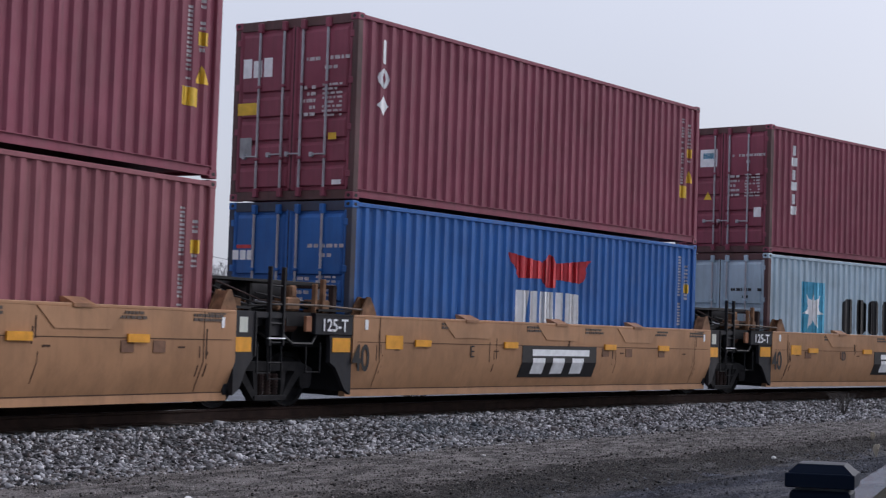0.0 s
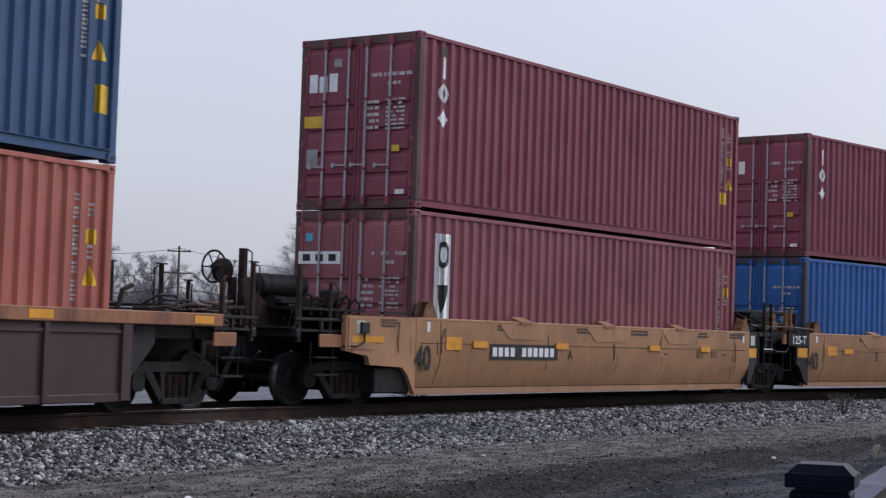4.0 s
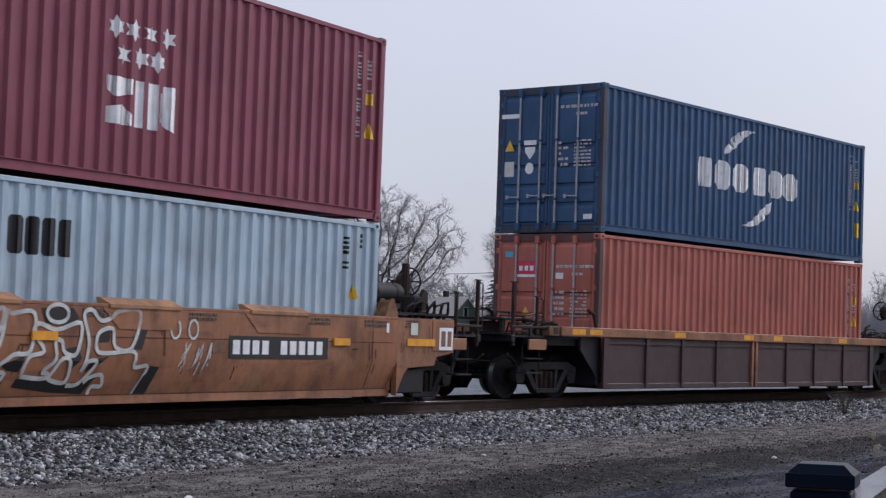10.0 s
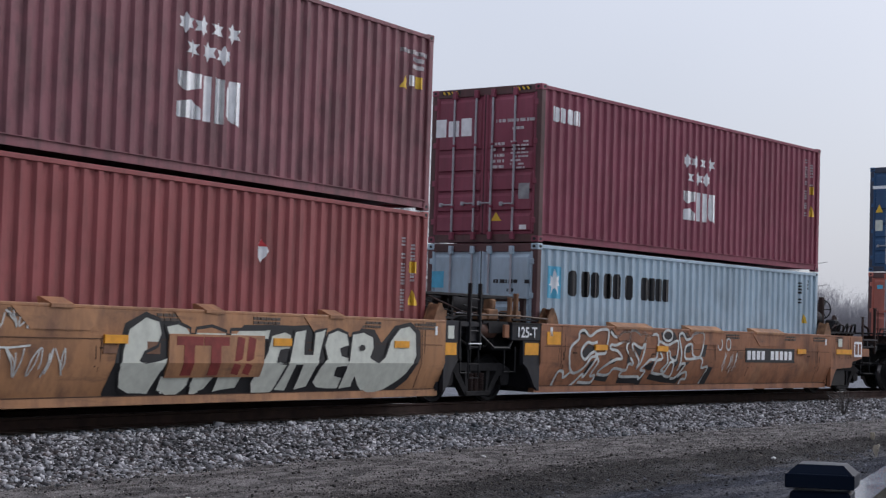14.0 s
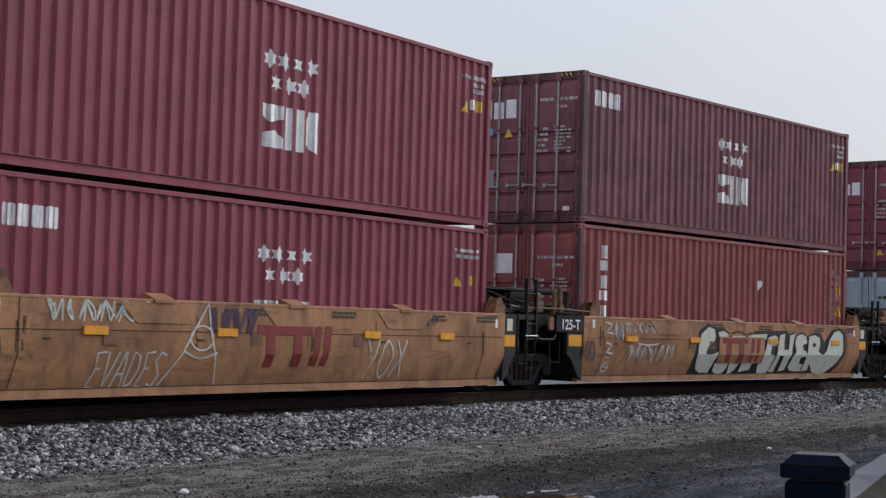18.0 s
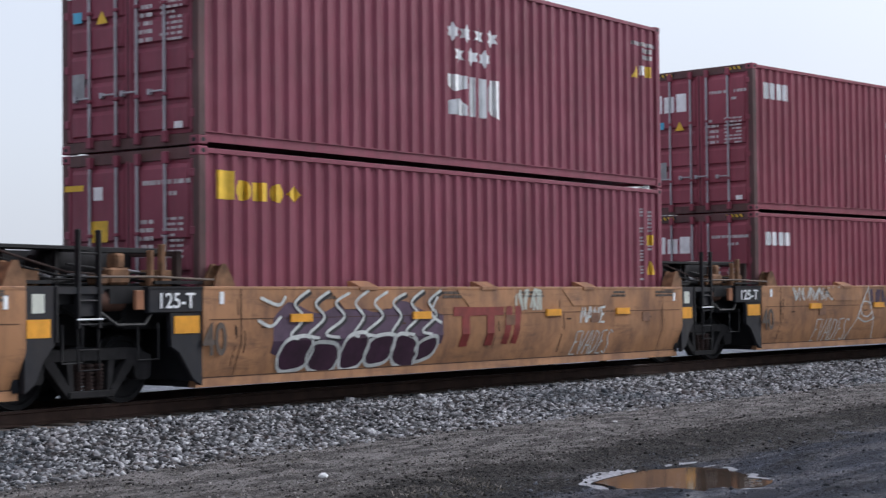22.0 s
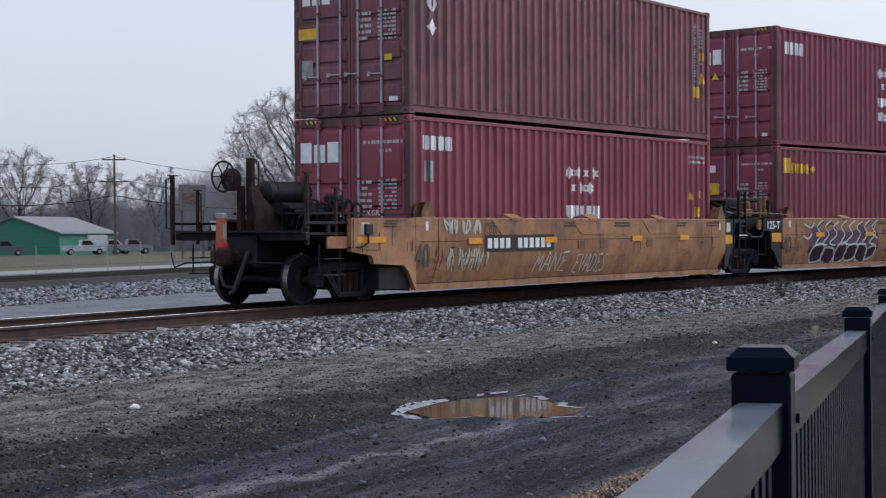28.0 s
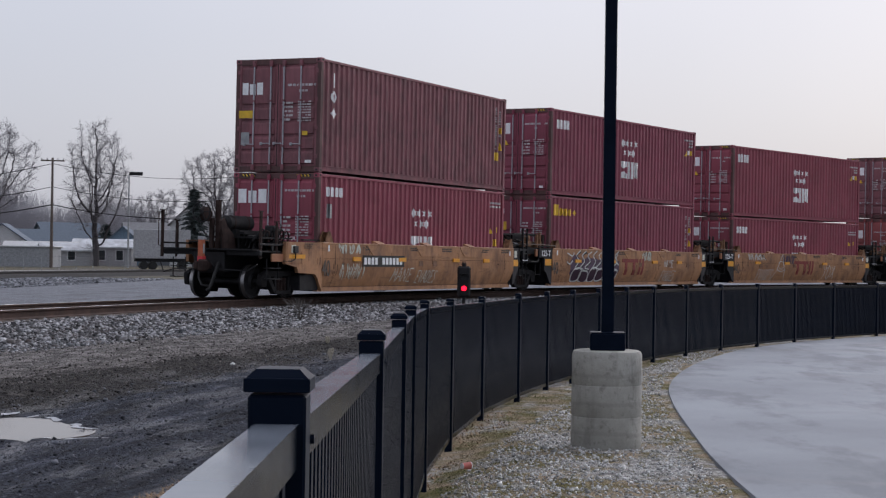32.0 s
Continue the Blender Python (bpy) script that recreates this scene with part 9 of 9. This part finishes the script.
for j in range(8):
    x = -4.7 + 0.43 * j
    sh, dk = Shape(), Shape()
    pts = curve([(x + 0.42, 1.40 - r.uniform(0, 0.05)), (x + 0.12, 1.22), (x + 0.30, 1.02), (x + r.uniform(-0.1, 0.1), 0.80), (x + 0.2, 0.74)])
    ribbon(dk, [(a + 0.05, min(b - 0.03, 1.40)) for a, b in pts], 0.05, 0.010)
    ribbon(sh, pts, 0.042, 0.016)
    part("spray_shadow", dk, BLACK, WAGONS[7], "dark sprayed edge")
    part("spray_outline", sh, SPRAY, WAGONS[7], "pale slanting sprayed stroke")
for pts in ([(-5.3, 1.0), (-5.05, 0.92), (-4.85, 1.05)], [(-5.25, 1.3), (-4.9, 1.2), (-4.75, 1.32)], [(-1.35, 1.3), (-1.5, 1.05), (-1.25, 0.9)]):
    sh = Shape()
    ribbon(sh, curve(pts), 0.045, 0.012)
    part("spray_outline", sh, SPRAY, WAGONS[7], "pale sprayed stroke")
spray(WAGONS[7], strokes("EVADES", 2.55, 3.80, 0.30, 0.70, 0.06), 0.032, SPRAY, 0.009, "pale sprayed letter stroke", False)
spray(WAGONS[7], strokes("MANE", 2.70, 3.52, 0.84, 1.10, 0.03), 0.045, SPRAY, 0.009, "pale sprayed letter stroke", False)
scrawl(WAGONS[7], 0.7, 1.6, 1.05, 1.42, 6, CREAM, 0.05, 16, "pale sprayed scribble")
scrawl(WAGONS[6], -5.2, -3.05, 1.12, 1.42, 12, SPRAY, 0.028, 17, "pale sprayed scribble")
spray(WAGONS[6], strokes("EVADES", -4.29, -2.9, 0.28, 0.75, 0.06), 0.028, SPRAY, 0.009, "pale sprayed letter stroke", False)
spray(WAGONS[6], strokes("YOX", 1.85, 3.1, 0.34, 0.95, 0.05), 0.034, SPRAY, 0.009, "pale sprayed letter stroke")
scrawl(WAGONS[6], 2.42, 4.05, 1.18, 1.40, 7, PURPLE, 0.03, 20, "purple sprayed scribble", False)
scrawl(WAGONS[6], -2.0, -0.95, 0.98, 1.38, 6, PURPLE, 0.055, 21, "purple sprayed scribble")
sh = Shape()
ribbon(sh, [(-2.95, 0.23), (-2.06, 1.42), (-1.98, 1.0), (-1.70, 0.25), (-2.9, 0.23)], 0.03, 0.009)
ribbon(sh, curve([(-2.55, 0.76), (-2.2, 0.66), (-1.84, 0.74)]), 0.03, 0.009)
ribbon(sh, oval(-2.18, 0.94, 0.24, 0.17, 14), 0.025, 0.009)
part("spray_tag", sh, SPRAY, WAGONS[6], "pale sprayed figure of lines")
scrawl(WAGONS[8], -5.45, -4.2, 1.14, 1.42, 7, CREAM, 0.035, 23, "white sprayed scribble")
scrawl(WAGONS[8], -5.35, -3.98, 0.45, 0.92, 9, CREAM, 0.030, 24, "white sprayed scribble", False)
spray(WAGONS[8], strokes("MANE", -2.25, -1.0, 0.40, 0.78, 0.08), 0.032, CREAM, 0.009, "white sprayed letter stroke", False)
spray(WAGONS[8], strokes("EVADES", -0.72, 0.62, 0.36, 0.72, 0.06), 0.032, CREAM, 0.009, "white sprayed letter stroke", False)
scrawl(WAGONS[8], -4.1, -3.2, 1.1, 1.36, 4, FADED, 0.02, 27, "faded sprayed scribble")
for a, b, z0, z1 in ((0.47, 1.25, 0.30, 0.56), (1.78, 2.44, 0.30, 0.60)):
    sh = Shape()
    sh.add([(a, -1.424, z0), (b, -1.424, z0), (b - 0.1, -1.424, z0 + 0.12), ((a + b) / 2, -1.424, z1), (a + 0.15, -1.424, z0 + 0.15)], [(0, 1, 2, 3, 4)])
    part("pale_stain", sh, SPRAY, WAGONS[3], "pale splashed paint")
for x in (-7.4, -6.8, -3.6, -0.6, 0.8, 4.2, 7.6):
    part("reflective_tape", Shape().box(x, x + 0.45, -1.506, -1.5, 1.24, 1.35), REFLECTOR, WAGONS[3], "orange reflective tape")



def door_letters(box, text, size, y, z):
    """Readable words on the rear doors."""
    ob = letters(box, text, size, 0, 0, WHITE, "stencil")
    ob.matrix_basis = Matrix(((0, 0, -1, -6.0995), (-1, 0, 0, y), (0, 1, 0, z), (0, 0, 0, 1)))


for box, top, mid in ((LOWER[8], 2.28, 1.02), (UPPER[4], 2.28, None), (UPPER[6], 2.28, None), (UPPER[7], 2.28, None)):
    if mid:
        for j, word in enumerate(("MAX.GR.", "TARE", "NET")):
            door_letters(box, word, 0.13, -0.16, mid - 0.19 * j)

# striped height markers over the doors
for box, h in [(UPPER[j], HI) for j in (4, 5, 6, 7)] + [(LOWER[6], LO), (LOWER[8], HI)]:
    for y0 in (-1.06, 0.62):
        plate_ = part("height_marker", Shape().box(-6.090, -6.086, y0, y0 + 0.44, h - 0.105, h - 0.035), BLACK, box, "black and yellow striped height marker")
        for q in range(4):
            y = y0 + 0.03 + 0.105 * q
            part("stripe", Shape().prism([(y, h - 0.10), (y + 0.045, h - 0.10), (y + 0.085, h - 0.04), (y + 0.04, h - 0.04)], "x", -6.093, -6.0905), YELLOW, plate_)
# markings stand higher on the tall boxes, and spread with the doors
for boxes, rise in ((LOWER, 0.204), (UPPER, 0.104)):
    for j, box in enumerate(boxes):
        for ob in box.children:
            if ob.name.split(".")[0] in SHELL or ob.name.startswith("height_marker"):
                continue
            ob.location.z += rise + (0.012 if boxes is UPPER and STACKS[j][3][1] == LO else 0.0)
            if ob.name.split(".")[0] != "stencil" and max(q.co.x for q in ob.data.vertices) < -6.05:
                ob.scale.y = 1.04
# ---- the train rolls ----
def motions():
    times = sorted({0.5 * j for j in range(65)})
    for ob, i, lift, side in MOVERS:
        up = Matrix.Translation((0, side, lift))
        walk(ob, [(t, unit_pose(i, t) @ up) for t in times])
    turn_times = [j * 0.125 for j in range(257)]
    for ws, x in WHEELS:
        rows = []
        for t in turn_times:
            rows.append((t, Matrix.Translation((x, 0, WHEEL_R)) @ Matrix.Rotation((rolled(t) / WHEEL_R) % (2 * math.pi), 4, "Y")))
        walk(ws, rows)


motions()
